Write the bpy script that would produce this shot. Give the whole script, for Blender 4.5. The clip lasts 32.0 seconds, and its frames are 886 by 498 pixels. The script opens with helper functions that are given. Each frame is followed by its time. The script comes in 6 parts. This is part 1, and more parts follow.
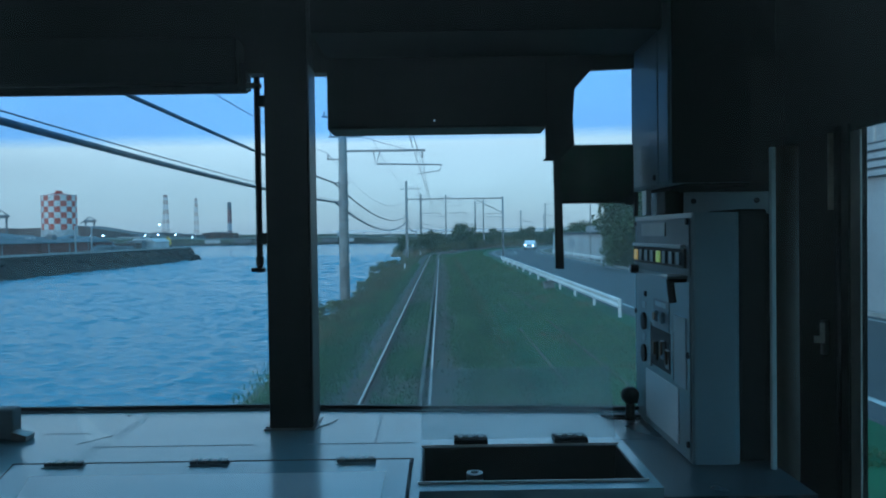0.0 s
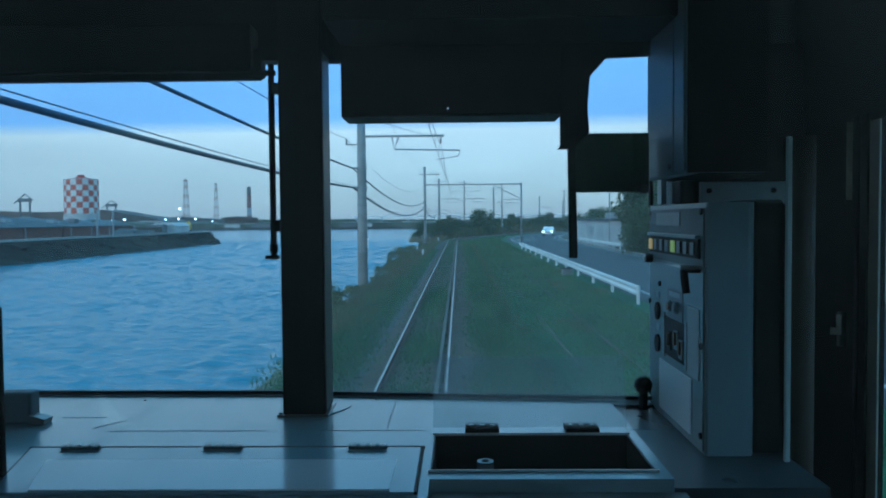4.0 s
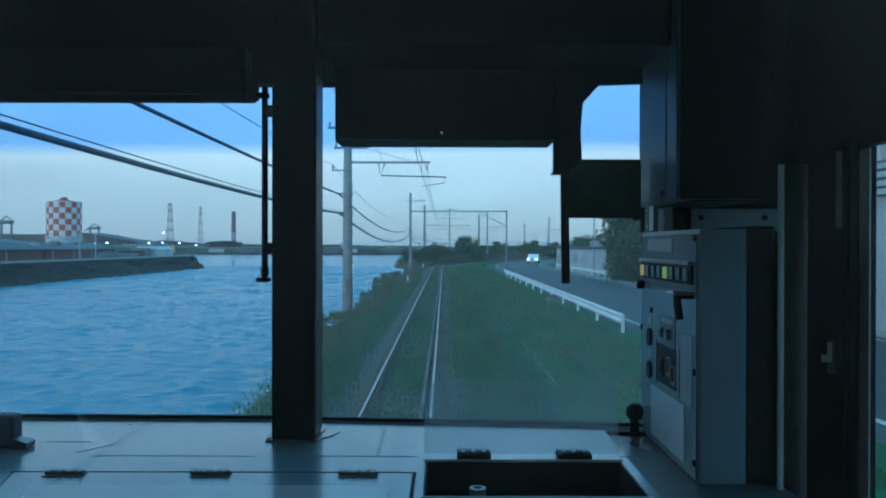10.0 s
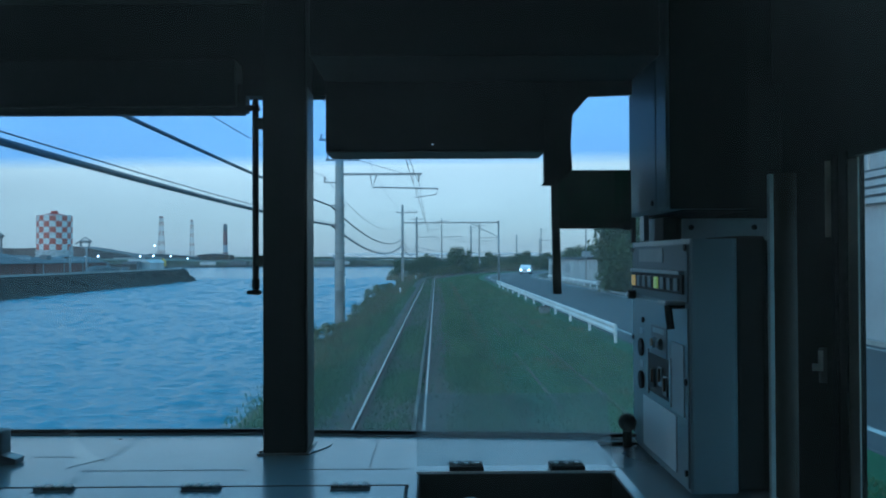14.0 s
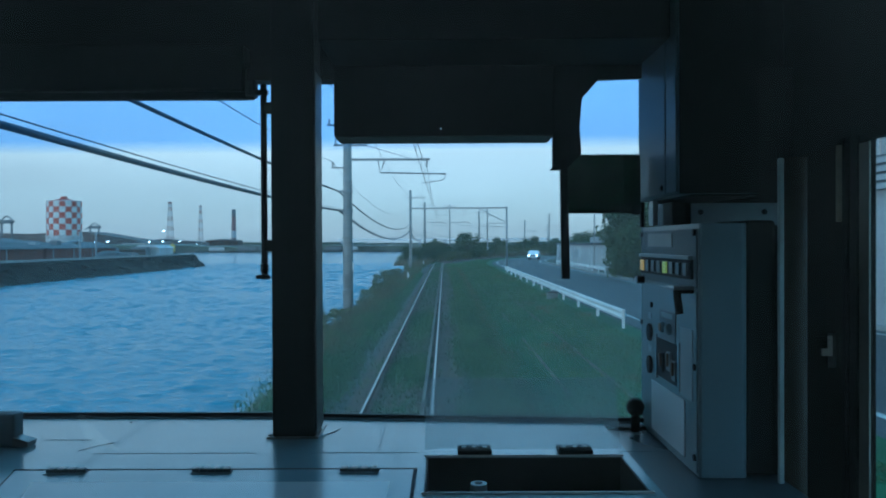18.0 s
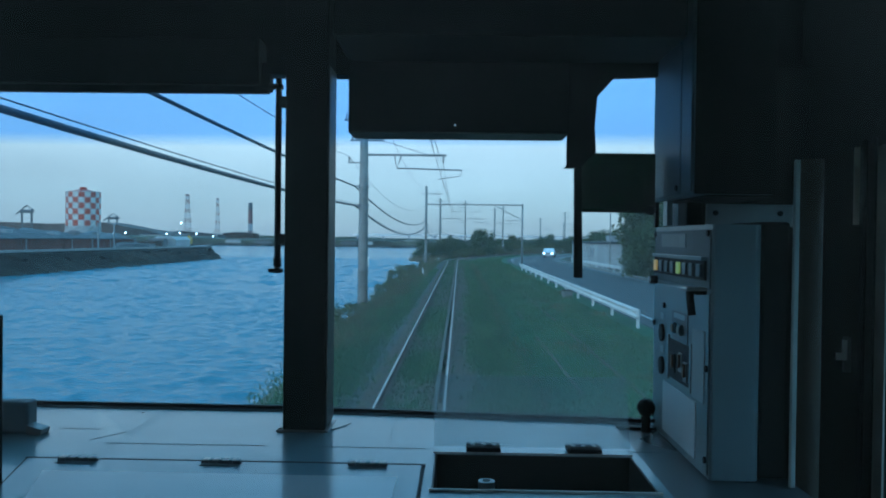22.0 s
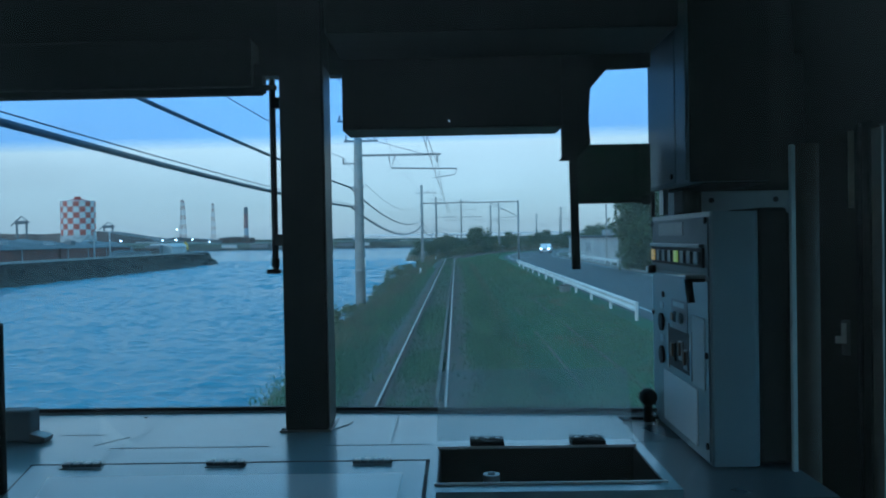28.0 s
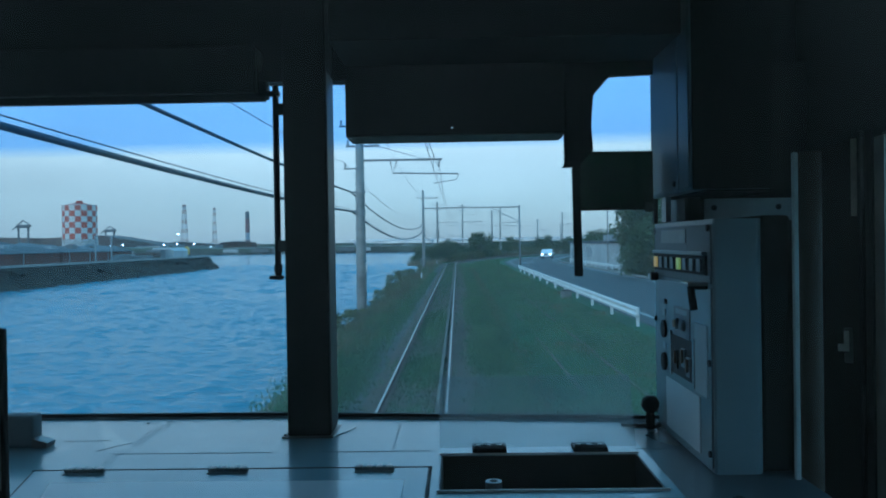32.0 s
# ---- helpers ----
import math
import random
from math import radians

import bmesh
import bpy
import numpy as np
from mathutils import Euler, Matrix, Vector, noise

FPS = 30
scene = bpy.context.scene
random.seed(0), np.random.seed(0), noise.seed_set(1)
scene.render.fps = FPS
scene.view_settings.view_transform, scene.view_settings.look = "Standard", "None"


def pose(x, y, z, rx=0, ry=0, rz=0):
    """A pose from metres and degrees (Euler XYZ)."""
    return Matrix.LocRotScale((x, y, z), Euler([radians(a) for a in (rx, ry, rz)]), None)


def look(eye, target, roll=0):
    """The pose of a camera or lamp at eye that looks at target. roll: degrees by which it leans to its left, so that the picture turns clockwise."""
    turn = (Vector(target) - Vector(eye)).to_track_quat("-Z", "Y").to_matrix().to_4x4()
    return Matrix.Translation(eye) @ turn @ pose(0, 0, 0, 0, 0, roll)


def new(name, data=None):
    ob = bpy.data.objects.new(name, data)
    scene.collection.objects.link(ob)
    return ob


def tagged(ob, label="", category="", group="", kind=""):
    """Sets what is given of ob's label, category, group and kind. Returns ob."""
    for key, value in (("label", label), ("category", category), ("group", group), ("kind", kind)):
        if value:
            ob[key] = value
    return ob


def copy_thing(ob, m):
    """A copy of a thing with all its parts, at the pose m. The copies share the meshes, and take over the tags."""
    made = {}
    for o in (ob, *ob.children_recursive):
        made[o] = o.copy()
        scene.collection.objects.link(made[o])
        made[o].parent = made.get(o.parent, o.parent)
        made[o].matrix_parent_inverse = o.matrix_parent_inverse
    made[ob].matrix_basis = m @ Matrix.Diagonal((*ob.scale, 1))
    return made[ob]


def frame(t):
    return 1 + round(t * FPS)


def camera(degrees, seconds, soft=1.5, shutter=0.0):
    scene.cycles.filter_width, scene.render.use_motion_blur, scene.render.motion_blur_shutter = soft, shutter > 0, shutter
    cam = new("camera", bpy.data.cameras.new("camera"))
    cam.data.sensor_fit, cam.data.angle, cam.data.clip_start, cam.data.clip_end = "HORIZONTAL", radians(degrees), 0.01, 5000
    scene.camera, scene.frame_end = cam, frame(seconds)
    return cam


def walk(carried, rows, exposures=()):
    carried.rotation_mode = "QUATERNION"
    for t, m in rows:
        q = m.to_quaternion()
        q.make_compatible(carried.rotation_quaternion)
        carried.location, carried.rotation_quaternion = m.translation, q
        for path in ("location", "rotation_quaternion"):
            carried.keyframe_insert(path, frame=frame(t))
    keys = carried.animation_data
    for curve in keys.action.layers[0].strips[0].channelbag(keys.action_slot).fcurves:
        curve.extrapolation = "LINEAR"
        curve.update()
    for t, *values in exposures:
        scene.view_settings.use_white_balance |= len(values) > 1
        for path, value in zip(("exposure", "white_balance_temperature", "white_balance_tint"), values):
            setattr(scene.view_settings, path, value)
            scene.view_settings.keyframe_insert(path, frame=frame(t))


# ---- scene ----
cam = camera(59.0, 32.0, soft=1.9)
PATH = [
    (0, pose(0.0016, -0.0060, 2.6218, 88.876, 0.785, -0.192)),
    (0.5, pose(-0.0065, 0.0002, 2.6202, 89.118, 0.306, -1.680)),
    (1, pose(0.0089, -0.0104, 2.6315, 88.481, 0.226, 0.533)),
    (1.5, pose(0.0095, -0.0081, 2.6248, 88.530, 0.322, 2.281)),
    (2, pose(-0.0005, -0.0056, 2.6224, 88.712, 0.308, 1.036)),
    (2.5, pose(0.0035, -0.0064, 2.6266, 88.775, -0.033, 0.156)),
    (3, pose(0.0127, -0.0032, 2.6254, 88.274, -0.469, 0.272)),
    (3.5, pose(0.0122, -0.0054, 2.6284, 87.797, 0.410, 1.298)),
    (5.5, pose(0.0065, 0.0012, 2.6178, 88.472, 0.844, 0.332)),
    (6, pose(0.0031, -0.0009, 2.6217, 88.759, 0.816, 0.410)),
    (6.5, pose(-0.0006, -0.0012, 2.6235, 88.917, -0.015, 0.771)),
    (7, pose(0.0023, -0.0013, 2.6211, 89.128, 0.182, 0.993)),
    (7.5, pose(-0.0002, -0.0002, 2.6210, 89.148, 0.203, 0.731)),
    (8, pose(0.0003, 0.0014, 2.6208, 89.348, -0.176, 0.684)),
    (8.5, pose(0.0046, -0.0001, 2.6221, 89.409, -0.310, 0.898)),
    (9, pose(0.0000, 0.0000, 2.6200, 89.630, 0.000, 0.580)),
    (9.5, pose(-0.0022, 0.0007, 2.6180, 89.941, -0.072, 0.249)),
    (10, pose(-0.0028, -0.0005, 2.6221, 89.785, -0.105, 0.063)),
    (10.5, pose(-0.0021, -0.0002, 2.6217, 89.799, -0.201, 0.079)),
    (11, pose(0.0013, 0.0001, 2.6213, 89.702, 0.013, 0.236)),
    (11.5, pose(-0.0016, 0.0003, 2.6208, 89.749, 0.154, 0.184)),
    (12, pose(-0.0012, 0.0011, 2.6187, 89.992, 0.068, 0.178)),
    (12.5, pose(-0.0012, -0.0002, 2.6206, 90.069, 0.039, -0.097)),
    (13, pose(-0.0015, 0.0004, 2.6171, 90.389, 0.379, -0.089)),
    (13.5, pose(0.0011, 0.0024, 2.6203, 90.664, 0.214, -0.341)),
    (14, pose(-0.0011, -0.0004, 2.6221, 90.615, 0.264, -0.505)),
    (14.5, pose(0.0022, 0.0004, 2.6242, 90.512, 0.486, -0.421)),
    (16.5, pose(-0.0010, -0.0004, 2.6244, 90.232, 0.581, -0.319)),
    (17, pose(0.0033, 0.0001, 2.6230, 89.822, 0.418, 0.064)),
    (17.5, pose(0.0011, 0.0004, 2.6223, 89.670, 0.423, 0.139)),
    (18, pose(-0.0018, -0.0001, 2.6207, 89.556, 0.246, 0.080)),
    (18.5, pose(0.0029, 0.0009, 2.6206, 89.405, 0.215, 0.271)),
    (19, pose(0.0010, 0.0006, 2.6185, 89.429, 0.291, 0.141)),
    (19.5, pose(-0.0014, -0.0002, 2.6215, 89.210, 0.025, 0.049)),
    (20, pose(-0.0006, -0.0014, 2.6184, 89.245, -0.042, 0.179)),
    (20.5, pose(0.0031, 0.0006, 2.6195, 89.180, -0.373, 0.255)),
    (21, pose(0.0014, 0.0004, 2.6212, 89.055, -0.692, 0.261)),
    (21.5, pose(0.0027, -0.0006, 2.6196, 89.218, -0.815, 0.696)),
    (22, pose(0.0036, 0.0015, 2.6212, 89.283, -0.702, 1.199)),
    (22.5, pose(0.0049, 0.0007, 2.6204, 89.859, -0.321, 0.544)),
    (23, pose(-0.0030, -0.0021, 2.6236, 89.463, -0.472, 1.269)),
    (23.5, pose(-0.0006, -0.0020, 2.6241, 89.132, 0.161, 2.275)),
    (24, pose(0.0011, 0.0004, 2.6195, 89.166, 0.278, 1.547)),
    (24.5, pose(-0.0008, 0.0001, 2.6221, 89.109, 0.412, 1.425)),
    (25, pose(-0.0004, -0.0016, 2.6187, 89.113, 0.691, 1.097)),
    (25.5, pose(-0.0061, -0.0013, 2.6212, 88.855, 0.623, 0.902)),
    (26, pose(0.0004, -0.0003, 2.6182, 88.925, 0.981, 1.017)),
    (26.5, pose(-0.0031, -0.0007, 2.6173, 88.991, 0.847, 0.631)),
    (29, pose(0.0039, -0.0002, 2.6152, 89.429, 1.123, 1.105)),
    (29.5, pose(-0.0000, 0.0006, 2.6166, 89.548, 1.221, 0.836)),
    (30, pose(-0.0035, -0.0002, 2.6204, 89.472, 0.802, 0.955)),
    (30.5, pose(-0.0024, 0.0013, 2.6174, 89.567, 0.808, 0.767)),
    (31, pose(-0.0037, 0.0011, 2.6182, 89.516, 0.742, 0.757)),
    (31.5, pose(-0.0051, 0.0017, 2.6170, 89.690, 0.746, 0.161)),
    (32, pose(-0.0011, -0.0019, 2.6186, 89.552, 0.862, 1.028)),
]
walk(cam, PATH, exposures=[(0, 0.66, 4870, 5), (32, 0.66, 4870, 5)])

# ---- light: a low dusk sun behind a hazy sky ----
SUN_UP, SUN_TURN, CLOUD = 9.0, 215.0, 7.2
world = bpy.data.worlds.new("sky")
scene.world = world
world.use_nodes = True
wn = world.node_tree.nodes
sky = wn.new("ShaderNodeTexSky")
sky.sky_type = "NISHITA"
sky.sun_disc = False
sky.sun_elevation, sky.sun_rotation = radians(SUN_UP), radians(SUN_TURN)
sky.air_density, sky.dust_density, sky.ozone_density = 1.0, 0.6, 2.0
wn["Background"].inputs["Strength"].default_value = 0.12
# thin high cloud: paler and brighter with height, grey-blue in the haze at the horizon
wl = world.node_tree.links
wco, wsep, wramp, wmix = wn.new("ShaderNodeTexCoord"), wn.new("ShaderNodeSeparateXYZ"), wn.new("ShaderNodeValToRGB"), wn.new("ShaderNodeMixRGB")
wl.new(wco.outputs["Generated"], wsep.inputs["Vector"])
wl.new(wsep.outputs["Z"], wramp.inputs["Fac"])
SKY_STEPS = [(0.0, (3.8, 4.3, 4.5)), (0.045, (4.9, 5.3, 5.2)), (0.13, (8.1, 7.95, 7.1)), (0.20, (8.6, 8.8, 8.0)), (0.33, (4.0, 7.6, 9.6)), (0.65, (3.8, 7.6, 9.5))]
els = wramp.color_ramp.elements
while len(els) < len(SKY_STEPS):
    els.new(0.5)
for el, (at_, c_) in zip(els, SKY_STEPS):
    el.position, el.color = at_, (*(v / 10 for v in c_), 1)
gain = wn.new("ShaderNodeMixRGB")
gain.blend_type = "MULTIPLY"
gain.inputs["Fac"].default_value = 1.0
gain.inputs["Color2"].default_value = (CLOUD, CLOUD, CLOUD, 1)
wl.new(wramp.outputs["Color"], gain.inputs["Color1"])
wmap, wnoise, wspan, wstreak = wn.new("ShaderNodeMapping"), wn.new("ShaderNodeTexNoise"), wn.new("ShaderNodeMapRange"), wn.new("ShaderNodeMixRGB")
wmap.inputs["Scale"].default_value = (2.2, 2.2, 13.0)
wnoise.inputs["Scale"].default_value, wnoise.inputs["Detail"].default_value = 1.6, 5
wspan.inputs["From Min"].default_value, wspan.inputs["From Max"].default_value = 0.3, 0.7
wspan.inputs["To Min"].default_value, wspan.inputs["To Max"].default_value = 0.90, 1.05
wstreak.blend_type, wstreak.inputs["Fac"].default_value = "MULTIPLY", 1.0
wl.new(wco.outputs["Generated"], wmap.inputs["Vector"])
wl.new(wmap.outputs["Vector"], wnoise.inputs["Vector"])
wl.new(wnoise.outputs["Fac"], wspan.inputs["Value"])
wl.new(wspan.outputs["Result"], wstreak.inputs["Color2"])
wmix.inputs["Fac"].default_value = 0.8
wl.new(sky.outputs["Color"], wmix.inputs["Color1"])
wl.new(gain.outputs["Color"], wmix.inputs["Color2"])
wl.new(wmix.outputs["Color"], wstreak.inputs["Color1"])
wl.new(wstreak.outputs["Color"], wn["Background"].inputs["Color"])
sun = new("sun", bpy.data.lights.new("sun", "SUN"))
sun.data.energy, sun.data.angle, sun.data.color = 0.6, radians(25), (1.0, 0.9, 0.8)
# the sky's rotation runs clockwise from +y
sun_way = Vector((math.sin(radians(SUN_TURN)) * math.cos(radians(SUN_UP)), math.cos(radians(SUN_TURN)) * math.cos(radians(SUN_UP)), math.sin(radians(SUN_UP))))
sun.matrix_world = look(sun_way * 50, (0, 0, 0))
# the lamp of the passenger saloon, over the eye
saloon = new("saloon_light", bpy.data.lights.new("saloon_light", "AREA"))
saloon.data.shape, saloon.data.size, saloon.data.size_y = "RECTANGLE", 1.72, 0.12
saloon.data.energy, saloon.data.color = 8.9, (0.92, 1.0, 0.94)
saloon.matrix_world = look((-0.40, -0.105, 3.42), (-0.40, -1.55, 2.35))

# ---- materials ----
def mat(name, colour, rough=0.6, metal=0.0, scale=4.0, vary=0.15, bump=0.1, fine=40.0, tint=None, random=0.0, coat=0.0, spec=0.5):
    """A surface with stains at one scale, grain at a finer one, and relief."""
    m = bpy.data.materials.new(name)
    m.use_nodes = True
    n, l = m.node_tree.nodes, m.node_tree.links
    b = n["Principled BSDF"]
    b.inputs["Metallic"].default_value = metal
    b.inputs["Coat Weight"].default_value = coat
    b.inputs["Specular IOR Level"].default_value = spec
    co = n.new("ShaderNodeTexCoord")
    big, small = n.new("ShaderNodeTexNoise"), n.new("ShaderNodeTexNoise")
    big.inputs["Scale"].default_value, small.inputs["Scale"].default_value = scale, fine
    big.inputs["Detail"].default_value, small.inputs["Detail"].default_value = 5, 3
    for tex in (big, small):
        l.new(co.outputs["Object"], tex.inputs["Vector"])
    ramp = n.new("ShaderNodeValToRGB")
    low = tint or tuple(c * (1 - 2 * vary) for c in colour)
    high = tuple(min(1, c * (1 + vary)) for c in colour)
    ramp.color_ramp.elements[0].position, ramp.color_ramp.elements[1].position = 0.32, 0.68
    ramp.color_ramp.elements[0].color, ramp.color_ramp.elements[1].color = (*low, 1), (*high, 1)
    l.new(big.outputs["Fac"], ramp.inputs["Fac"])
    mix = n.new("ShaderNodeMixRGB")
    mix.blend_type = "MULTIPLY"
    mix.inputs["Fac"].default_value = min(1, vary * 2)
    l.new(ramp.outputs["Color"], mix.inputs["Color1"])
    l.new(small.outputs["Fac"], mix.inputs["Color2"])
    out = mix.outputs["Color"]
    if random:
        info, hue = n.new("ShaderNodeObjectInfo"), n.new("ShaderNodeHueSaturation")
        span = n.new("ShaderNodeMapRange")
        span.inputs["To Min"].default_value, span.inputs["To Max"].default_value = 1 - random, 1 + random
        l.new(info.outputs["Random"], span.inputs["Value"])
        l.new(span.outputs["Result"], hue.inputs["Value"])
        l.new(out, hue.inputs["Color"])
        out = hue.outputs["Color"]
    l.new(out, b.inputs["Base Color"])
    rr = n.new("ShaderNodeMapRange")
    rr.inputs["To Min"].default_value, rr.inputs["To Max"].default_value = max(0.02, rough - 0.08), min(1, rough + 0.08)
    l.new(big.outputs["Fac"], rr.inputs["Value"])
    l.new(rr.outputs["Result"], b.inputs["Roughness"])
    if bump:
        bp = n.new("ShaderNodeBump")
        bp.inputs["Strength"].default_value = bump
        bp.inputs["Distance"].default_value = 0.02
        l.new(small.outputs["Fac"], bp.inputs["Height"])
        l.new(bp.outputs["Normal"], b.inputs["Normal"])
    return m


def leaf_mat(name, dark, light, patch=0.0):
    """Leaves, each a little different in colour, with wider patches where grass grows thin or lush."""
    m = bpy.data.materials.new(name)
    m.use_nodes = True
    n, l = m.node_tree.nodes, m.node_tree.links
    b = n["Principled BSDF"]
    geo, ramp = n.new("ShaderNodeNewGeometry"), n.new("ShaderNodeValToRGB")
    ramp.color_ramp.elements[0].color, ramp.color_ramp.elements[1].color = (*dark, 1), (*light, 1)
    own = geo.outputs["Random Per Island"]
    if patch:
        co, mp, tex, mix = n.new("ShaderNodeTexCoord"), n.new("ShaderNodeMapping"), n.new("ShaderNodeTexNoise"), n.new("ShaderNodeMixRGB")
        mp.inputs["Scale"].default_value = (1.3, 0.22, 1.0)
        tex.inputs["Scale"].default_value, tex.inputs["Detail"].default_value, tex.inputs["Roughness"].default_value = 1.0, 4, 0.65
        span = n.new("ShaderNodeMapRange")
        span.inputs["From Min"].default_value, span.inputs["From Max"].default_value = 0.33, 0.67
        mix.inputs["Fac"].default_value = patch
        l.new(co.outputs["Object"], mp.inputs["Vector"])
        l.new(mp.outputs["Vector"], tex.inputs["Vector"])
        l.new(tex.outputs["Fac"], span.inputs["Value"])
        l.new(own, mix.inputs["Color1"])
        l.new(span.outputs["Result"], mix.inputs["Color2"])
        own = mix.outputs["Color"]
    l.new(own, ramp.inputs["Fac"])
    l.new(ramp.outputs["Color"], b.inputs["Base Color"])
    b.inputs["Roughness"].default_value = 0.75
    b.inputs["Specular IOR Level"].default_value = 0.2
    return m


def glow_mat(name, colour, strength):
    m = bpy.data.materials.new(name)
    m.use_nodes = True
    b = m.node_tree.nodes["Principled BSDF"]
    b.inputs["Base Color"].default_value = (*colour, 1)
    b.inputs["Emission Color"].default_value = (*colour, 1)
    b.inputs["Emission Strength"].default_value = strength
    b.inputs["Roughness"].default_value = 0.4
    return m


def pane_mat(name, clear=(0.93, 0.97, 0.98), band=None, gloss=0.06, dust_haze=0.0):
    """Sheet glass; band = (height where the shade band starts, its softness, its colour); a dusty film scatters light,
    and on the windscreen also stands in for haze.
    """
    m = bpy.data.materials.new(name)
    m.use_nodes = True
    n, l = m.node_tree.nodes, m.node_tree.links
    n.remove(n["Principled BSDF"])
    see, shine, mix = n.new("ShaderNodeBsdfTransparent"), n.new("ShaderNodeBsdfGlossy"), n.new("ShaderNodeMixShader")
    fr = n.new("ShaderNodeFresnel")
    fr.inputs["IOR"].default_value = 1.0 + gloss * 5
    shine.inputs["Roughness"].default_value = 0.02
    see.inputs["Color"].default_value = (*clear, 1)
    if band:
        co, sep, span, mc = n.new("ShaderNodeTexCoord"), n.new("ShaderNodeSeparateXYZ"), n.new("ShaderNodeMapRange"), n.new("ShaderNodeMixRGB")
        l.new(co.outputs["Object"], sep.inputs["Vector"])
        l.new(sep.outputs["Z"], span.inputs["Value"])
        span.inputs["From Min"].default_value, span.inputs["From Max"].default_value = band[0], band[0] + band[1]
        mc.inputs["Color1"].default_value, mc.inputs["Color2"].default_value = (*clear, 1), (*band[2], 1)
        l.new(span.outputs["Result"], mc.inputs["Fac"])
        l.new(mc.outputs["Color"], see.inputs["Color"])
    l.new(fr.outputs["Fac"], mix.inputs["Fac"])
    l.new(see.outputs["BSDF"], mix.inputs[1])
    l.new(shine.outputs["BSDF"], mix.inputs[2])
    last = mix.outputs["Shader"]
    if dust_haze:
        film, over = n.new("ShaderNodeBsdfTranslucent"), n.new("ShaderNodeMixShader")
        film.inputs["Color"].default_value = (0.79, 0.80, 0.78, 1)
        co2, smear, amount = n.new("ShaderNodeTexCoord"), n.new("ShaderNodeTexNoise"), n.new("ShaderNodeMapRange")
        smear.inputs["Scale"].default_value, smear.inputs["Detail"].default_value = 2.6, 3
        amount.inputs["From Min"].default_value, amount.inputs["From Max"].default_value = 0.35, 0.70
        amount.inputs["To Min"].default_value, amount.inputs["To Max"].default_value = dust_haze * 0.7, dust_haze * 1.6
        l.new(co2.outputs["Object"], smear.inputs["Vector"])
        l.new(smear.outputs["Fac"], amount.inputs["Value"])
        l.new(amount.outputs["Result"], over.inputs["Fac"])
        l.new(last, over.inputs[1])
        l.new(film.outputs["BSDF"], over.inputs[2])
        last = over.outputs["Shader"]
    l.new(last, n["Material Output"].inputs["Surface"])
    return m


def frosted_mat():
    """Pale green frosted sheet for the added pane, scattering the daylight behind it."""
    m = bpy.data.materials.new("frosted_glass")
    m.use_nodes = True
    n, l = m.node_tree.nodes, m.node_tree.links
    n.remove(n["Principled BSDF"])
    film = n.new("ShaderNodeBsdfTranslucent")
    film.inputs["Color"].default_value = (0.90, 0.95, 0.90, 1)
    l.new(film.outputs["BSDF"], n["Material Output"].inputs["Surface"])
    return m


def water_mat():
    m = bpy.data.materials.new("harbour_water")
    m.use_nodes = True
    n, l = m.node_tree.nodes, m.node_tree.links
    b = n["Principled BSDF"]
    b.inputs["Base Color"].default_value = (0.060, 0.202, 0.285, 1)
    b.inputs["Roughness"].default_value = 0.11
    b.inputs["IOR"].default_value = 1.33
    co, mp = n.new("ShaderNodeTexCoord"), n.new("ShaderNodeMapping")
    mp.inputs["Scale"].default_value = (0.55, 1.0, 1.0)
    mp.inputs["Rotation"].default_value = (0, 0, radians(25))
    l.new(co.outputs["Object"], mp.inputs["Vector"])
    a, c = n.new("ShaderNodeTexNoise"), n.new("ShaderNodeTexNoise")
    a.inputs["Scale"].default_value, a.inputs["Detail"].default_value, a.inputs["Roughness"].default_value = 1.1, 6, 0.62
    c.inputs["Scale"].default_value, c.inputs["Detail"].default_value = 4.0, 5
    l.new(mp.outputs["Vector"], a.inputs["Vector"])
    l.new(mp.outputs["Vector"], c.inputs["Vector"])
    b1, b2 = n.new("ShaderNodeBump"), n.new("ShaderNodeBump")
    b1.inputs["Strength"].default_value, b1.inputs["Distance"].default_value = 1.0, 0.22
    b2.inputs["Strength"].default_value, b2.inputs["Distance"].default_value = 0.9, 0.2
    l.new(a.outputs["Fac"], b1.inputs["Height"])
    l.new(c.outputs["Fac"], b2.inputs["Height"])
    l.new(b1.outputs["Normal"], b2.inputs["Normal"])
    l.new(b2.outputs["Normal"], b.inputs["Normal"])
    return m


def checker_mat(w, h):
    """Red and white paint in squares round a tank."""
    m = mat("checker_paint", (0.78, 0.76, 0.72), 0.55, scale=0.1, vary=0.08, bump=0)
    n, l = m.node_tree.nodes, m.node_tree.links
    co, sep = n.new("ShaderNodeTexCoord"), n.new("ShaderNodeSeparateXYZ")
    l.new(co.outputs["UV"], sep.inputs["Vector"])
    comb, ch = n.new("ShaderNodeCombineXYZ"), n.new("ShaderNodeTexChecker")
    l.new(sep.outputs["X"], comb.inputs["X"])
    l.new(sep.outputs["Y"], comb.inputs["Y"])
    l.new(comb.outputs["Vector"], ch.inputs["Vector"])
    ch.inputs["Scale"].default_value = 1.0
    ch.inputs["Color1"].default_value, ch.inputs["Color2"].default_value = (0.42, 0.10, 0.065, 1), (0.62, 0.61, 0.58, 1)
    l.new(ch.outputs["Color"], n["Principled BSDF"].inputs["Base Color"])
    return m


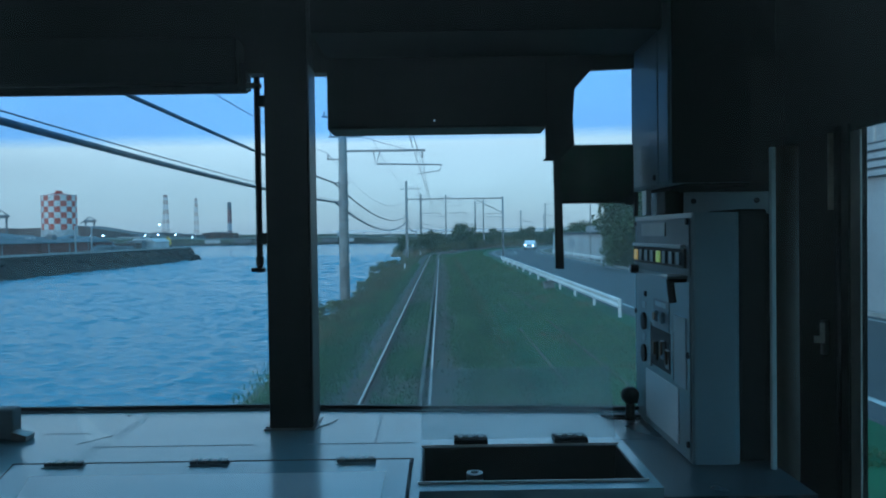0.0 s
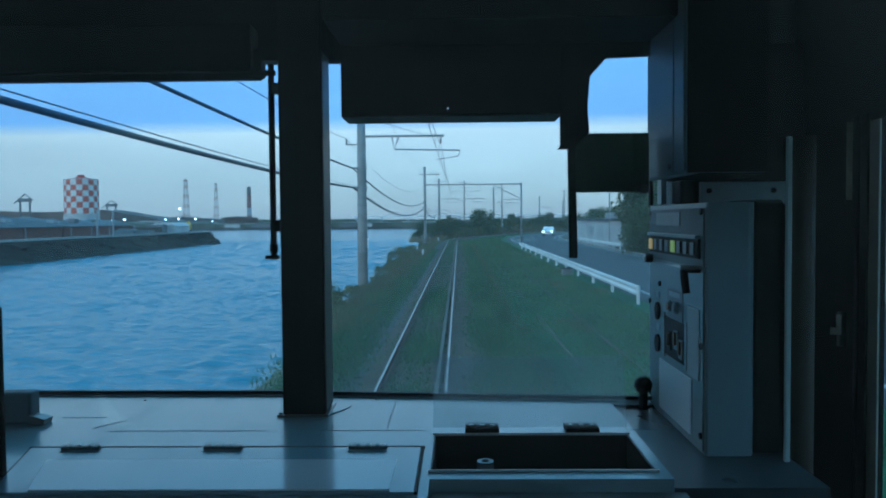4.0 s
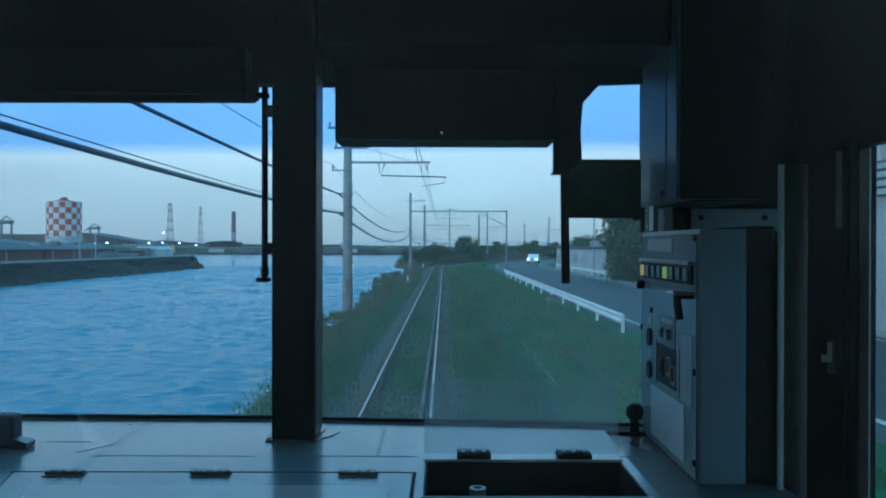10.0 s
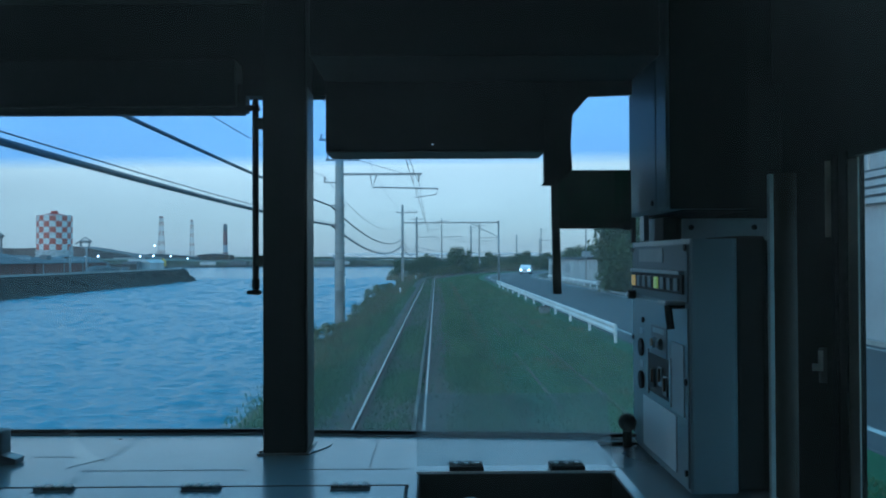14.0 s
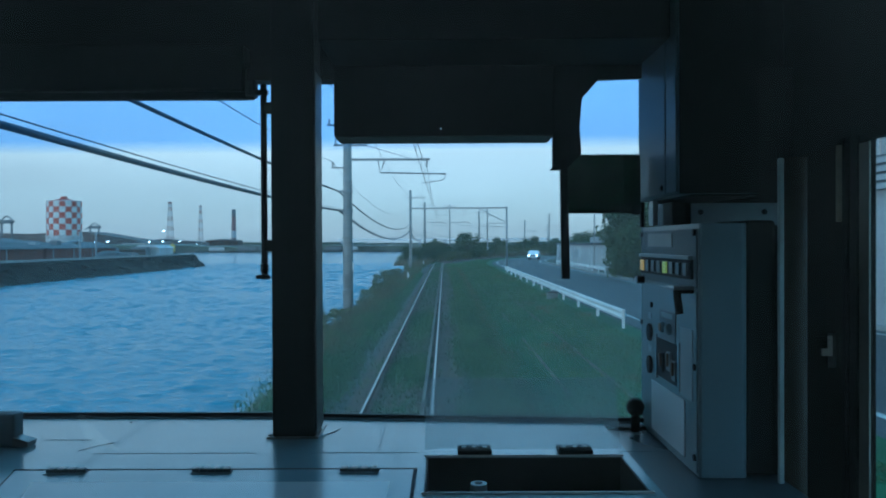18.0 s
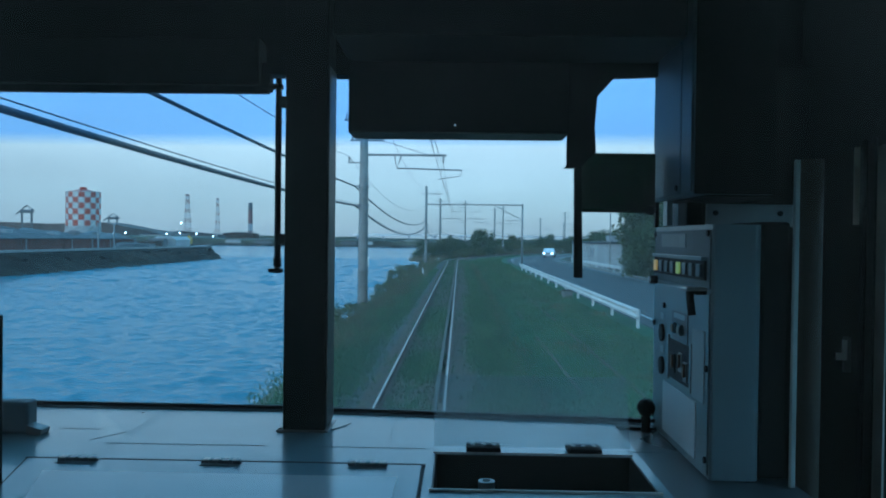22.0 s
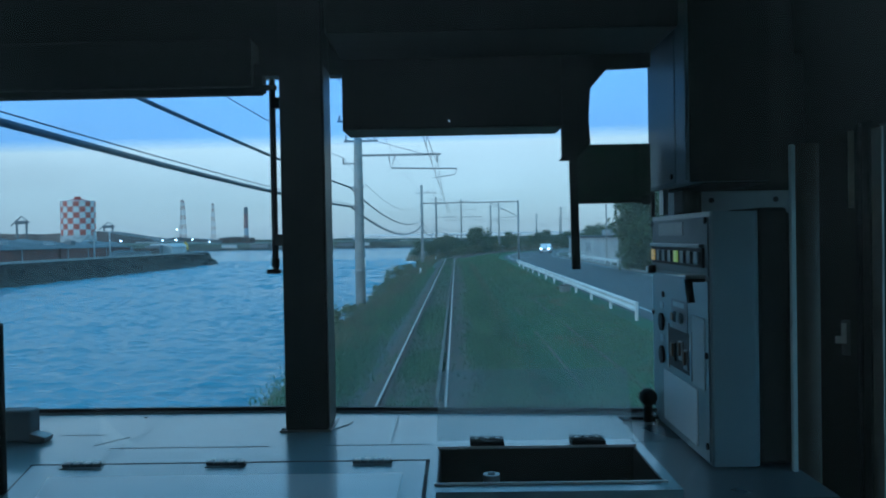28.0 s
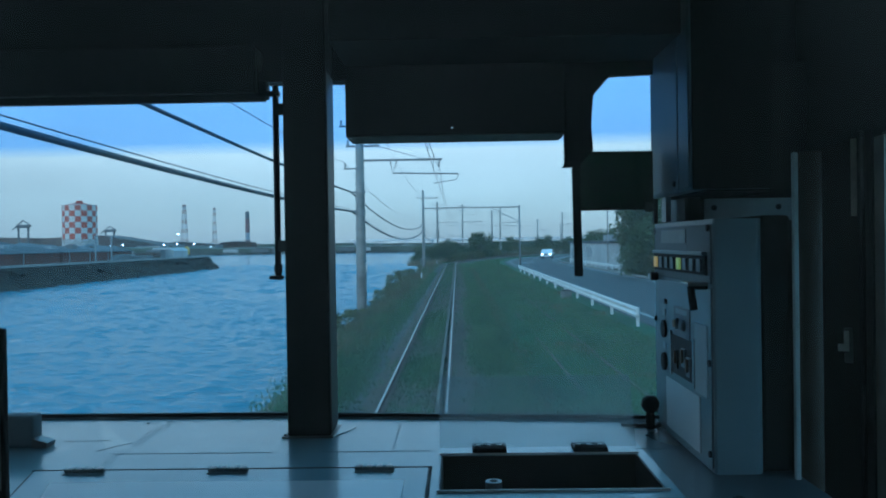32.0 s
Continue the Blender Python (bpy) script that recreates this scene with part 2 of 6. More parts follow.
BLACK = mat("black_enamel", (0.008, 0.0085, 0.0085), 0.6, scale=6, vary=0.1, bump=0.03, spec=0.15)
LINING = mat("dark_lining", (0.019, 0.020, 0.020), 0.65, scale=3, vary=0.15, bump=0.05, spec=0.25)
CONSOLE = mat("grey_console_paint", (0.325, 0.45, 0.492), 0.24, scale=5, vary=0.05, bump=0.015, fine=300, coat=0.3)
# darker panel grey: painted shade on the cabinet doors, plain colour on smaller parts
UPPERPANEL = mat("dark_grey_panel_and_shade", (0.19, 0.24, 0.262), 0.55, scale=7, vary=0.06, bump=0.02, fine=250)
PANEL = mat("grey_panel_paint", (0.265, 0.345, 0.375), 0.30, scale=7, vary=0.06, bump=0.02, fine=250)
HATCH = mat("pale_hatch_paint", (0.33, 0.46, 0.52), 0.24, scale=5, vary=0.05, bump=0.015, fine=300, coat=0.25)
SEAM = mat("seam_rubber", (0.02, 0.022, 0.025), 0.7, bump=0)
RUBBER = mat("window_rubber", (0.014, 0.014, 0.014), 0.6, bump=0.05)
STEEL = mat("brushed_steel", (0.45, 0.46, 0.46), 0.32, metal=0.9, scale=10, vary=0.1, bump=0.03, fine=200)
DARKSTEEL = mat("darkened_steel", (0.25, 0.25, 0.245), 0.32, metal=0.6, scale=10, vary=0.15, bump=0.03)
PAPER = mat("label_card", (0.52, 0.62, 0.66), 0.7, scale=9, vary=0.05, bump=0)
LABELWHITE = mat("white_label_card", (0.88, 0.93, 0.95), 0.4, scale=9, vary=0.04, bump=0)
OLIVE = mat("recess_lining", (0.022, 0.021, 0.017), 0.6, scale=8, vary=0.2)
CONCRETE = mat("pole_concrete", (0.36, 0.36, 0.34), 0.85, scale=1.5, vary=0.15, bump=0.3)
WETSTONE = mat("wet_stone", (0.044, 0.043, 0.037), 0.9, scale=0.5, vary=0.35, bump=0.4, fine=3, spec=0.1)
DULLRAIL = mat("dull_old_rail", (0.23, 0.205, 0.17), 0.85, scale=1.5, vary=0.3, spec=0.15)
HEAP = mat("ore_dust", (0.21, 0.17, 0.155), 0.95, scale=0.05, vary=0.2, bump=0)
OLDCON = mat("quay_concrete", (0.125, 0.13, 0.118), 0.9, scale=0.22, vary=0.4, bump=0.4, fine=3)
GALV = mat("galvanised_steel", (0.34, 0.35, 0.35), 0.5, metal=0.5, scale=3, vary=0.15)
BRICKRED = mat("red_oxide_cladding", (0.20, 0.075, 0.055), 0.8, scale=0.3, vary=0.25, bump=0.1, fine=4)
RUST = mat("rusty_steel", (0.11, 0.06, 0.04), 0.8, scale=2, vary=0.3, bump=0.3)
RAIL = mat("rail_steel", (0.42, 0.42, 0.40), 0.32, metal=0.9, scale=2, vary=0.1, bump=0.02)
BALLAST = mat("ballast_stone", (0.128, 0.126, 0.112), 1.0, scale=1.2, vary=0.25, bump=0.8, fine=28, spec=0.15)
SLEEPER = mat("sleeper_concrete", (0.130, 0.108, 0.086), 0.95, scale=3, vary=0.2, bump=0.3, random=0.08, spec=0.2)
GRASS = mat("grass_ground", (0.049, 0.124, 0.057), 1.0, scale=0.35, vary=0.2, bump=0.5, fine=14, tint=(0.047, 0.095, 0.050), spec=0.1)
OVERGROWN = mat("overgrown_ballast", (0.110, 0.118, 0.098), 1.0, scale=0.9, vary=0.2, bump=0.7, fine=22, tint=(0.050, 0.100, 0.048), spec=0.12)
BANK = mat("bank_earth", (0.105, 0.105, 0.070), 0.95, scale=0.5, vary=0.3, bump=0.6, fine=9)
ASPHALT = mat("road_asphalt", (0.060, 0.062, 0.066), 0.8, scale=0.4, vary=0.15, bump=0.25, fine=60)
WHITE = mat("white_paint", (0.78, 0.78, 0.76), 0.5, scale=1.5, vary=0.08, bump=0.05)
ROADPAINT = mat("road_paint", (0.55, 0.55, 0.53), 0.7, scale=2, vary=0.2)
ORANGE = mat("orange_paint", (0.62, 0.20, 0.03), 0.55, scale=3, vary=0.12)
YELLOW = mat("yellow_paint", (0.75, 0.45, 0.03), 0.5, scale=3, vary=0.1)
WALLPALE = mat("pale_cladding", (0.52, 0.53, 0.52), 0.7, scale=0.3, vary=0.12, bump=0.1, fine=5)
WALLGREY = mat("grey_cladding", (0.40, 0.42, 0.43), 0.7, scale=0.2, vary=0.15, bump=0.1, fine=5)
ROOFGREY = mat("slate_roofing", (0.085, 0.10, 0.115), 0.75, scale=0.3, vary=0.2, bump=0.2, fine=4)
DARKGLASS = mat("dark_glazing", (0.03, 0.04, 0.05), 0.12, scale=1, vary=0.1, bump=0)
CABLE = mat("cable_sheath", (0.060, 0.072, 0.088), 0.6, bump=0)
WIRE = mat("grey_wire", (0.09, 0.10, 0.11), 0.5, metal=0.4, bump=0)
INSUL = mat("insulator_glaze", (0.32, 0.33, 0.33), 0.3, bump=0)
# land colour lightened to stand in for haze over the far shore
FARLAND = mat("far_shore_land", (0.13, 0.155, 0.12), 0.95, scale=0.08, vary=0.25, bump=0)
FARGREY = mat("far_works_grey", (0.22, 0.23, 0.24), 0.8, scale=0.02, vary=0.2, bump=0)
REDPAINT = mat("red_paint", (0.42, 0.06, 0.04), 0.6, scale=0.3, vary=0.15, bump=0)
BARK = mat("bark", (0.09, 0.07, 0.05), 0.95, scale=4, vary=0.25, bump=0.6)
CARPAINT = mat("white_car_paint", (0.75, 0.76, 0.77), 0.25, scale=2, vary=0.03, bump=0, coat=0.5)
TYRE = mat("tyre_rubber", (0.02, 0.02, 0.02), 0.85, bump=0.1)
LEAF_DARK = leaf_mat("dark_leaves", (0.032, 0.052, 0.026), (0.095, 0.125, 0.055))
LEAF_OLIVE = leaf_mat("olive_leaves", (0.065, 0.078, 0.038), (0.18, 0.185, 0.09))
REED = leaf_mat("dry_reeds", (0.12, 0.10, 0.06), (0.26, 0.21, 0.13))
BLADE = leaf_mat("grass_blades", (0.036, 0.090, 0.040), (0.132, 0.198, 0.098), 0.7)
DRYBLADE = leaf_mat("dry_grass_blades", (0.08, 0.08, 0.045), (0.22, 0.19, 0.12), 0.5)
LAMP_AMBER = glow_mat("amber_lamp", (0.95, 0.62, 0.18), 0.16)
LAMP_GREEN = glow_mat("lime_lamp", (0.60, 0.78, 0.18), 0.14)
LAMP_OFF = mat("unlit_lamp", (0.26, 0.31, 0.33), 0.4, bump=0)
LAMP_WHITE = glow_mat("white_light", (0.9, 0.95, 1.0), 5.0)
LAMP_RED = glow_mat("red_light", (1.0, 0.06, 0.03), 6.0)
VISOR = pane_mat("green_visor", (0.006, 0.050, 0.030), gloss=0.05)
FROSTED = frosted_mat()
PARTITION = pane_mat("partition_glass", (0.97, 0.985, 0.985), gloss=0.092)
SALOONGREY = mat("grey_saloon_panel", (0.32, 0.375, 0.36), 0.7, scale=2, vary=0.06, bump=0.02)
POSTMETAL = mat("dull_post_metal", (0.062, 0.048, 0.034), 0.6, scale=6, vary=0.15, bump=0.03, spec=0.1)
LIPGREY = mat("dark_grey_lip", (0.065, 0.066, 0.060), 0.6, scale=6, vary=0.1, bump=0.02, spec=0.2)
EDGEGREY = mat("lit_edge_grey", (0.075, 0.070, 0.066), 0.45, scale=6, vary=0.15, bump=0.02)
POSTDARK = mat("brown_black_post_paint", (0.022, 0.018, 0.014), 0.5, scale=6, vary=0.15, bump=0.02, spec=0.12)
WORNTRIM = mat("worn_brown_trim", (0.80, 0.70, 0.56), 0.45, scale=9, vary=0.15, bump=0.02)
CREAM = mat("cream_lining", (0.31, 0.36, 0.35), 0.7, scale=2, vary=0.06, bump=0.02)
SATIN = mat("satin_with_cabinet_shade", (0.055, 0.068, 0.076), 0.28, scale=5, vary=0.06, bump=0.01)
LATCHMETAL = mat("bright_latch_metal", (0.86, 0.84, 0.80), 0.3, scale=8, vary=0.05, bump=0)
AMBERLENS = mat("amber_lens", (0.30, 0.15, 0.04), 0.3, bump=0)
CHROME = mat("pale_metal_trim", (0.52, 0.58, 0.57), 0.5, scale=8, vary=0.06, bump=0.01, spec=0.25)
BRONZE = mat("bronze_frame", (0.66, 0.62, 0.53), 0.45, metal=0.0, scale=8, vary=0.1, bump=0.02)
OAK = mat("brown_toggle", (0.20, 0.12, 0.07), 0.5, bump=0)
FAINT = mat("faint_seam", (0.24, 0.315, 0.35), 0.6, bump=0)
BRACKETGREY = mat("bracket_grey_paint", (0.36, 0.415, 0.435), 0.45, scale=5, vary=0.1, bump=0.02)
RUSTBED = mat("rust_stained_ballast", (0.150, 0.112, 0.082), 1.0, scale=1.2, vary=0.2, bump=0.8, fine=28, spec=0.15)
# far red and white, greyed in the colour itself to imitate haze
FARRED = mat("hazed_red_paint", (0.24, 0.13, 0.12), 0.7, scale=0.1, vary=0.15, bump=0)
FARWHITE = mat("hazed_white_paint", (0.40, 0.42, 0.44), 0.7, scale=0.1, vary=0.1, bump=0)
WATER = water_mat()
# smudged film that also washes out the distance, in place of haze
WINDSCREEN = pane_mat("windscreen_glass", (0.90, 0.95, 0.97), band=(2.812, 0.028, (0.58, 0.77, 1.0)), gloss=0.05, dust_haze=0.043)
CLEARPLATE = pane_mat("clear_plate", (0.90, 0.94, 0.96), gloss=0.07, dust_haze=0.13)
SIDEGLASS = pane_mat("side_glass", (0.96, 0.98, 0.98), gloss=0.006)

# ---- building helpers ----
def thing(name, at=(0, 0, 0), label="", category="", group="", kind=""):
    ob = new(name)
    ob.empty_display_size = 0.05
    ob.location = at
    return tagged(ob, label, category, group, kind)


def part(name, bm, material, parent=None, label="", smooth=False, kind=""):
    """One mesh, built in world places, under a thing or a part."""
    if parent is not None:
        root = Vector((0, 0, 0))
        up = parent
        while up is not None:
            root += up.location
            up = up.parent
        bmesh.ops.translate(bm, vec=-root, verts=bm.verts)
    me = bpy.data.meshes.new(name)
    bm.to_mesh(me)
    bm.free()
    me.materials.append(material)
    if smooth:
        me.shade_smooth()
    ob = new(name, me)
    ob.parent = parent
    return tagged(ob, label, kind=kind)


def solo(name, bm, material, label, category, group="", kind="", smooth=False):
    """A thing that is one mesh, with its origin at its base."""
    xs = [v.co for v in bm.verts]
    c = Vector(((min(v.x for v in xs) + max(v.x for v in xs)) / 2, (min(v.y for v in xs) + max(v.y for v in xs)) / 2, min(v.z for v in xs)))
    bmesh.ops.translate(bm, vec=-c, verts=bm.verts)
    me = bpy.data.meshes.new(name)
    bm.to_mesh(me)
    bm.free()
    me.materials.append(material)
    if smooth:
        me.shade_smooth()
    ob = new(name, me)
    ob.location = c
    return tagged(ob, label, category, group, kind)


def box(x0, x1, y0, y1, z0, z1, bevel=0.0, bm=None, turn=None):
    """A box between two corners, its edges rounded by bevel."""
    own = bmesh.new()
    bmesh.ops.create_cube(own, size=1)
    for v in own.verts:
        v.co = Vector(((x0 + x1) / 2 + v.co.x * (x1 - x0), (y0 + y1) / 2 + v.co.y * (y1 - y0), (z0 + z1) / 2 + v.co.z * (z1 - z0)))
    if bevel:
        bmesh.ops.bevel(own, geom=own.edges[:], offset=bevel, segments=2, affect="EDGES", profile=0.5)
    if turn is not None:
        bmesh.ops.transform(own, matrix=turn, verts=own.verts)
    return join(bm, own)


def join(bm, own):
    if bm is None:
        return own
    me = bpy.data.meshes.new("tmp")
    own.to_mesh(me)
    own.free()
    bm.from_mesh(me)
    bpy.data.meshes.remove(me)
    return bm


def prism(outline, depth, axis="y", start=0.0, bevel=0.0, bm=None):
    """An outline pushed along an axis: pairs are (x, z) for y, (y, z) for x, (x, y) for z."""
    own = bmesh.new()
    def place(a, b, c):
        return {"y": (a, c, b), "x": (c, a, b), "z": (a, b, c)}[axis]
    near = [own.verts.new(place(a, b, start)) for a, b in outline]
    far = [own.verts.new(place(a, b, start + depth)) for a, b in outline]
    own.faces.new(near)
    own.faces.new(far[::-1])
    for i in range(len(outline)):
        j = (i + 1) % len(outline)
        own.faces.new((near[j], near[i], far[i], far[j]))
    bmesh.ops.recalc_face_normals(own, faces=own.faces)
    if bevel:
        bmesh.ops.bevel(own, geom=own.edges[:], offset=bevel, segments=2, affect="EDGES", profile=0.5)
    return join(bm, own)


def tube(points, r, sides=8, bm=None, r2=None):
    """A round bar through points, tapering to r2."""
    bm = bm or bmesh.new()
    pts = [Vector(p) for p in points]
    rings = []
    for i, p in enumerate(pts):
        way = (pts[min(i + 1, len(pts) - 1)] - pts[max(i - 1, 0)]).normalized()
        side = way.cross(Vector((0, 0, 1)) if abs(way.z) < 0.95 else Vector((0, 1, 0))).normalized()
        up = side.cross(way)
        rr = r if r2 is None else r + (r2 - r) * i / (len(pts) - 1)
        rings.append([bm.verts.new(p + (side * math.cos(a) + up * math.sin(a)) * rr) for a in (2 * math.pi * k / sides for k in range(sides))])
    for a, b in zip(rings, rings[1:]):
        for k in range(sides):
            bm.faces.new((a[k], a[(k + 1) % sides], b[(k + 1) % sides], b[k]))
    bm.faces.new(rings[0][::-1])
    bm.faces.new(rings[-1])
    bmesh.ops.recalc_face_normals(bm, faces=bm.faces)
    return bm


def disc(at, way, r, thick, sides=20, bm=None):
    a = Vector(at)
    return tube([a, a + Vector(way).normalized() * thick], r, sides, bm)


def leaves(bm, centre, radii, count, size, rng, clumps=30):
    """Leaf clumps scattered through an uneven crown."""
    c = Vector(centre)
    knots = []
    while len(knots) < clumps:
        p = Vector((rng.uniform(-1, 1), rng.uniform(-1, 1), rng.uniform(-1, 1)))
        if 0.25 < p.length < 1:
            p *= 0.75 + 0.45 * rng.random()
            knots.append((Vector((p.x * radii[0], p.y * radii[1], p.z * radii[2])), rng.uniform(0.16, 0.36)))
    for _ in range(count):
        k, s = rng.choice(knots)
        q = Vector((rng.gauss(0, 1), rng.gauss(0, 1), rng.gauss(0, 0.8)))
        p = c + k + q.normalized() * (rng.random() ** 0.4) * s * sum(radii) / 3
        u = Vector((rng.gauss(0, 1), rng.gauss(0, 1), rng.gauss(0, 1))).normalized()
        v = u.cross(Vector((rng.gauss(0, 1), rng.gauss(0, 1), rng.gauss(0, 1)))).normalized()
        s2 = size * rng.uniform(0.6, 1.3)
        bm.faces.new([bm.verts.new(p + a) for a in (-u * s2, v * s2 * 0.5, u * s2, -v * s2 * 0.5)])
    return bm


def tree(name, height, crown, count, size, material, label, seed, trunk_r=0.14):
    """A tree or bush at the origin, with a tapered trunk, limbs and an open crown."""
    rng = random.Random(seed)
    root = thing(name, (0, 0, 0), label, "bush" if name == "bush" else "tree")
    bm = tube([(0, 0, -0.3), (0.05, 0.02, height * 0.25), (-0.03, 0.05, height * 0.5), (0.04, 0, height * 0.8)], trunk_r, 8, r2=trunk_r * 0.3)
    part("trunk", bm, BARK, root)
    for k in range(6):
        a = k * 1.05 + rng.random()
        z = height * rng.uniform(0.2, 0.5)
        tip = (math.cos(a) * crown[0] * 0.7, math.sin(a) * crown[1] * 0.7, z + height * rng.uniform(0.15, 0.35))
        part("limb", tube([(0, 0, z), (tip[0] * 0.5, tip[1] * 0.5, (z + tip[2]) / 2 + 0.1), tip], trunk_r * 0.45, 6, r2=trunk_r * 0.12), BARK, root)
    part("crown", leaves(bmesh.new(), (0, 0, height - crown[2] * 0.95), crown, count, size, rng, 46), material, root)
    return root


# the line of the track: straight, then a right-hand curve
TRACK_X, BEND_Y, BEND_R, BEND_END = -0.775, 97.0, 142.0, 1.25


def along(s, off=0.0, z=0.0):
    """A place s metres ahead along the track and off metres to its right (measured from the eye's line)."""
    if s <= BEND_Y:
        return Vector((off, s, z))
    a = (s - BEND_Y) / BEND_R
    if a > BEND_END:
        base = Vector((BEND_R - (BEND_R - off) * math.cos(BEND_END), BEND_Y + (BEND_R - off) * math.sin(BEND_END), z))
        more = s - BEND_Y - BEND_END * BEND_R
        return base + Vector((math.sin(BEND_END), math.cos(BEND_END), 0)) * more
    return Vector((BEND_R - (BEND_R - off) * math.cos(a), BEND_Y + (BEND_R - off) * math.sin(a), z))


def heading(s):
    return -math.degrees(min(max((s - BEND_Y) / BEND_R, 0), BEND_END))


def strip(s0, s1, step, profile, bm=None):
    """A band swept along the track; profile: (off, z) across it."""
    bm = bm or bmesh.new()
    n = max(1, math.ceil((s1 - s0) / step))
    rows = [[bm.verts.new(along(s0 + (s1 - s0) * i / n, o, z)) for o, z in profile] for i in range(n + 1)]
    for a, b in zip(rows, rows[1:]):
        for k in range(len(profile) - 1):
            bm.faces.new((a[k], a[k + 1], b[k + 1], b[k]))
    bmesh.ops.recalc_face_normals(bm, faces=bm.faces)
    return bm


def sag(a, b, drop, n=14):
    a, b = Vector(a), Vector(b)
    return [a.lerp(b, i / n) - Vector((0, 0, drop * 4 * (i / n) * (1 - i / n))) for i in range(n + 1)]

# ---- the cab: shell ----
PLAN = [(-2.06, 1.665), (-0.364, 1.645), (-0.255, 1.625), (0.386, 1.568), (0.70, 1.62)]


def front_band(z0, z1, near=0.0, far=0.07, pts=None):
    pts = pts or PLAN
    return prism([(x, y - near) for x, y in pts] + [(x, y + far) for x, y in pts[::-1]], z1 - z0, "z", z0)


tagged(part("floor", box(-2.06, 0.76, -1.6, 1.70, 1.10, 1.16), LINING), "dark rubber floor of the driver's cab", "floor", kind="structure")
tagged(part("ceiling", box(-2.12, 0.82, 0.36, 1.74, 3.16, 3.22), LINING), "unlit dark ceiling of the driver's cab", "ceiling", kind="structure")
back = tagged(part("wall_back", box(-2.12, -1.16, -1.61, -1.55, 1.10, 3.60), CREAM), "cream wall of the saloon behind the cab", "wall", kind="structure")
part("wall_panel", box(-0.89, 0.82, -1.61, -1.55, 1.10, 3.60), CREAM, back)
part("wall_panel", box(-1.16, -0.89, -1.61, -1.55, 2.34, 3.60), CREAM, back)
part("wall_panel", box(-1.16, -0.89, -1.61, -1.55, 1.10, 2.00), CREAM, back)
# an added frosted pane with one curved edge, unseen itself, for a pale partition reflection
curve = [(-1.147 + 0.247 * (1 - math.cos(radians(a))) ** 0.8, 2.328 - 0.328 * math.sin(radians(a))) for a in range(0, 91, 10)]
part("pane_surround", prism([(-0.89, 2.34), (-1.147, 2.34)] + curve + [(-0.89, 2.00)], 0.03, "y", -1.582), CREAM, back)
part("pane_surround", prism([(-1.16, 2.00), (-1.072, 2.00), (-1.147, 2.34), (-1.16, 2.34)], 0.03, "y", -1.582), CREAM, back)
refl_pane = thing("window_5", (-1.03, -1.60, 2.0), "added frosted pane for the pale partition reflection", "window", kind="structure")
part("pane", box(-1.158, -0.892, -1.600, -1.594, 2.002, 2.338), FROSTED, refl_pane).visible_shadow = False


def car_side(name, x0, x1, openings, low, high, label):
    """A side wall with window openings between low and high."""
    w = tagged(part(name, box(x0, x1, -1.6, 1.69, 1.16, low), LINING), label, "wall", kind="structure")
    part("upper_wall", box(x0, x1, -1.6, 1.69, high, 3.158), LINING, w)
    edge_y = -1.55
    for a, b in openings:
        part("wall_panel", box(x0, x1, edge_y, a, low, high), LINING, w)
        edge_y = b
    return w


car_side("wall_left", -2.12, -2.06, ((0.42, 1.58), (1.69, 1.69)), 1.60, 3.02, "dark side wall with windows")
front = tagged(part("wall_front", front_band(1.16, 2.250), LINING), "cab front wall below and above the windscreens", "wall", kind="structure")
part("header", front_band(2.970, 3.158), BLACK, front, "black header above the windscreens")
part("centre_post", box(-0.345, -0.285, 1.60, 1.70, 2.250, 2.970), BLACK, front)
part("header_block", box(-0.42, -0.19, 1.575, 1.62, 2.949, 2.972), BLACK, front)
part("corner_post", box(0.45, 0.72, 1.575, 1.68, 2.250, 2.970), LINING, front)
part("corner_post", box(-2.06, -1.95, 1.60, 1.72, 2.250, 2.970), LINING, front)

# the side wall, with the opening of the door window
side = car_side("wall_right", 0.70, 0.715, ((0.86, 1.300),), 1.95, 2.79, "dark side wall with a narrow door window")
part("door_post", box(0.70, 0.715, 1.300, 1.69, 1.95, 2.79), POSTDARK, side, "dull dark metal door post")
side_win = thing("window_3", (0.73, 0.86, 1.95), "narrow side window with a black rubber edge", "window", kind="structure")
part("pane", box(0.708, 0.712, 0.862, 1.298, 1.952, 2.788), SIDEGLASS, side_win).visible_shadow = False
part("rubber_edge", box(0.694, 0.6995, 1.321, 1.345, 1.93, 2.80, 0.002), RUBBER, side_win)
part("frame_edge", box(0.6965, 0.6998, 1.288, 1.319, 1.955, 2.785, 0.001), BRONZE, side_win, "worn bright metal frame edge")

# trims that stand out on the dark post
tagged(part("trim", box(0.5175, 0.5255, 1.214, 1.222, 1.16, 2.750, 0.0015), CHROME), "narrow bright metal trim beside the cabinet", "trim", kind="structure")
tagged(part("trim", tube([(0.551, 1.236, 1.16), (0.551, 1.236, 2.752)], 0.0185, 24), POSTMETAL, smooth=True), "rounded dull metal pipe beside the door post", "trim", kind="structure")
tagged(part("trim", prism([(0.690, 1.3795), (0.698, 1.378), (0.698, 1.384), (0.690, 1.384)], 0.135, "z", 2.655, 0.0005), WORNTRIM), "thin worn metal strip on the door post", "trim", kind="structure")
tagged(part("trim", box(0.690, 0.699, 1.352, 1.365, 1.95, 2.80, 0.003), BLACK), "black rubber strip on the door post", "trim", kind="structure")

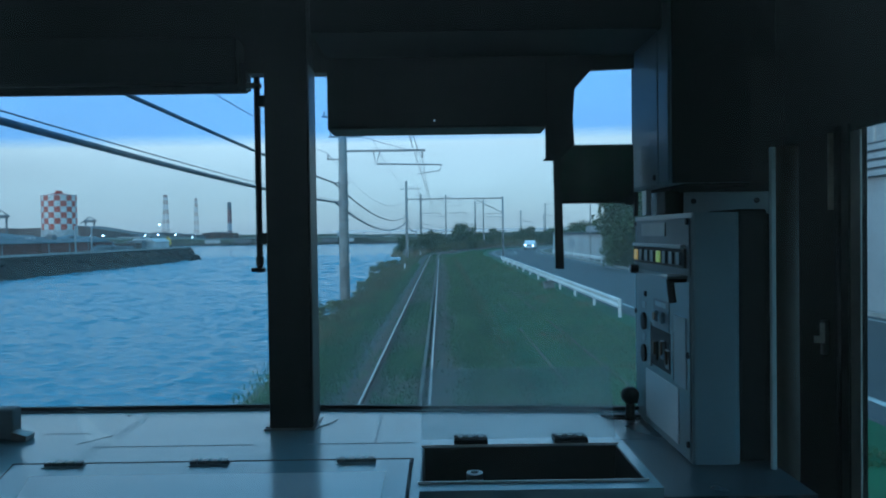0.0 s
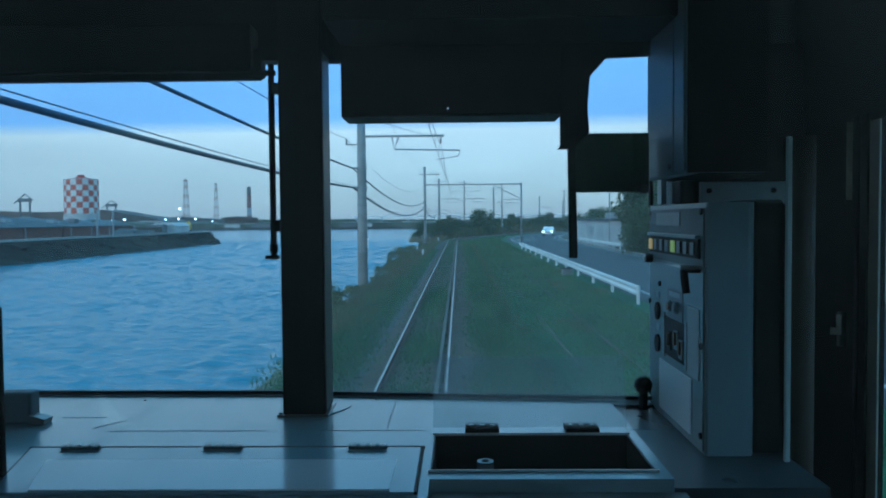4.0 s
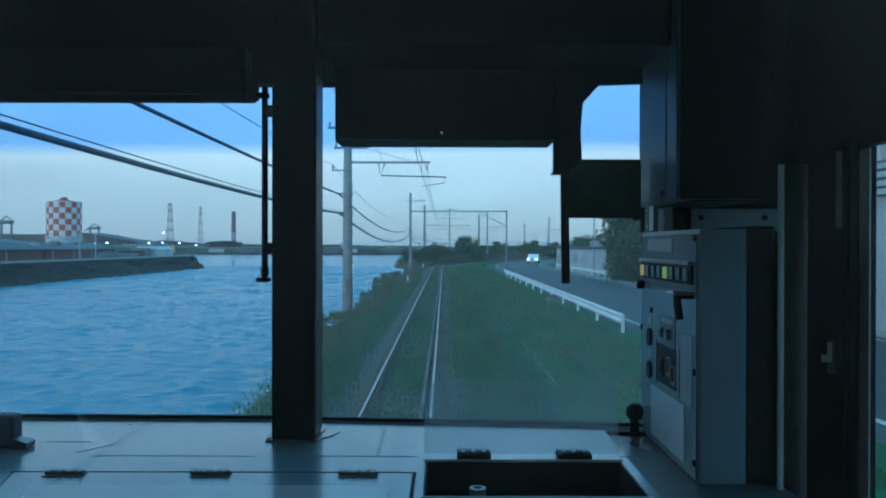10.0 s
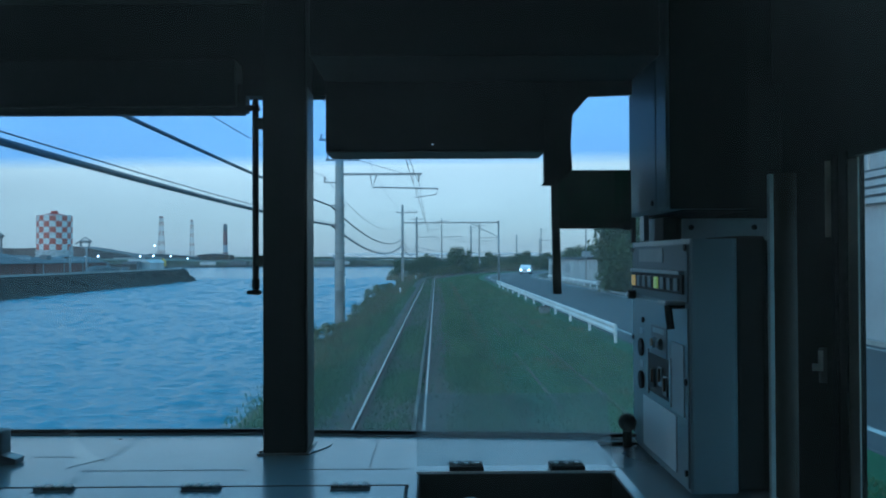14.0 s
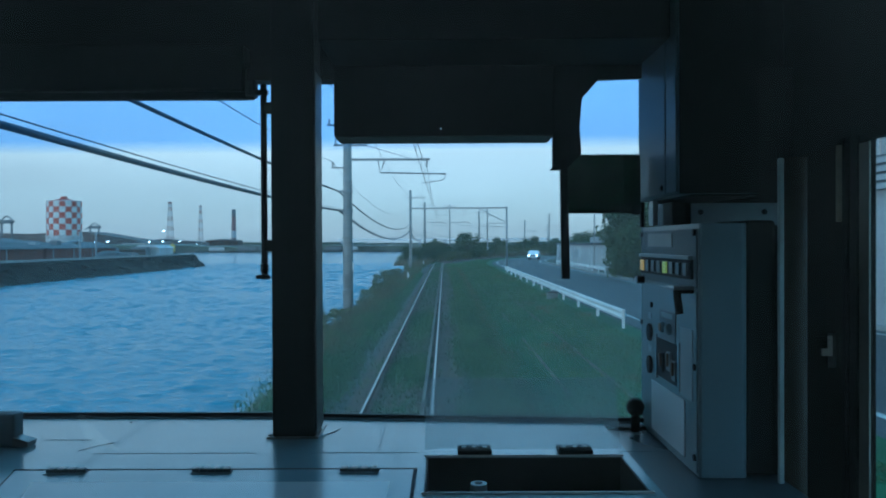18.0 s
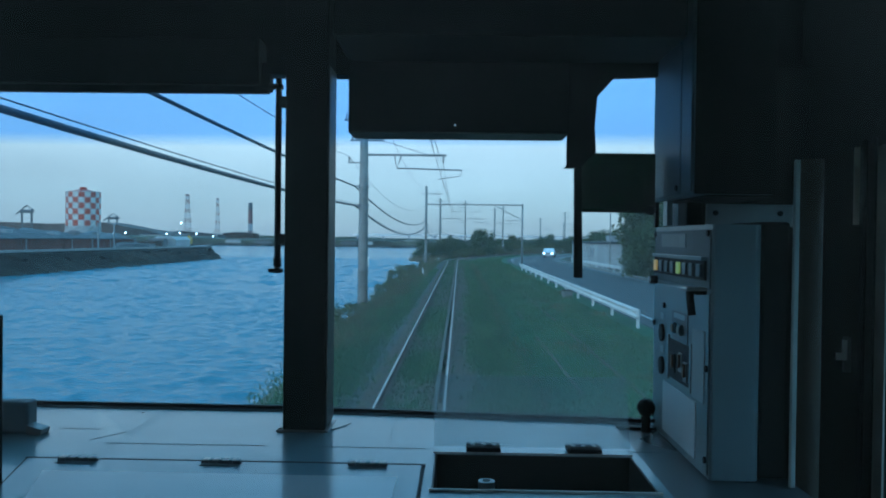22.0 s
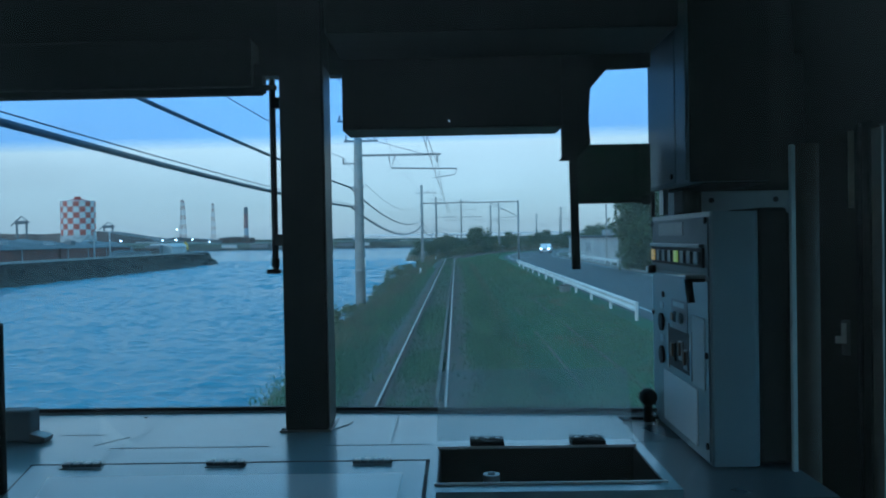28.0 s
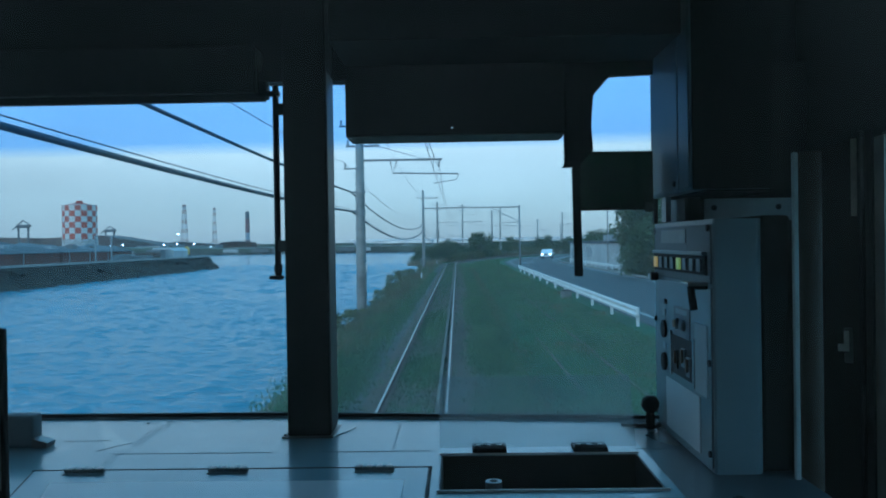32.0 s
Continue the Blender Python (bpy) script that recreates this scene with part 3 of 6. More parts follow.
latch = thing("door_latch", (0.69, 1.406, 2.394), "small bright metal latch on the door post", "latch")
part("plate", box(0.688, 0.6995, 1.398, 1.410, 2.394, 2.456, 0.002), DARKSTEEL, latch)
part("catch", prism([(0.672, 1.3975), (0.690, 1.3945), (0.690, 1.3975), (0.672, 1.3995)], 0.013, "z", 2.416, 0.0005), LATCHMETAL, latch)
part("thumb_piece", prism([(0.682, 1.396), (0.690, 1.3945), (0.690, 1.3975), (0.682, 1.3985)], 0.034, "z", 2.418, 0.0005), LATCHMETAL, latch)

# the saloon's partition, with the glass that the view is taken through
part_wall = tagged(part("wall_partition", box(-2.06, 0.70, 0.36, 0.40, 1.16, 2.05), LINING), "dark partition between saloon and cab", "wall", kind="structure")
part("upper_wall", box(-2.06, 0.70, 0.36, 0.40, 3.02, 3.158), LINING, part_wall)
part("head_panel", box(-2.12, 0.82, 0.30, 0.358, 3.16, 3.60), CREAM, part_wall)
part("wall_panel", box(-2.06, -1.30, 0.36, 0.40, 2.05, 3.02), LINING, part_wall)
pw = thing("window_4", (0, 0, 0), "clear glass pane of the partition", "window", kind="structure")
part("pane", box(-1.30, 0.70, 0.377, 0.383, 2.05, 3.02), PARTITION, pw).visible_shadow = False
lining = tagged(part("saloon_lining", box(-2.058, -2.046, -1.548, 0.298, 1.162, 3.535), CREAM), "cream lining of the saloon", "wall", kind="structure")
part("lining_panel", box(0.686, 0.698, -1.548, 0.298, 1.162, 3.535), SALOONGREY, lining)
part("ceiling_panel", box(-2.12, 0.82, -1.548, 0.298, 3.54, 3.60), WHITE, lining)
lampbox = thing("ceiling_lamp", (-0.40, -0.05, 3.53), "saloon ceiling lamp in a slim housing", "lamp")
part("housing", box(-1.30, 0.50, -0.09, -0.01, 3.34, 3.5395, 0.004), WHITE, lampbox)

# ---- windscreens ----
for label, a, b, name in (("wide windscreen with a blue shade band", (-1.95, 1.668), (-0.350, 1.650), "window_1"), ("front windscreen with a blue shade band", (-0.28, 1.640), (0.45, 1.580), "window_2")):
    win = thing(name, (0, 0, 0), label, "window", kind="structure")
    bm = prism([a, b, (b[0], b[1] + 0.006), (a[0], a[1] + 0.006)], 0.722, "z", 2.247)
    part("pane", bm, WINDSCREEN, win).visible_shadow = False
    part("lower_seal", prism([(a[0], a[1] - 0.012), (b[0], b[1] - 0.012), (b[0], b[1] - 0.002), (a[0], a[1] - 0.002)], 0.0078, "z", 2.2585, bevel=0.001), RUBBER, win)
    part("upper_seal", prism([(a[0], a[1] - 0.012), (b[0], b[1] - 0.012), (b[0], b[1] - 0.002), (a[0], a[1] - 0.002)], 0.008, "z", 2.961, bevel=0.002), RUBBER, win)

blind = thing("roller_blind", (-1.15, 1.58, 2.905), "black roller blind rolled up above the windscreen", "blind")
part("cassette", box(-1.94, -0.40, 1.555, 1.625, 2.925, 3.02, 0.006), BLACK, blind)
part("hem_bar", box(-1.94, -0.384, 1.572, 1.592, 2.911, 2.937, 0.003), BLACK, blind)
part("end_cap", box(-0.398, -0.380, 1.565, 1.60, 2.916, 2.95, 0.003), BLACK, blind)

# ---- pillar with its grab rail ----
post = thing("pillar", (-0.282, 1.49, 2.258), "thick black pillar standing on the console", "pillar")
part("column", box(-0.322, -0.2417, 1.45, 1.53, 2.262, 3.158, 0.003), BLACK, post)
part("foot_plate", box(-0.333, -0.236, 1.448, 1.545, 2.2585, 2.262, 0.001), DARKSTEEL, post)
part("side_bracket", prism([(-0.236, 1.462), (-0.224, 1.485), (-0.212, 1.505), (-0.205, 1.53), (-0.236, 1.53)], 0.0012, "z", 2.2585), CONSOLE, post, "grey angled base plate")
for x, y in ((-0.328, 1.46), (-0.328, 1.53)):
    part("bolt", disc((x, y, 2.2605), (0, 0, 1), 0.004, 0.004, 8), DARKSTEEL, post)
# paler strip paints the light on the pillar's side face
part("grey_edge", box(-0.2417, -0.2395, 1.452, 1.528, 2.27, 2.94), EDGEGREY, post, "side edge painted grey for its sheen")

rail = thing("grab_rail", (-0.345, 1.5, 2.55), "black upright grab rail fixed beside the pillar", "rail")
part("bar", tube([(-0.346, 1.5, 2.552), (-0.346, 1.5, 2.926)], 0.0062, 12), BLACK, rail, smooth=True)
for z in (2.617, 2.880):
    part("bracket", box(-0.346, -0.322, 1.494, 1.506, z - 0.011, z + 0.011, 0.002), BLACK, rail)
part("foot", box(-0.362, -0.336, 1.492, 1.508, 2.553, 2.561, 0.002), BLACK, rail)
part("collar", tube([(-0.346, 1.5, 2.566), (-0.346, 1.5, 2.582)], 0.008, 12), BLACK, rail)
part("top_clip", box(-0.366, -0.338, 1.494, 1.508, 2.905, 2.915, 0.002), BLACK, rail)

# ---- box over the windscreen ----
sign = thing("indicator_housing", (0, 1.5, 2.812), "black indicator housing hanging over the windscreen", "housing")
part("casing", box(-0.206, 0.203, 1.459, 1.56, 2.8215, 3.158, 0.0015), BLACK, sign)
part("lower_lip", box(-0.2055, 0.203, 1.4595, 1.5595, 2.8185, 2.8213), LIPGREY, sign, "dark grey underside")
# added block, unseen against the dark ceiling, that shades the upper cabinet
part("shade_block", box(-0.206, 0.366, 1.27, 1.4585, 2.950, 3.158, 0.003), BLACK, sign)
part("pilot_lamp", disc((-0.007, 1.4585, 2.833), (0, -1, 0), 0.0017, 0.002, 10), glow_mat("pilot_light", (0.8, 0.9, 1.0), 0.5), sign, "tiny white pilot lamp")
part("seam", box(-0.02, -0.018, 1.4575, 1.4592, 2.845, 2.948), SEAM, sign)

arm = thing("visor_arm", (0.24, 1.48, 2.55), "black visor bracket with a hanging arm", "bracket")
part("plate", prism([(0.204, 2.762), (0.233, 2.762), (0.258, 2.788), (0.255, 2.835), (0.259, 2.892), (0.290, 2.927), (0.372, 2.930), (0.372, 3.158), (0.204, 3.158)], 0.014, "y", 1.478, 0.001), BLACK, arm)
part("arm", prism([(0.217, 2.775), (0.231, 2.775), (0.2355, 2.552), (0.2195, 2.552)], 0.010, "y", 1.474, 0.0015), BLACK, arm)
part("pivot", prism([(0.198, 2.757), (0.222, 2.757), (0.222, 2.772), (0.207, 2.768)], 0.02, "y", 1.468, 0.001), BLACK, arm)
for x, z in ((0.296, 2.931), (0.352, 2.934)):
    part("stud", disc((x, 1.478, z), (0, -1, 0), 0.004, 0.004, 8), BLACK, arm)

visor = thing("sun_visor", (0.30, 1.495, 2.678), "dark green tinted plastic sun visor", "visor")
part("sheet", box(0.231, 0.373, 1.494, 1.499, 2.679, 2.788), VISOR, visor)
part("bottom_edge", box(0.231, 0.373, 1.492, 1.501, 2.676, 2.680, 0.001), BLACK, visor)
part("hook", box(0.356, 0.371, 1.489, 1.494, 2.672, 2.690, 0.001), BLACK, visor)

# ---- grey cabinets beside the windscreen ----
upper = thing("upper_cabinet", (0.45, 1.42, 2.698), "grey metal cabinet mounted under the cab ceiling", "cabinet")
# cabinet painted darker for the shade under the ceiling
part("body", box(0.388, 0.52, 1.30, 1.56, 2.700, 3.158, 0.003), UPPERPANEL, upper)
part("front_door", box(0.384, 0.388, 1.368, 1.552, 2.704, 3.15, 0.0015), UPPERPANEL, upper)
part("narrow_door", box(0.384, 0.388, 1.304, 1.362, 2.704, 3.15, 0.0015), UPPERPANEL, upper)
for y, z in ((1.385, 2.716), (1.54, 2.716), (1.385, 3.0), (1.54, 3.0)):
    part("screw", disc((0.384, y, z), (-1, 0, 0), 0.005, 0.003, 8), SEAM, upper)
# black sheets paint the shade on the cabinet's near and under sides
part("near_shade_sheet", box(0.389, 0.5195, 1.296, 1.2995, 2.701, 3.157), BLACK, upper)
part("bottom_shade_sheet", box(0.410, 0.5195, 1.2965, 1.559, 2.6970, 2.6998), BLACK, upper, "black sheet for the shaded underside")

brk = thing("mounting_bracket", (0.51, 1.42, 2.652), "grey bracket plate fixed above the control cabinet", "bracket")
part("plate", box(0.442, 0.600, 1.405, 1.411, 2.650, 2.690, 0.002), BRACKETGREY, brk)
part("upright", box(0.398, 0.408, 1.50, 1.53, 2.652, 2.70, 0.001), PANEL, brk)
part("end_block", box(0.600, 0.614, 1.404, 1.412, 2.646, 2.690, 0.001), PANEL, brk, "paler end block")
part("rear_upright", box(0.394, 0.402, 1.574, 1.586, 2.650, 2.702, 0.001), BLACK, brk)
part("dark_block", box(0.412, 0.44, 1.42, 1.48, 2.652, 2.694, 0.003), BLACK, brk)
for x in (0.458, 0.572):
    part("screw", disc((x, 1.405, 2.674), (0, -1, 0), 0.005, 0.003, 8), SEAM, brk)

ctl = thing("control_cabinet", (0.46, 1.42, 2.246), "grey control cabinet with lamps, breakers and labels", "cabinet")
corner = [(0.466 + 0.014 * math.sin(radians(a)), 1.252 - 0.014 * math.cos(radians(a))) for a in range(0, 91, 10)]
part("body", prism([(0.402, 1.60), (0.402, 1.241), (0.405, 1.238)] + corner + [(0.480, 1.60)], 0.404, "z", 2.246), PANEL, ctl)
# upper door painted darker, since less light reaches it
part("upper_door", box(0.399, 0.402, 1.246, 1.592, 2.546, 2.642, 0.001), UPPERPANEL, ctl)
part("lower_door", box(0.399, 0.402, 1.246, 1.592, 2.252, 2.540, 0.001), PANEL, ctl)
part("dark_box", box(0.4805, 0.528, 1.250, 1.60, 2.246, 2.655, 0.006), LINING, ctl, "dark box behind the cabinet")
lamps = part("lamp_strip", box(0.394, 0.399, 1.258, 1.578, 2.560, 2.592, 0.001), SEAM, ctl, "dark strip of small indicator lamps")
part("ledge", box(0.390, 0.399, 1.260, 1.578, 2.592, 2.598, 0.001), PANEL, lamps, "pale ledge over the lamps")
for i in range(8):
    y = 1.558 - 0.0395 * i
    kind_of = LAMP_AMBER if i == 0 else LAMP_GREEN if i == 4 else LAMP_OFF
    part("lamp", box(0.3905, 0.394, y - 0.0105, y + 0.0105, 2.565, 2.586, 0.0015), kind_of, lamps, "lit amber lamp" if i == 0 else "lit lime lamp" if i == 4 else "")
part("name_plate", box(0.3975, 0.399, 1.375, 1.535, 2.612, 2.636), mat("name_plate", (0.40, 0.46, 0.48), 0.4, bump=0), ctl)
lever = part("lever", tube([(0.399, 1.262, 2.543), (0.372, 1.262, 2.543)], 0.006, 10), BLACK, ctl, "black lever handle")
part("grip", tube([(0.374, 1.264, 2.546), (0.374, 1.262, 2.530), (0.376, 1.257, 2.505)], 0.0065, 10), BLACK, lever)
part("cap", box(0.366, 0.40, 1.255, 1.30, 2.543, 2.549, 0.002), STEEL, lever)
knob = part("knob", tube([(0.399, 1.572, 2.546), (0.385, 1.572, 2.546)], 0.0085, 12), BLACK, ctl)
part("knob_cap", disc((0.385, 1.572, 2.546), (-1, 0, 0), 0.006, 0.003, 12), STEEL, knob)
for z in (2.478, 2.414):
    part("small_label", box(0.3978, 0.399, 1.512, 1.534, z - 0.006, z + 0.006), PAPER, ctl)
part("small_label", box(0.3970, 0.3976, 1.372, 1.440, 2.484, 2.493), PAPER, ctl)
part("button_plate", box(0.3975, 0.399, 1.355, 1.452, 2.442, 2.497, 0.0005), mat("button_plate", (0.22, 0.25, 0.27), 0.4, bump=0), ctl)
for y in (1.425, 1.386):
    but = part("button", tube([(0.3975, y, 2.466), (0.391, y, 2.466)], 0.010, 16), PANEL, ctl)
    part("button_lens", disc((0.391, y, 2.466), (-1, 0, 0), 0.0075, 0.002, 14), AMBERLENS if y > 1.4 else LAMP_OFF, but, "amber lens" if y > 1.4 else "")
for z in (2.446, 2.383):
    sock = part("socket", disc((0.399, 1.523, z), (-1, 0, 0), 0.017, 0.004, 18), BLACK, ctl)
    part("socket_hole", disc((0.395, 1.523, z), (-1, 0, 0), 0.013, 0.001, 18), SEAM, sock)
well = part("breaker_window", box(0.3965, 0.399, 1.333, 1.474, 2.372, 2.443, 0.0005), SEAM, ctl, "dark window over the breakers")
for y, z, s in ((1.43, 2.405, 0.010), (1.385, 2.412, 0.012), (1.355, 2.40, 0.012)):
    part("breaker", box(0.3935, 0.3965, y - s, y + s, z - 0.020, z + 0.014, 0.001), OLIVE if s < 0.011 else DARKSTEEL, well)
    part("toggle", box(0.3895, 0.3935, y - 0.005, y + 0.005, z - 0.012, z + 0.012, 0.002), OAK, well)
part("window_frame", box(0.3955, 0.3985, 1.328, 1.336, 2.366, 2.449), STEEL, well)
part("window_frame", box(0.3955, 0.3985, 1.470, 1.478, 2.366, 2.449), STEEL, well)
part("label_card", box(0.3972, 0.399, 1.262, 1.326, 2.362, 2.478), PAPER, ctl, "pale printed card")
part("large_label", box(0.3972, 0.399, 1.304, 1.510, 2.262, 2.356), LABELWHITE, ctl, "large blank white label")
for y, z in ((1.252, 2.636), (1.586, 2.636), (1.252, 2.42), (1.586, 2.46), (1.252, 2.275), (1.586, 2.275), (1.51, 2.50)):
    part("screw", disc((0.399, y, z), (-1, 0, 0), 0.0055, 0.003, 8), SEAM, ctl)

kn = thing("ball_knob", (0.3775, 1.556, 2.2445), "round black knob beside the cabinet", "knob")
bm = bmesh.new()
bmesh.ops.create_uvsphere(bm, u_segments=18, v_segments=12, radius=0.018)
bmesh.ops.translate(bm, vec=(0.3775, 1.556, 2.293), verts=bm.verts)
part("ball", bm, BLACK, kn, smooth=True)
part("stem", tube([(0.3775, 1.556, 2.2445), (0.3775, 1.556, 2.280)], 0.009, 10), BLACK, kn)

# ---- console ----
con = thing("console", (-0.55, 1.35, 1.16), "grey painted metal driver's console with hatches", "console")
# console painted dark here for the cabinet's shade and reflection
part("shaded_plate", box(0.3135, 0.532, 1.095, 1.575, 2.215, 2.2445), SATIN, con, "satin plate painted dark for the cabinet's reflection")
for b in ((-2.05, -0.033, 1.02, 1.625), (0.297, 0.3135, 1.095, 1.575), (-0.033, 0.297, 1.322, 1.585), (-0.033, 0.297, 1.095, 1.130)):
    part("top_plate", box(*b, 2.225, 2.258), CONSOLE, con, "grey console top plate")
rear = [(-1.95, 1.636), (-0.35, 1.618), (-0.28, 1.608), (0.385, 1.553)]
part("rear_gap", prism(rear + [(x, y + 0.02) for x, y in rear[::-1]], 0.0014, "z", 2.2583), SEAM, con, "dark gap along the windscreen")
part("front_panel", box(-2.05, 0.69, 1.045, 1.09, 1.16, 2.225), LINING, con, "dark front panel")
part("end_panel", box(-2.05, -2.0, 1.15, 1.62, 1.16, 2.225), LINING, con)
hat = part("hatch", prism([(-0.684, 1.239), (-0.052, 1.239), (-0.052, 1.03), (-0.627, 1.03)], 0.004, "z", 2.2585), HATCH, con, "pale hatch lid")
part("cover_sheet", prism([(-0.622, 1.168), (-0.085, 1.168), (-0.085, 1.035), (-0.577, 1.035)], 0.0018, "z", 2.2627), mat("cover_sheet", (0.84, 0.89, 0.91), 0.12, scale=8, vary=0.03, bump=0.01), hat, "pale glossy sheet on the hatch")
bm = box(-0.688, -0.046, 1.2395, 1.2440, 2.2583, 2.2630)
box(-0.0515, -0.0470, 1.03, 1.2395, 2.2583, 2.2630, bm=bm)
prism([(-0.688, 1.2395), (-0.6845, 1.2395), (-0.6275, 1.03), (-0.631, 1.03)], 0.003, "z", 2.2583, bm=bm)
part("hatch_gap", bm, SEAM, con)
for x in (-0.597, -0.368, -0.136):
    hin = part("hinge", box(x - 0.031, x + 0.031, 1.213, 1.236, 2.2627, 2.2636, 0.0003), FAINT, con, "grey metal hinge")
    for k in range(5):
        a = x - 0.031 + 0.0124 * k
        part("knuckle", tube([(a + 0.0006, 1.226, 2.2652), (a + 0.0118, 1.226, 2.2652)], 0.0034, 10), UPPERPANEL, hin)
    # white dashes paint the glint along the hinge knuckles
    for k in range(4):
        a = x - 0.0235 + 0.0155 * k
        part("pin_or_glint", box(a - 0.0045, a + 0.0045, 1.2215, 1.2345, 2.2684, 2.2694), WHITE, hin, "white dash painted as a hinge glint")
for x0, x1, y0, y1 in ((-0.61, -0.33, 1.352, 1.3535), (-0.235, -0.05, 1.352, 1.3535), (-0.1195, -0.118, 1.352, 1.60), (-0.74, -0.655, 1.448, 1.4495), (0.302, 0.41, 1.352, 1.3535), (0.3005, 0.302, 1.34, 1.57)):
    part("seam", box(x0, x1, y0, y1, 2.2582, 2.2586), FAINT, con)
part("seam", prism([(-0.648, 1.372), (-0.646, 1.3715), (-0.606, 1.43), (-0.608, 1.4305)], 0.0005, "z", 2.2582), FAINT, con)
for x, y in ((-0.10, 1.585), (0.11, 1.565), (0.24, 1.555), (-0.64, 1.59), (0.33, 1.555), (-0.16, 1.59)):
    part("screw", disc((x, y, 2.258), (0, 0, 1), 0.0035, 0.0015, 8), DARKSTEEL, con)
tray = part("recess", box(-0.033, 0.297, 1.130, 1.322, 2.165, 2.175), OLIVE, con, "dark recess with switches")
for b in ((-0.0328, -0.030, 1.131, 1.3215, 2.165, 2.2572), (0.294, 0.2968, 1.131, 1.3215, 2.165, 2.2572), (-0.0298, 0.2938, 1.319, 1.3216, 2.165, 2.2572), (-0.0298, 0.2938, 1.1304, 1.133, 2.165, 2.2572)):
    part("recess_wall", box(*b), OLIVE, tray)
ring = part("key_switch", tube([(0.050, 1.205, 2.175), (0.050, 1.205, 2.250)], 0.013, 18), STEEL, tray, "round key switch")
part("key_hole", disc((0.050, 1.205, 2.250), (0, 0, 1), 0.006, 0.001, 12), SEAM, ring)
for x, y in ((0.13, 1.20), (0.16, 1.20), (0.19, 1.19), (0.225, 1.21), (0.25, 1.17)):
    part("switch", tube([(x, y, 2.175), (x, y, 2.205)], 0.011, 12), BLACK, tray)
    part("switch_cap", disc((x, y, 2.205), (0, 0, 1), 0.007, 0.006, 12), RUST, tray)
bm = box(-0.036, 0.300, 1.124, 1.128, 2.2585, 2.2615)
part("recess_edge", bm, WHITE, con, "bright front edge of the recess")
part("recess_edge", box(-0.036, 0.300, 1.322, 1.325, 2.2585, 2.2610), WHITE, con)
lid = part("clear_lid", prism([(1.341, 2.266), (1.343, 2.266), (1.391, 2.380), (1.389, 2.380)], 0.336, "x", -0.036), CLEARPLATE, con, "clear plastic lid standing open")
lid.visible_shadow = False
for x in (0.049, 0.221):
    lh = part("lid_hinge", box(x - 0.029, x + 0.029, 1.326, 1.366, 2.2587, 2.268, 0.002), BLACK, con, "black lid hinge")
    for dx in (-0.018, 0, 0.018):
        part("pin_or_glint", disc((x + dx, 1.346, 2.268), (0, 0, 1), 0.004, 0.002, 8), STEEL, lh)
part("front_lip", box(-0.03, 0.33, 1.060, 1.094, 2.225, 2.240, 0.003), STEEL, con, "bright front lip")

dev = thing("radio_unit", (-0.9, 1.49, 2.258), "grey metal unit with a mounting foot on the console", "unit")
part("case", box(-1.05, -0.775, 1.402, 1.436, 2.2585, 2.316, 0.005), UPPERPANEL, dev)
part("foot", prism([(-0.775, 2.2585), (-0.748, 2.2585), (-0.746, 2.268), (-0.775, 2.276)], 0.03, "y", 1.395, 0.001), DARKSTEEL, dev)
scr = thing("display_unit", (-0.80, 1.10, 2.2585), "black instrument display standing on the console", "display")
part("housing", box(-0.95, -0.650, 1.100, 1.114, 2.2585, 2.506, 0.004), BLACK, scr)
part("bezel", box(-0.945, -0.655, 1.096, 1.0995, 2.275, 2.500, 0.001), DARKSTEEL, scr)
lv = thing("brake_lever", (-0.80, 1.16, 2.2585), "low black lever on the console", "lever")
part("base", box(-0.86, -0.76, 1.19, 1.27, 2.2585, 2.272, 0.005), BLACK, lv)
part("arm", tube([(-0.85, 1.25, 2.275), (-0.755, 1.215, 2.279)], 0.006, 8), BLACK, lv)

# ---- ground, water and banks ----
LAND, SEA, ROAD, RAILTOP = -0.40, -2.50, -0.12, -0.08


def bank_width(s):
    """How far the bank widens on the outside of the bend."""
    return min(0.92 * BEND_R * (1 - math.cos(max(s - BEND_Y, 0) / BEND_R)), 24.0) if s < 260 else 24.0


def shore(s, extra=0.0):
    """The edge of the bank beside the track; it runs straight on where the track bends away."""
    return along(s, -3.45 - bank_width(s) - extra, LAND)


edge = [shore(s) for s in (-400, -100, 0, 40, 60, 80, 90, 98, 105, 120, 140, 160, 180, 200, 220, 240, 260, 300, 360, 600, 1500, 3500)]
bm = bmesh.new()
top = [bm.verts.new(p) for p in edge] + [bm.verts.new(p) for p in ((4200, edge[-1].y, LAND), (4200, -400, LAND))]
bm.faces.new(top[::-1])
bmesh.ops.triangulate(bm, faces=bm.faces[:])
bmesh.ops.recalc_face_normals(bm, faces=bm.faces)
tagged(part("ground", bm, GRASS), "grassy ground beside the railway", "ground", kind="structure")

bm = bmesh.new()
rows = [[bm.verts.new(shore(s, o) + Vector((0, 0, z))) for o, z in ((-0.4, 0.012), (0.35, -0.25), (1.5, -1.5), (2.6, -2.8))] for s in range(-200, 380, 4)]
for r in rows:
    for v in r[1:]:
        v.co += Vector((random.uniform(-0.12, 0.12), 0, random.uniform(-0.06, 0.06)))
for a, b in zip(rows, rows[1:]):
    for k in range(3):
        bm.faces.new((a[k], a[k + 1], b[k + 1], b[k]))
bmesh.ops.recalc_face_normals(bm, faces=bm.faces)
tagged(part("embankment", bm, BANK), "rough earth and stone bank sloping to the water", "embankment", kind="structure")

bm = bmesh.new()
bm.faces.new([bm.verts.new(p) for p in ((-4500, -500, SEA), (4500, -500, SEA), (4500, 4800, SEA), (-4500, 4800, SEA))])
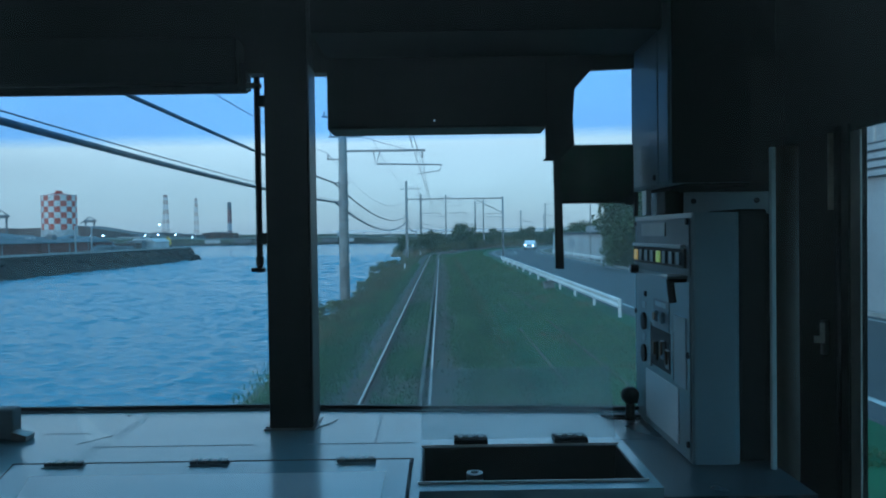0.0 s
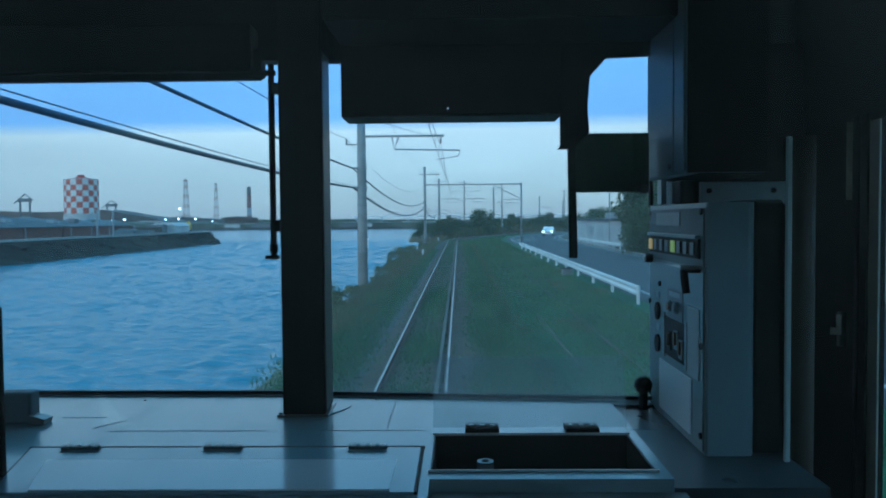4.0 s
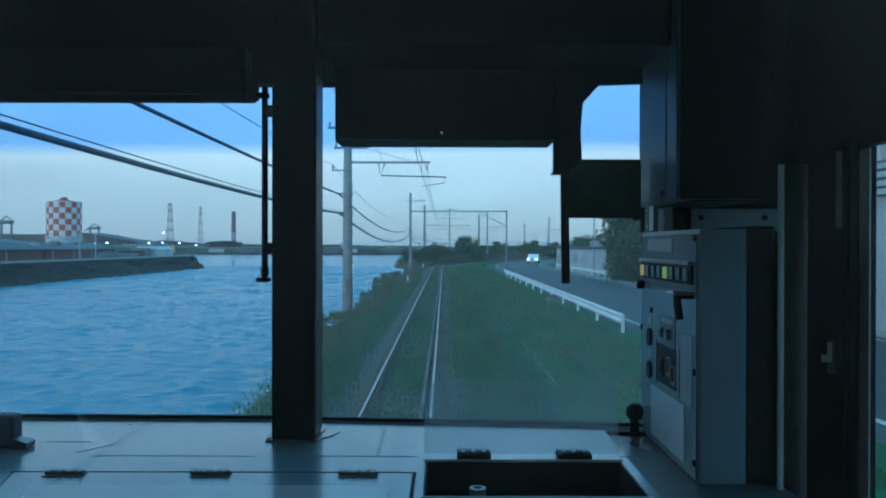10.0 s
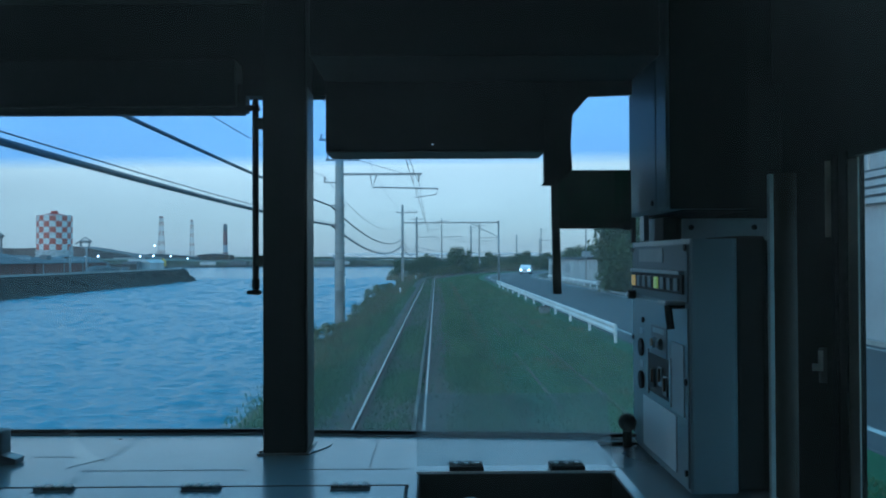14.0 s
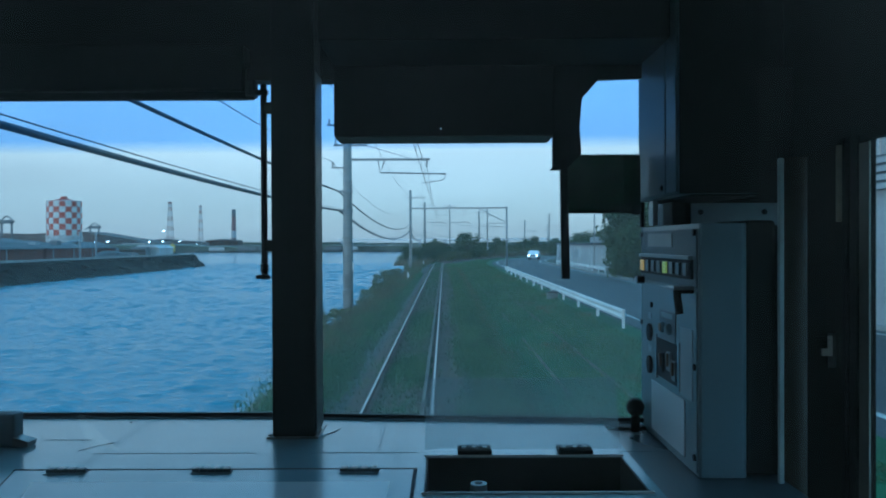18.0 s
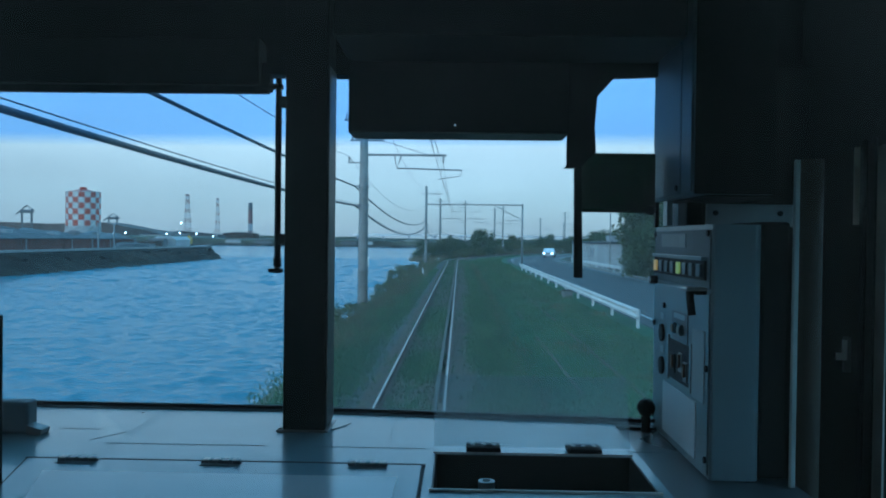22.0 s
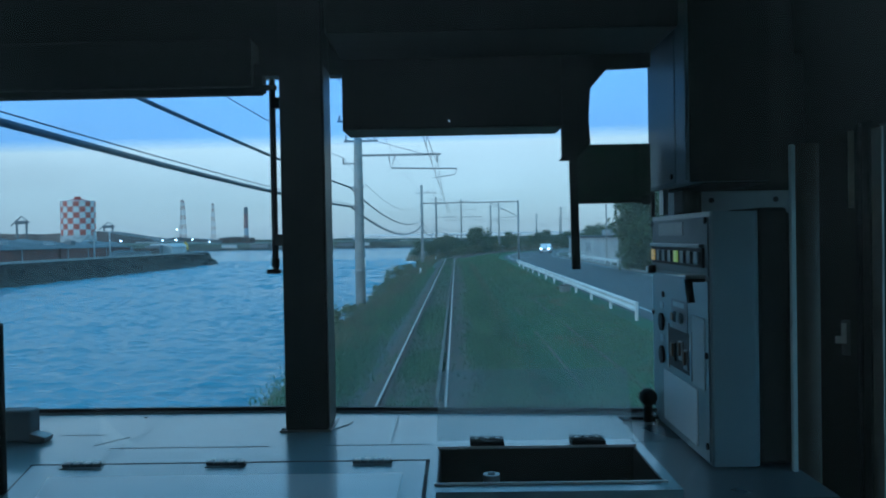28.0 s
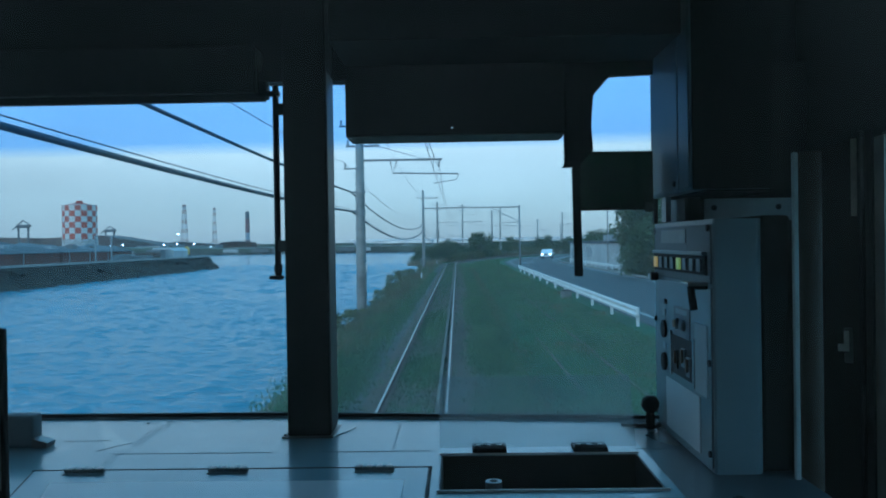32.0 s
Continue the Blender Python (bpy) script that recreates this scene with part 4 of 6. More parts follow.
tagged(part("water", bm, WATER), "rippled blue harbour water", "water", kind="structure")

tagged(part("verge", strip(-190, 370, 4, [(1.4, LAND - 0.02), (1.5, LAND + 0.004), (3.6, -0.262), (5.5, ROAD - 0.02), (6.15, ROAD - 0.025)]), GRASS), "grass verge rising to the road", "ground", kind="structure")
tagged(part("roadside_ground", strip(-190, 280, 10, [(13.35, ROAD - 0.1), (13.5, ROAD), (60, ROAD)]), BANK), "bare ground beyond the road", "ground", kind="structure")


def waves(name, x0, x1, y0, y1, dx, dy, shortest, count, fade_in, fade_out, seed, lift, swell=1.0):
    """Rippled water: many crests of different lengths, fading out at the patch's ends."""
    rng = np.random.default_rng(seed)
    gx, gy = np.meshgrid(np.arange(x0, x1, dx), np.arange(y0, y1, dy))
    z = np.zeros_like(gx)
    for k in range(count):
        length = shortest * 1.036 ** k
        a = rng.normal(math.radians(80), 0.34)
        wave = np.sin((gx * math.cos(a) + gy * math.sin(a)) * 6.283 / length + rng.uniform(0, 6.28))
        patch = 0.65 + 0.35 * np.sin(gx * rng.uniform(0.1, 0.5) + gy * rng.uniform(0.1, 0.5) + rng.uniform(0, 6.28))
        z += wave * patch * 0.0100 * swell * length ** 0.70
    z += 2.2 * z * z - 0.03
    blend = np.clip((gy - y0) / fade_in, 0, 1) * np.clip((y1 - gy) / fade_out, 0, 1)
    z = z * blend - 0.25 * (1 - blend) ** 2
    n, m = gx.shape
    verts = np.stack([gx, gy, z + SEA + lift], -1).reshape(-1, 3)
    i = np.arange((n - 1) * m).reshape(n - 1, m)[:, :-1].ravel()
    me = bpy.data.meshes.new(name)
    me.from_pydata(verts.tolist(), [], np.stack([i, i + 1, i + m + 1, i + m], 1).tolist())
    me.shade_smooth()
    me.materials.append(WATER)
    tagged(new(name, me), "choppy blue water beside the bank", "water", kind="structure")


waves("rippled_water", -55, -3.5, 4, 96, 0.14, 0.15, 0.42, 38, 1, 26, 5, 0.03)
waves("rippled_water", -66, -3.5, 62, 240, 0.30, 0.36, 0.85, 36, 24, 60, 8, 0.025, 1.25)

# ---- track ----
track = tagged(part("railway_track", strip(-190, 370, 4, [(-2.25, -0.27), (-1.75, -0.240), (-1.7, -0.236)]), BALLAST), "single railway track in brown stone ballast", "track", kind="structure")
part("stained_bed", strip(-190, 370, 4, [(-1.7, -0.236), (-1.2, -0.228), (-0.1, -0.228), (0.38, -0.236)]), RUSTBED, track, "rust-brown ballast between the rails")
part("shoulder", strip(-190, 370, 4, [(0.38, -0.236), (0.80, -0.25)]), BALLAST, track, "grey ballast shoulder")
part("overgrown_edge", strip(-190, 370, 4, [(0.80, -0.25), (0.95, -0.26), (1.55, -0.42)]), OVERGROWN, track, "ballast edge overgrown with grass")
part("overgrown_edge", strip(-190, 370, 4, [(-3.05, -0.44), (-2.25, -0.27)]), OVERGROWN, track, "ballast edge overgrown with grass")
part("guard_rail_inner", strip(-60, 160, 3, [(-0.40, -0.21), (-0.40, -0.105), (-0.335, -0.105), (-0.335, -0.21)]), DULLRAIL, track, "rusty inner rail beside the running rail")
for off in (TRACK_X - 0.5665, TRACK_X + 0.5665):
    prof = [(-0.06, -0.14), (-0.009, -0.125), (-0.009, -0.045), (-0.0325, -0.035), (-0.0325, -0.006), (0.0325, -0.006), (0.0325, -0.035), (0.009, -0.045), (0.009, -0.125), (0.06, -0.14)]
    rl = part("rail", strip(-190, 370, 3, [(off + o, z + RAILTOP) for o, z in prof]), RUST, track, "rust-brown rail")
    part("running_band", strip(-190, 370, 3, [(off - 0.019, RAILTOP - 0.006), (off - 0.016, RAILTOP), (off + 0.016, RAILTOP), (off + 0.019, RAILTOP - 0.006)]), RAIL, rl, "polished bright running band")
base = prism([(-1.0, -0.44), (1.0, -0.44), (1.0, -0.25), (0.75, -0.226), (-0.75, -0.226), (-1.0, -0.25)], 0.24, "y", -0.12)
me = bpy.data.meshes.new("sleeper")
base.to_mesh(me)
base.free()
me.materials.append(SLEEPER)
for i in range(270):
    s = -4 + 0.62 * i
    ob = new("sleeper", me)
    ob.parent = track
    ob.matrix_basis = Matrix.Translation(along(s, TRACK_X)) @ pose(0, 0, random.uniform(-0.004, 0.004), 0, 0, heading(s) + random.uniform(-0.5, 0.5))
bm = bmesh.new()
for s in range(8, 120, 1):
    for _ in range(26):
        o = random.choice((random.uniform(-3.0, -1.4), random.uniform(0.0, 1.3), random.uniform(-1.1, -0.2)))
        p = along(s + random.random(), o, -0.245 if -2.3 < o < 0.6 else -0.34)
        r = random.uniform(0.025, 0.055)
        q = [bm.verts.new(p + Vector((math.cos(a) * r, math.sin(a) * r * 0.8, random.uniform(-0.01, 0.01)))) for a in (0.3, 1.9, 3.4, 5.0)]
        t = bm.verts.new(p + Vector((0, 0, r * random.uniform(0.6, 1.1))))
        for k in range(4):
            bm.faces.new((q[k], q[(k + 1) % 4], t))
part("loose_stones", bm, BALLAST, track, "loose ballast stones", kind="stuff")

# the disused siding that shows in the grass
siding = tagged(part("siding_track", strip(6, 118, 4, [(2.0, -0.355), (2.05, -0.345), (3.9, -0.30), (3.95, -0.315)]), GRASS), "disused siding sunk in the grass", "track", kind="structure")
for off, z, spans in ((2.40, -0.302, ((6, 9.5), (15, 24), (29, 33), (41, 60), (72, 118))), (3.467, -0.232, ((6, 26), (28, 45), (49, 58), (66, 118)))):
    bm = bmesh.new()
    for s0, s1 in spans:
        strip(s0, s1, 4, [(off - 0.026, -0.36), (off - 0.026, z), (off + 0.026, z), (off + 0.026, -0.36)], bm)
    part("rail", bm, DULLRAIL, siding, "dull old rail half buried in grass")


def tufts(count, s0, s1, o0, o1, height, material, label):
    """Rough clumps that stand out of the short grass."""
    verts, faces = [], []
    for _ in range(count):
        s, o = s0 + (s1 - s0) * random.random() ** 1.4, random.uniform(o0, o1)
        r0, h0 = random.uniform(0.08, 0.3), height * random.uniform(0.5, 1.3)
        for _ in range(40):
            p = along(s + random.gauss(0, r0 * 1.6), o + random.gauss(0, r0), 0)
            p.z = LAND + max(0, o - 1.45) * 0.068
            a = random.uniform(0, 6.28)
            side, lean = Vector((math.cos(a), math.sin(a), 0)) * (0.01 + 0.006 * s / 30), Vector((random.gauss(0, 0.4), random.gauss(0, 0.4), 1)) * h0 * random.uniform(0.4, 1)
            n = len(verts)
            verts += [p - side, p + side, p + lean]
            faces.append((n, n + 1, n + 2))
    me = bpy.data.meshes.new("tufts")
    me.from_pydata(verts, [], faces)
    me.materials.append(material)
    return tagged(new("grass_tufts", me), label, "grass", kind="stuff")


def blades(name, s0, s1, o0, o1, count, height, material, label, z=LAND, bias=1.6):
    """Grass as one mesh of bent blades."""
    verts, faces = [], []
    for _ in range(count):
        s = s0 + (s1 - s0) * random.random() ** bias
        o = random.uniform(o0, o1)
        p = along(s, o, LAND + max(0, o - 1.45) * 0.068 if z is None else z)
        h = height * random.uniform(0.5, 1.3) * (0.85 + 0.55 * noise.noise(p * 0.35))
        a, w = random.uniform(0, 6.28), 0.012 + 0.008 * s / 30
        side, lean = Vector((math.cos(a), math.sin(a), 0)) * w, Vector((random.gauss(0, 0.25), random.gauss(0, 0.25), 1)) * h
        n = len(verts)
        verts += [p - side, p + side, p + lean]
        faces.append((n, n + 1, n + 2))
    me = bpy.data.meshes.new(name)
    me.from_pydata(verts, [], faces)
    me.materials.append(material)
    return tagged(new(name, me), label, "grass", kind="stuff")


blades("grass", 9, 120, 1.15, 5.4, 52000, 0.075, BLADE, "short green grass between track and road", z=None)
blades("grass", 9, 80, 0.55, 1.35, 18000, 0.085, BLADE, "thin grass growing over the ballast", z=-0.25, bias=1.3)
blades("grass", 9, 75, -3.1, -1.9, 8000, 0.09, BLADE, "thin grass growing over the ballast", z=-0.26, bias=1.1)
blades("grass", 9, 80, -1.25, -0.4, 5200, 0.07, BLADE, "thin grass between the rails", z=-0.235, bias=1.2)
blades("grass", 26, 110, -1.6, 1.3, 5000, 0.09, BLADE, "thin grass growing through the ballast", z=-0.24, bias=0.62)
blades("dry_grass", 20, 110, -4.0, -2.5, 12000, 0.32, DRYBLADE, "dry straw-coloured grass on the bank edge", bias=1.2)
blades("dry_grass", 9, 90, 0.3, 1.8, 5000, 0.07, DRYBLADE, "dry grass scattered over the ballast", z=-0.245, bias=1.2)
blades("dry_grass", 9, 100, 1.2, 5.4, 4000, 0.07, DRYBLADE, "dry blades among the green grass", z=None)
blades("grass", 9, 120, 0.75, 1.7, 7000, 0.07, BLADE, "short grass along the ballast edge")
blades("grass", 14, 130, -3.3, -2.1, 5000, 0.08, BLADE, "thin grass on the ballast shoulder", z=-0.36)
blades("grass", 22, 130, -3.7, -2.7, 8000, 0.20, BLADE, "rough grass on the bank edge")
blades("grass", 9, 100, 0.5, 1.5, 12000, 0.08, BLADE, "grass creeping over the ballast shoulder", z=-0.27, bias=1.3)
blades("reeds", 104, 210, -7, -3.4, 9000, 0.9, REED, "dry reeds on the bank by the bend", bias=1.0)
blades("grass", 75, 250, 1.2, 5.4, 14000, 0.25, BLADE, "short grass round the inside of the bend", bias=1.0)

tufts(150, 9, 90, 1.5, 5.4, 0.22, BLADE, "rough green tufts in the short grass")
tufts(30, 9, 90, 0.9, 5.4, 0.20, DRYBLADE, "dry straw tufts in the short grass")
tufts(80, 24, 95, -3.9, -2.3, 0.40, BLADE, "tall green tufts on the bank edge")

# ---- road with its guard rail ----
road = tagged(part("road", strip(-190, 370, 5, [(6.1, ROAD - 0.06), (6.2, ROAD), (9.7, ROAD + 0.03), (13.3, ROAD), (13.4, ROAD - 0.06)]), ASPHALT), "asphalt road beside the railway", "road", kind="structure")
part("edge_line", strip(-60, 400, 5, [(6.75, ROAD + 0.011), (6.75, ROAD + 0.015), (6.9, ROAD + 0.015), (6.9, ROAD + 0.011)]), ROADPAINT, road)
part("edge_line", strip(-60, 400, 5, [(12.7, ROAD + 0.012), (12.7, ROAD + 0.016), (12.85, ROAD + 0.016), (12.85, ROAD + 0.012)]), ROADPAINT, road)
for k in range(10, 24):
    part("centre_dash", strip(-20 + 12 * k, -15 + 12 * k, 3, [(9.65, ROAD + 0.031), (9.65, ROAD + 0.036), (9.8, ROAD + 0.036), (9.8, ROAD + 0.031)]), ROADPAINT, road)
limit = bpy.data.curves.new("speed_marking", "FONT")
limit.body, limit.size, limit.align_x, limit.extrude = "30", 1.9, "CENTER", 0.002
mark = tagged(new("speed_marking", limit), "white painted figures on the asphalt")
limit.materials.append(ROADPAINT)
mark.parent = road
mark.matrix_basis = Matrix.Translation(along(98, 8.3, ROAD + 0.034)) @ pose(0, 0, 0, 0, 0, heading(98)) @ Matrix.Diagonal((1, 3.2, 1, 1))
kerb = tagged(part("kerb", strip(-60, 380, 5, [(13.4, ROAD - 0.1), (13.4, ROAD + 0.13), (13.55, ROAD + 0.13), (13.55, ROAD - 0.1)]), CONCRETE), "concrete kerb along the far side of the road", "kerb", kind="structure")

for s0, s1 in ((-28, -4), (24.8, 72.5)):
    gr = thing("guard_rail", along(s0, 5.7, ROAD), "white painted steel guard rail beside the road", "guard rail", "guard rails along the road")
    n = int((s1 - s0) / 4.2)
    prof = [(5.66, 0.28), (5.64, 0.29), (5.62, 0.36), (5.66, 0.42), (5.66, 0.47), (5.62, 0.53), (5.64, 0.60), (5.66, 0.61), (5.675, 0.60), (5.675, 0.29), (5.66, 0.28)]
    part("beam", strip(s0, s1, 3, [(o, ROAD + z) for o, z in prof]), WHITE, gr)
    for k in range(n + 1):
        p = along(s0 + 0.3 + k * 4.2, 5.74, 0)
        part("post", tube([(p.x, p.y, ROAD - 0.3), (p.x, p.y, ROAD + 0.57)], 0.057, 10), WHITE, gr)
    for s in (s0, s1):
        p = along(s, 5.66, 0)
        part("end_piece", tube([(p.x, p.y, ROAD + 0.36), (p.x, p.y, ROAD + 0.61)], 0.05, 10), WHITE, gr)

far_rail = thing("guard_rail", along(67, 13.75, ROAD), "white painted steel guard rail beside the road", "guard rail", "guard rails along the road")
part("beam", strip(67, 96, 3, [(13.72, ROAD + 0.36), (13.70, ROAD + 0.48), (13.72, ROAD + 0.61), (13.745, ROAD + 0.6), (13.745, ROAD + 0.37)]), WHITE, far_rail)
for k in range(11):
    q = along(67.2 + k * 2.85, 13.8, 0)
    part("post", tube([(q.x, q.y, ROAD - 0.3), (q.x, q.y, ROAD + 0.64)], 0.057, 10), WHITE, far_rail)

# ---- overhead line ----
def insulator(p, way, parent, n=5):
    p, way = Vector(p), Vector(way).normalized()
    bm = tube([p, p + way * 0.06 * n], 0.02, 8)
    for k in range(n):
        disc(p + way * (0.02 + 0.06 * k), way, 0.06, 0.025, 10, bm)
    part("insulator", bm, INSUL, parent)


def mast(p, reach=3.8, top=10.9, r=0.17, cant=True, group="masts along the track", arms=2, yaw=0.0, lower=(5.05, 4.15)):
    """A concrete mast with cross-arms for the feeder and a cantilever over the track."""
    m = thing("overhead_line_mast", (0, 0, 0), "grey concrete overhead line mast with steel arms", "mast", group)
    part("pole", tube([(0, 0, LAND - 1.2), (0, 0, top * 0.5), (0, 0, top)], r, 14, r2=r * 0.72), CONCRETE, m, smooth=True)
    for k in range(arms):
        z = top - 0.5 - 0.95 * k
        part("cross_arm", box(-0.95 + 0.3 * k, 1.25 - 0.3 * k, -0.05, 0.05, z - 0.045, z + 0.045), GALV, m)
        for x in (-0.85 + 0.3 * k, 1.1 - 0.3 * k):
            insulator((x, 0, z + 0.05), (0, 0, 1), m, 4)
    for z in lower:
        part("cable_bracket", box(-0.45, 0.05, -0.04, 0.04, z, z + 0.07), GALV, m)
        part("strap", tube([(0, 0, z - 0.02), (0, 0, z + 0.09)], r * 1.0 + 0.015, 12), GALV, m)
    if cant:
        part("cantilever", box(0, reach + 0.1, -0.05, 0.05, 6.52, 6.62), GALV, m)
        part("hanger", tube([(1.45, 0, 6.52), (1.55, 0, 5.9), (1.75, 0, 6.52)], 0.035, 6), GALV, m)
        part("lower_arm", tube([(1.6, 0, 5.95), (reach + 0.85, 0, 5.88)], 0.035, 8), GALV, m)
        part("steady_arm", tube([(reach + 0.85, 0, 5.86), (reach + 0.75, 0, 5.6), (reach - 0.3, 0, 5.45)], 0.02, 6), GALV, m)
        part("bracket", box(-0.75, 0, -0.03, 0.03, 6.16, 6.22), GALV, m)
        insulator((-0.7, 0, 6.22), (0, 0, 1), m, 4)
        insulator((reach - 0.05, 0, 6.5), (0, 0, -1), m, 5)
        part("stay", tube([(0, 0, 7.5), (reach * 0.8, 0, 6.6)], 0.015, 6), GALV, m)
    part("number_plate", box(r * 0.8, r + 0.02, -0.07, 0.07, 1.3, 1.75), WHITE, m, "blank white plate")
    for k in range(9):
        part("band", tube([(0, 0, 0.4 + 0.72 * k), (0, 0, 0.48 + 0.72 * k)], r + 0.010 - 0.004 * k, 14), GALV, m)
    m.matrix_basis = Matrix.Translation(Vector((p[0], p[1], 0))) @ pose(0, 0, 0, 0, 0, yaw)
    return m


def gantry(s, left=-3.85, right=7.2):
    """Two masts joined by a beam over track and verge, with a brace and the wire supports."""
    g = thing("overhead_line_gantry", (0, 0, 0), "overhead line gantry with a thin steel beam", "gantry", "gantries along the track")
    part("mast", tube([(left, 0, LAND - 1.2), (left, 0, 8.7)], 0.17, 14, r2=0.14), CONCRETE, g, smooth=True)
    part("mast", tube([(right, 0, LAND - 0.3), (right, 0, 6.8)], 0.12, 12, r2=0.10), GALV, g, smooth=True)
    part("beam", box(left, right, -0.06, 0.06, 6.55, 6.69), GALV, g)
    part("brace", tube([(right, 0, 4.9), (right - 3.2, 0, 6.55)], 0.045, 8), GALV, g)
    part("cross_arm", box(left - 0.7, left + 1.7, -0.05, 0.05, 7.75, 7.83), GALV, g)
    for x in (left - 0.6, left + 0.8, left + 1.6):
        insulator((x, 0, 7.83), (0, 0, 1), g, 4)
    for x in (left + 3.9, left + 6.2):
        part("drop_arm", tube([(x - 0.25, 0, 6.6), (x, 0, 5.8), (x + 0.25, 0, 6.6)], 0.03, 6), GALV, g)
    part("wire_arm", tube([(left + 3.0, 0, 5.8), (left + 6.2, 0, 5.8)], 0.025, 6), GALV, g)
    insulator((TRACK_X, 0, 6.5), (0, 0, -1), g, 5)
    for z in (4.70, 4.00):
        part("cable_bracket", box(left - 0.45, left + 0.05, -0.04, 0.04, z, z + 0.07), GALV, g)
    g.matrix_basis = Matrix.Translation(along(s, 0)) @ pose(0, 0, 0, 0, 0, heading(s))
    return g


# each mast's place with the heights of its two cables
MASTS = [(-4.55, -89, 5.05, 4.15), (-4.55, -47, 5.05, 4.15), (-4.55, -5, 5.05, 4.15), (-4.55, 37, 5.05, 4.15), (-3.45, 90, 4.70, 4.00), (-3.7, 150, 4.9, 4.1), (8.6, 192, 4.9, 4.1), (28.0, 272, 4.9, 4.1), (43.0, 325, 4.9, 4.1)]
for x, y, za, zb in MASTS:
    if y == 90:
        gantry(y)
    else:
        mast((x, y), lower=(za, zb), r=0.25, top=8.7 if y == 37 else 10.4)
pair = mast((1.1, 150), top=10.1, r=0.15, cant=True)
for x, y in ((64.0, 150), (75.0, 195)):
    mast((x, y), top=10.4, r=0.11, cant=False, group="masts beside the road", arms=1)


for s in (160, 190, 221, 250):
    q = along(s, -5.4)
    mast((q.x, q.y), top=9.6, r=0.17, yaw=heading(s), group="masts round the bend")


# cables on the masts: two sheathed bundles, a feeder pair, the messenger and the contact wire
def cable(name, place, r, drop, material, label):
    stops = [place(*m) for m in MASTS]
    root = thing(name, stops[2], label, "cable", "cables on the masts")
    for k, (a, b) in enumerate(zip(stops, stops[1:])):
        part("span", tube(sag(a, b, drop if k < 3 else drop * 1.0 + 0.9), r, 6), material, root, smooth=True)


def wire(name, z, r, drop, label):
    root = thing(name, along(33, TRACK_X, z), label, "cable", "cables on the masts")
    stops = [-89, -47, -5, 37, 90, 115, 140, 165, 190, 215, 240]
    for a, b in zip(stops, stops[1:]):
        part("span", tube(sag(along(a, TRACK_X, z), along(b, TRACK_X, z), drop), r, 6), WIRE, root, smooth=True)


cable("cable_bundle", lambda x, y, za, zb: Vector((x - 0.42, y, za + 0.03)), 0.038, 0.17, CABLE, "thick black cable slung between the masts")
cable("cable_bundle", lambda x, y, za, zb: Vector((x - 0.42, y, zb + 0.03)), 0.048, 0.24, CABLE, "thickest black cable slung between the masts")
cable("messenger_wire", lambda x, y, za, zb: Vector((x - 0.42, y, zb + 0.13)), 0.010, 0.22, WIRE, "thin wire above the thick cable")
cable("feeder_wire", lambda x, y, za, zb: Vector((x + 0.85, y, 8.35)), 0.012, 0.7, WIRE, "thin feeder wire high on the masts")
cable("feeder_wire", lambda x, y, za, zb: Vector((x - 0.72, y, 6.48)), 0.012, 0.5, WIRE, "thin feeder wire high on the masts")
wire("messenger_wire", 6.1, 0.011, 0.6, "messenger wire above the track")
wire("contact_wire", 5.2, 0.010, 0.03, "contact wire above the track")
drops = thing("dropper_wires", along(33, TRACK_X, 5.2), "thin droppers between messenger and contact wire", "wire", "cables on the masts")
for s in range(12, 88, 5):
    part("dropper", tube([along(s, TRACK_X, 5.2), along(s, TRACK_X, 5.65)], 0.006, 4), WIRE, drops)

# ---- opposite quay with its warehouses ----
quay = tagged(part("quay", box(-420, -56.6, -203, 176, -6, 0.25), OLDCON), "weathered concrete quay across the water", "quay", kind="structure")
part("coping", box(-57.0, -56.3, -203, 174, 0.25, 0.55, 0.05), CONCRETE, quay, "pale concrete coping along the quay edge")
bm = bmesh.new()
face = [(-57.2, 0.34), (-56.5, 0.30), (-55.95, 0.0), (-55.75, -0.5), (-55.5, -1.1), (-54.9, -1.7), (-54.2, -2.3), (-53.4, -3.2)]
rows = []
for i in range(318):
    y = -203 + 1.2 * i
    rows.append([bm.verts.new((x + 0.9 * (k > 1) * noise.noise(Vector((y * 0.45, k * 1.7, 2))), y + 0.5 * noise.noise(Vector((y, k * 2.1, 9))), z + (0.45 if k > 2 else 0.12) * noise.noise(Vector((y * 0.6, k * 1.3, 5))))) for k, (x, z) in enumerate(face)])
tip = [bm.verts.new((x - 1.5 - 4 * max(z, -1), 180.5 - 1.5 * z + 0.8 * noise.noise(Vector((k * 3.1, 4, 4))), -3.3)) for k, (x, z) in enumerate(face)]
rows.append([bm.verts.new((x - 0.5, 177.6 + k * 0.25, min(z, 0.2) - 0.6)) for k, (x, z) in enumerate(face)])
rows.append(tip)
for a_, b_ in zip(rows, rows[1:]):
    for k in range(len(face) - 1):
        bm.faces.new((a_[k], a_[k + 1], b_[k + 1], b_[k]))
bmesh.ops.recalc_face_normals(bm, faces=bm.faces)
part("rubble_face", bm, WETSTONE, quay, "dark rough stone face of the quay")
pier = thing("concrete_pier", (-55, 62, SEA), "old concrete pier with dark openings", "pier")
part("deck", box(-56, -50, 46, 84, -0.7, 0.7, 0.1), OLDCON, pier)
for k in range(7):
    part("pile", box(-55, -50.5, 47 + 5.4 * k, 50.4 + 5.4 * k, -4, -0.7, 0.08), OLDCON, pier)
# black backing stands in for the shade between the piles
part("shade_backing", box(-55.9, -53.0, 46, 84, -4, -0.7), SEAM, pier)


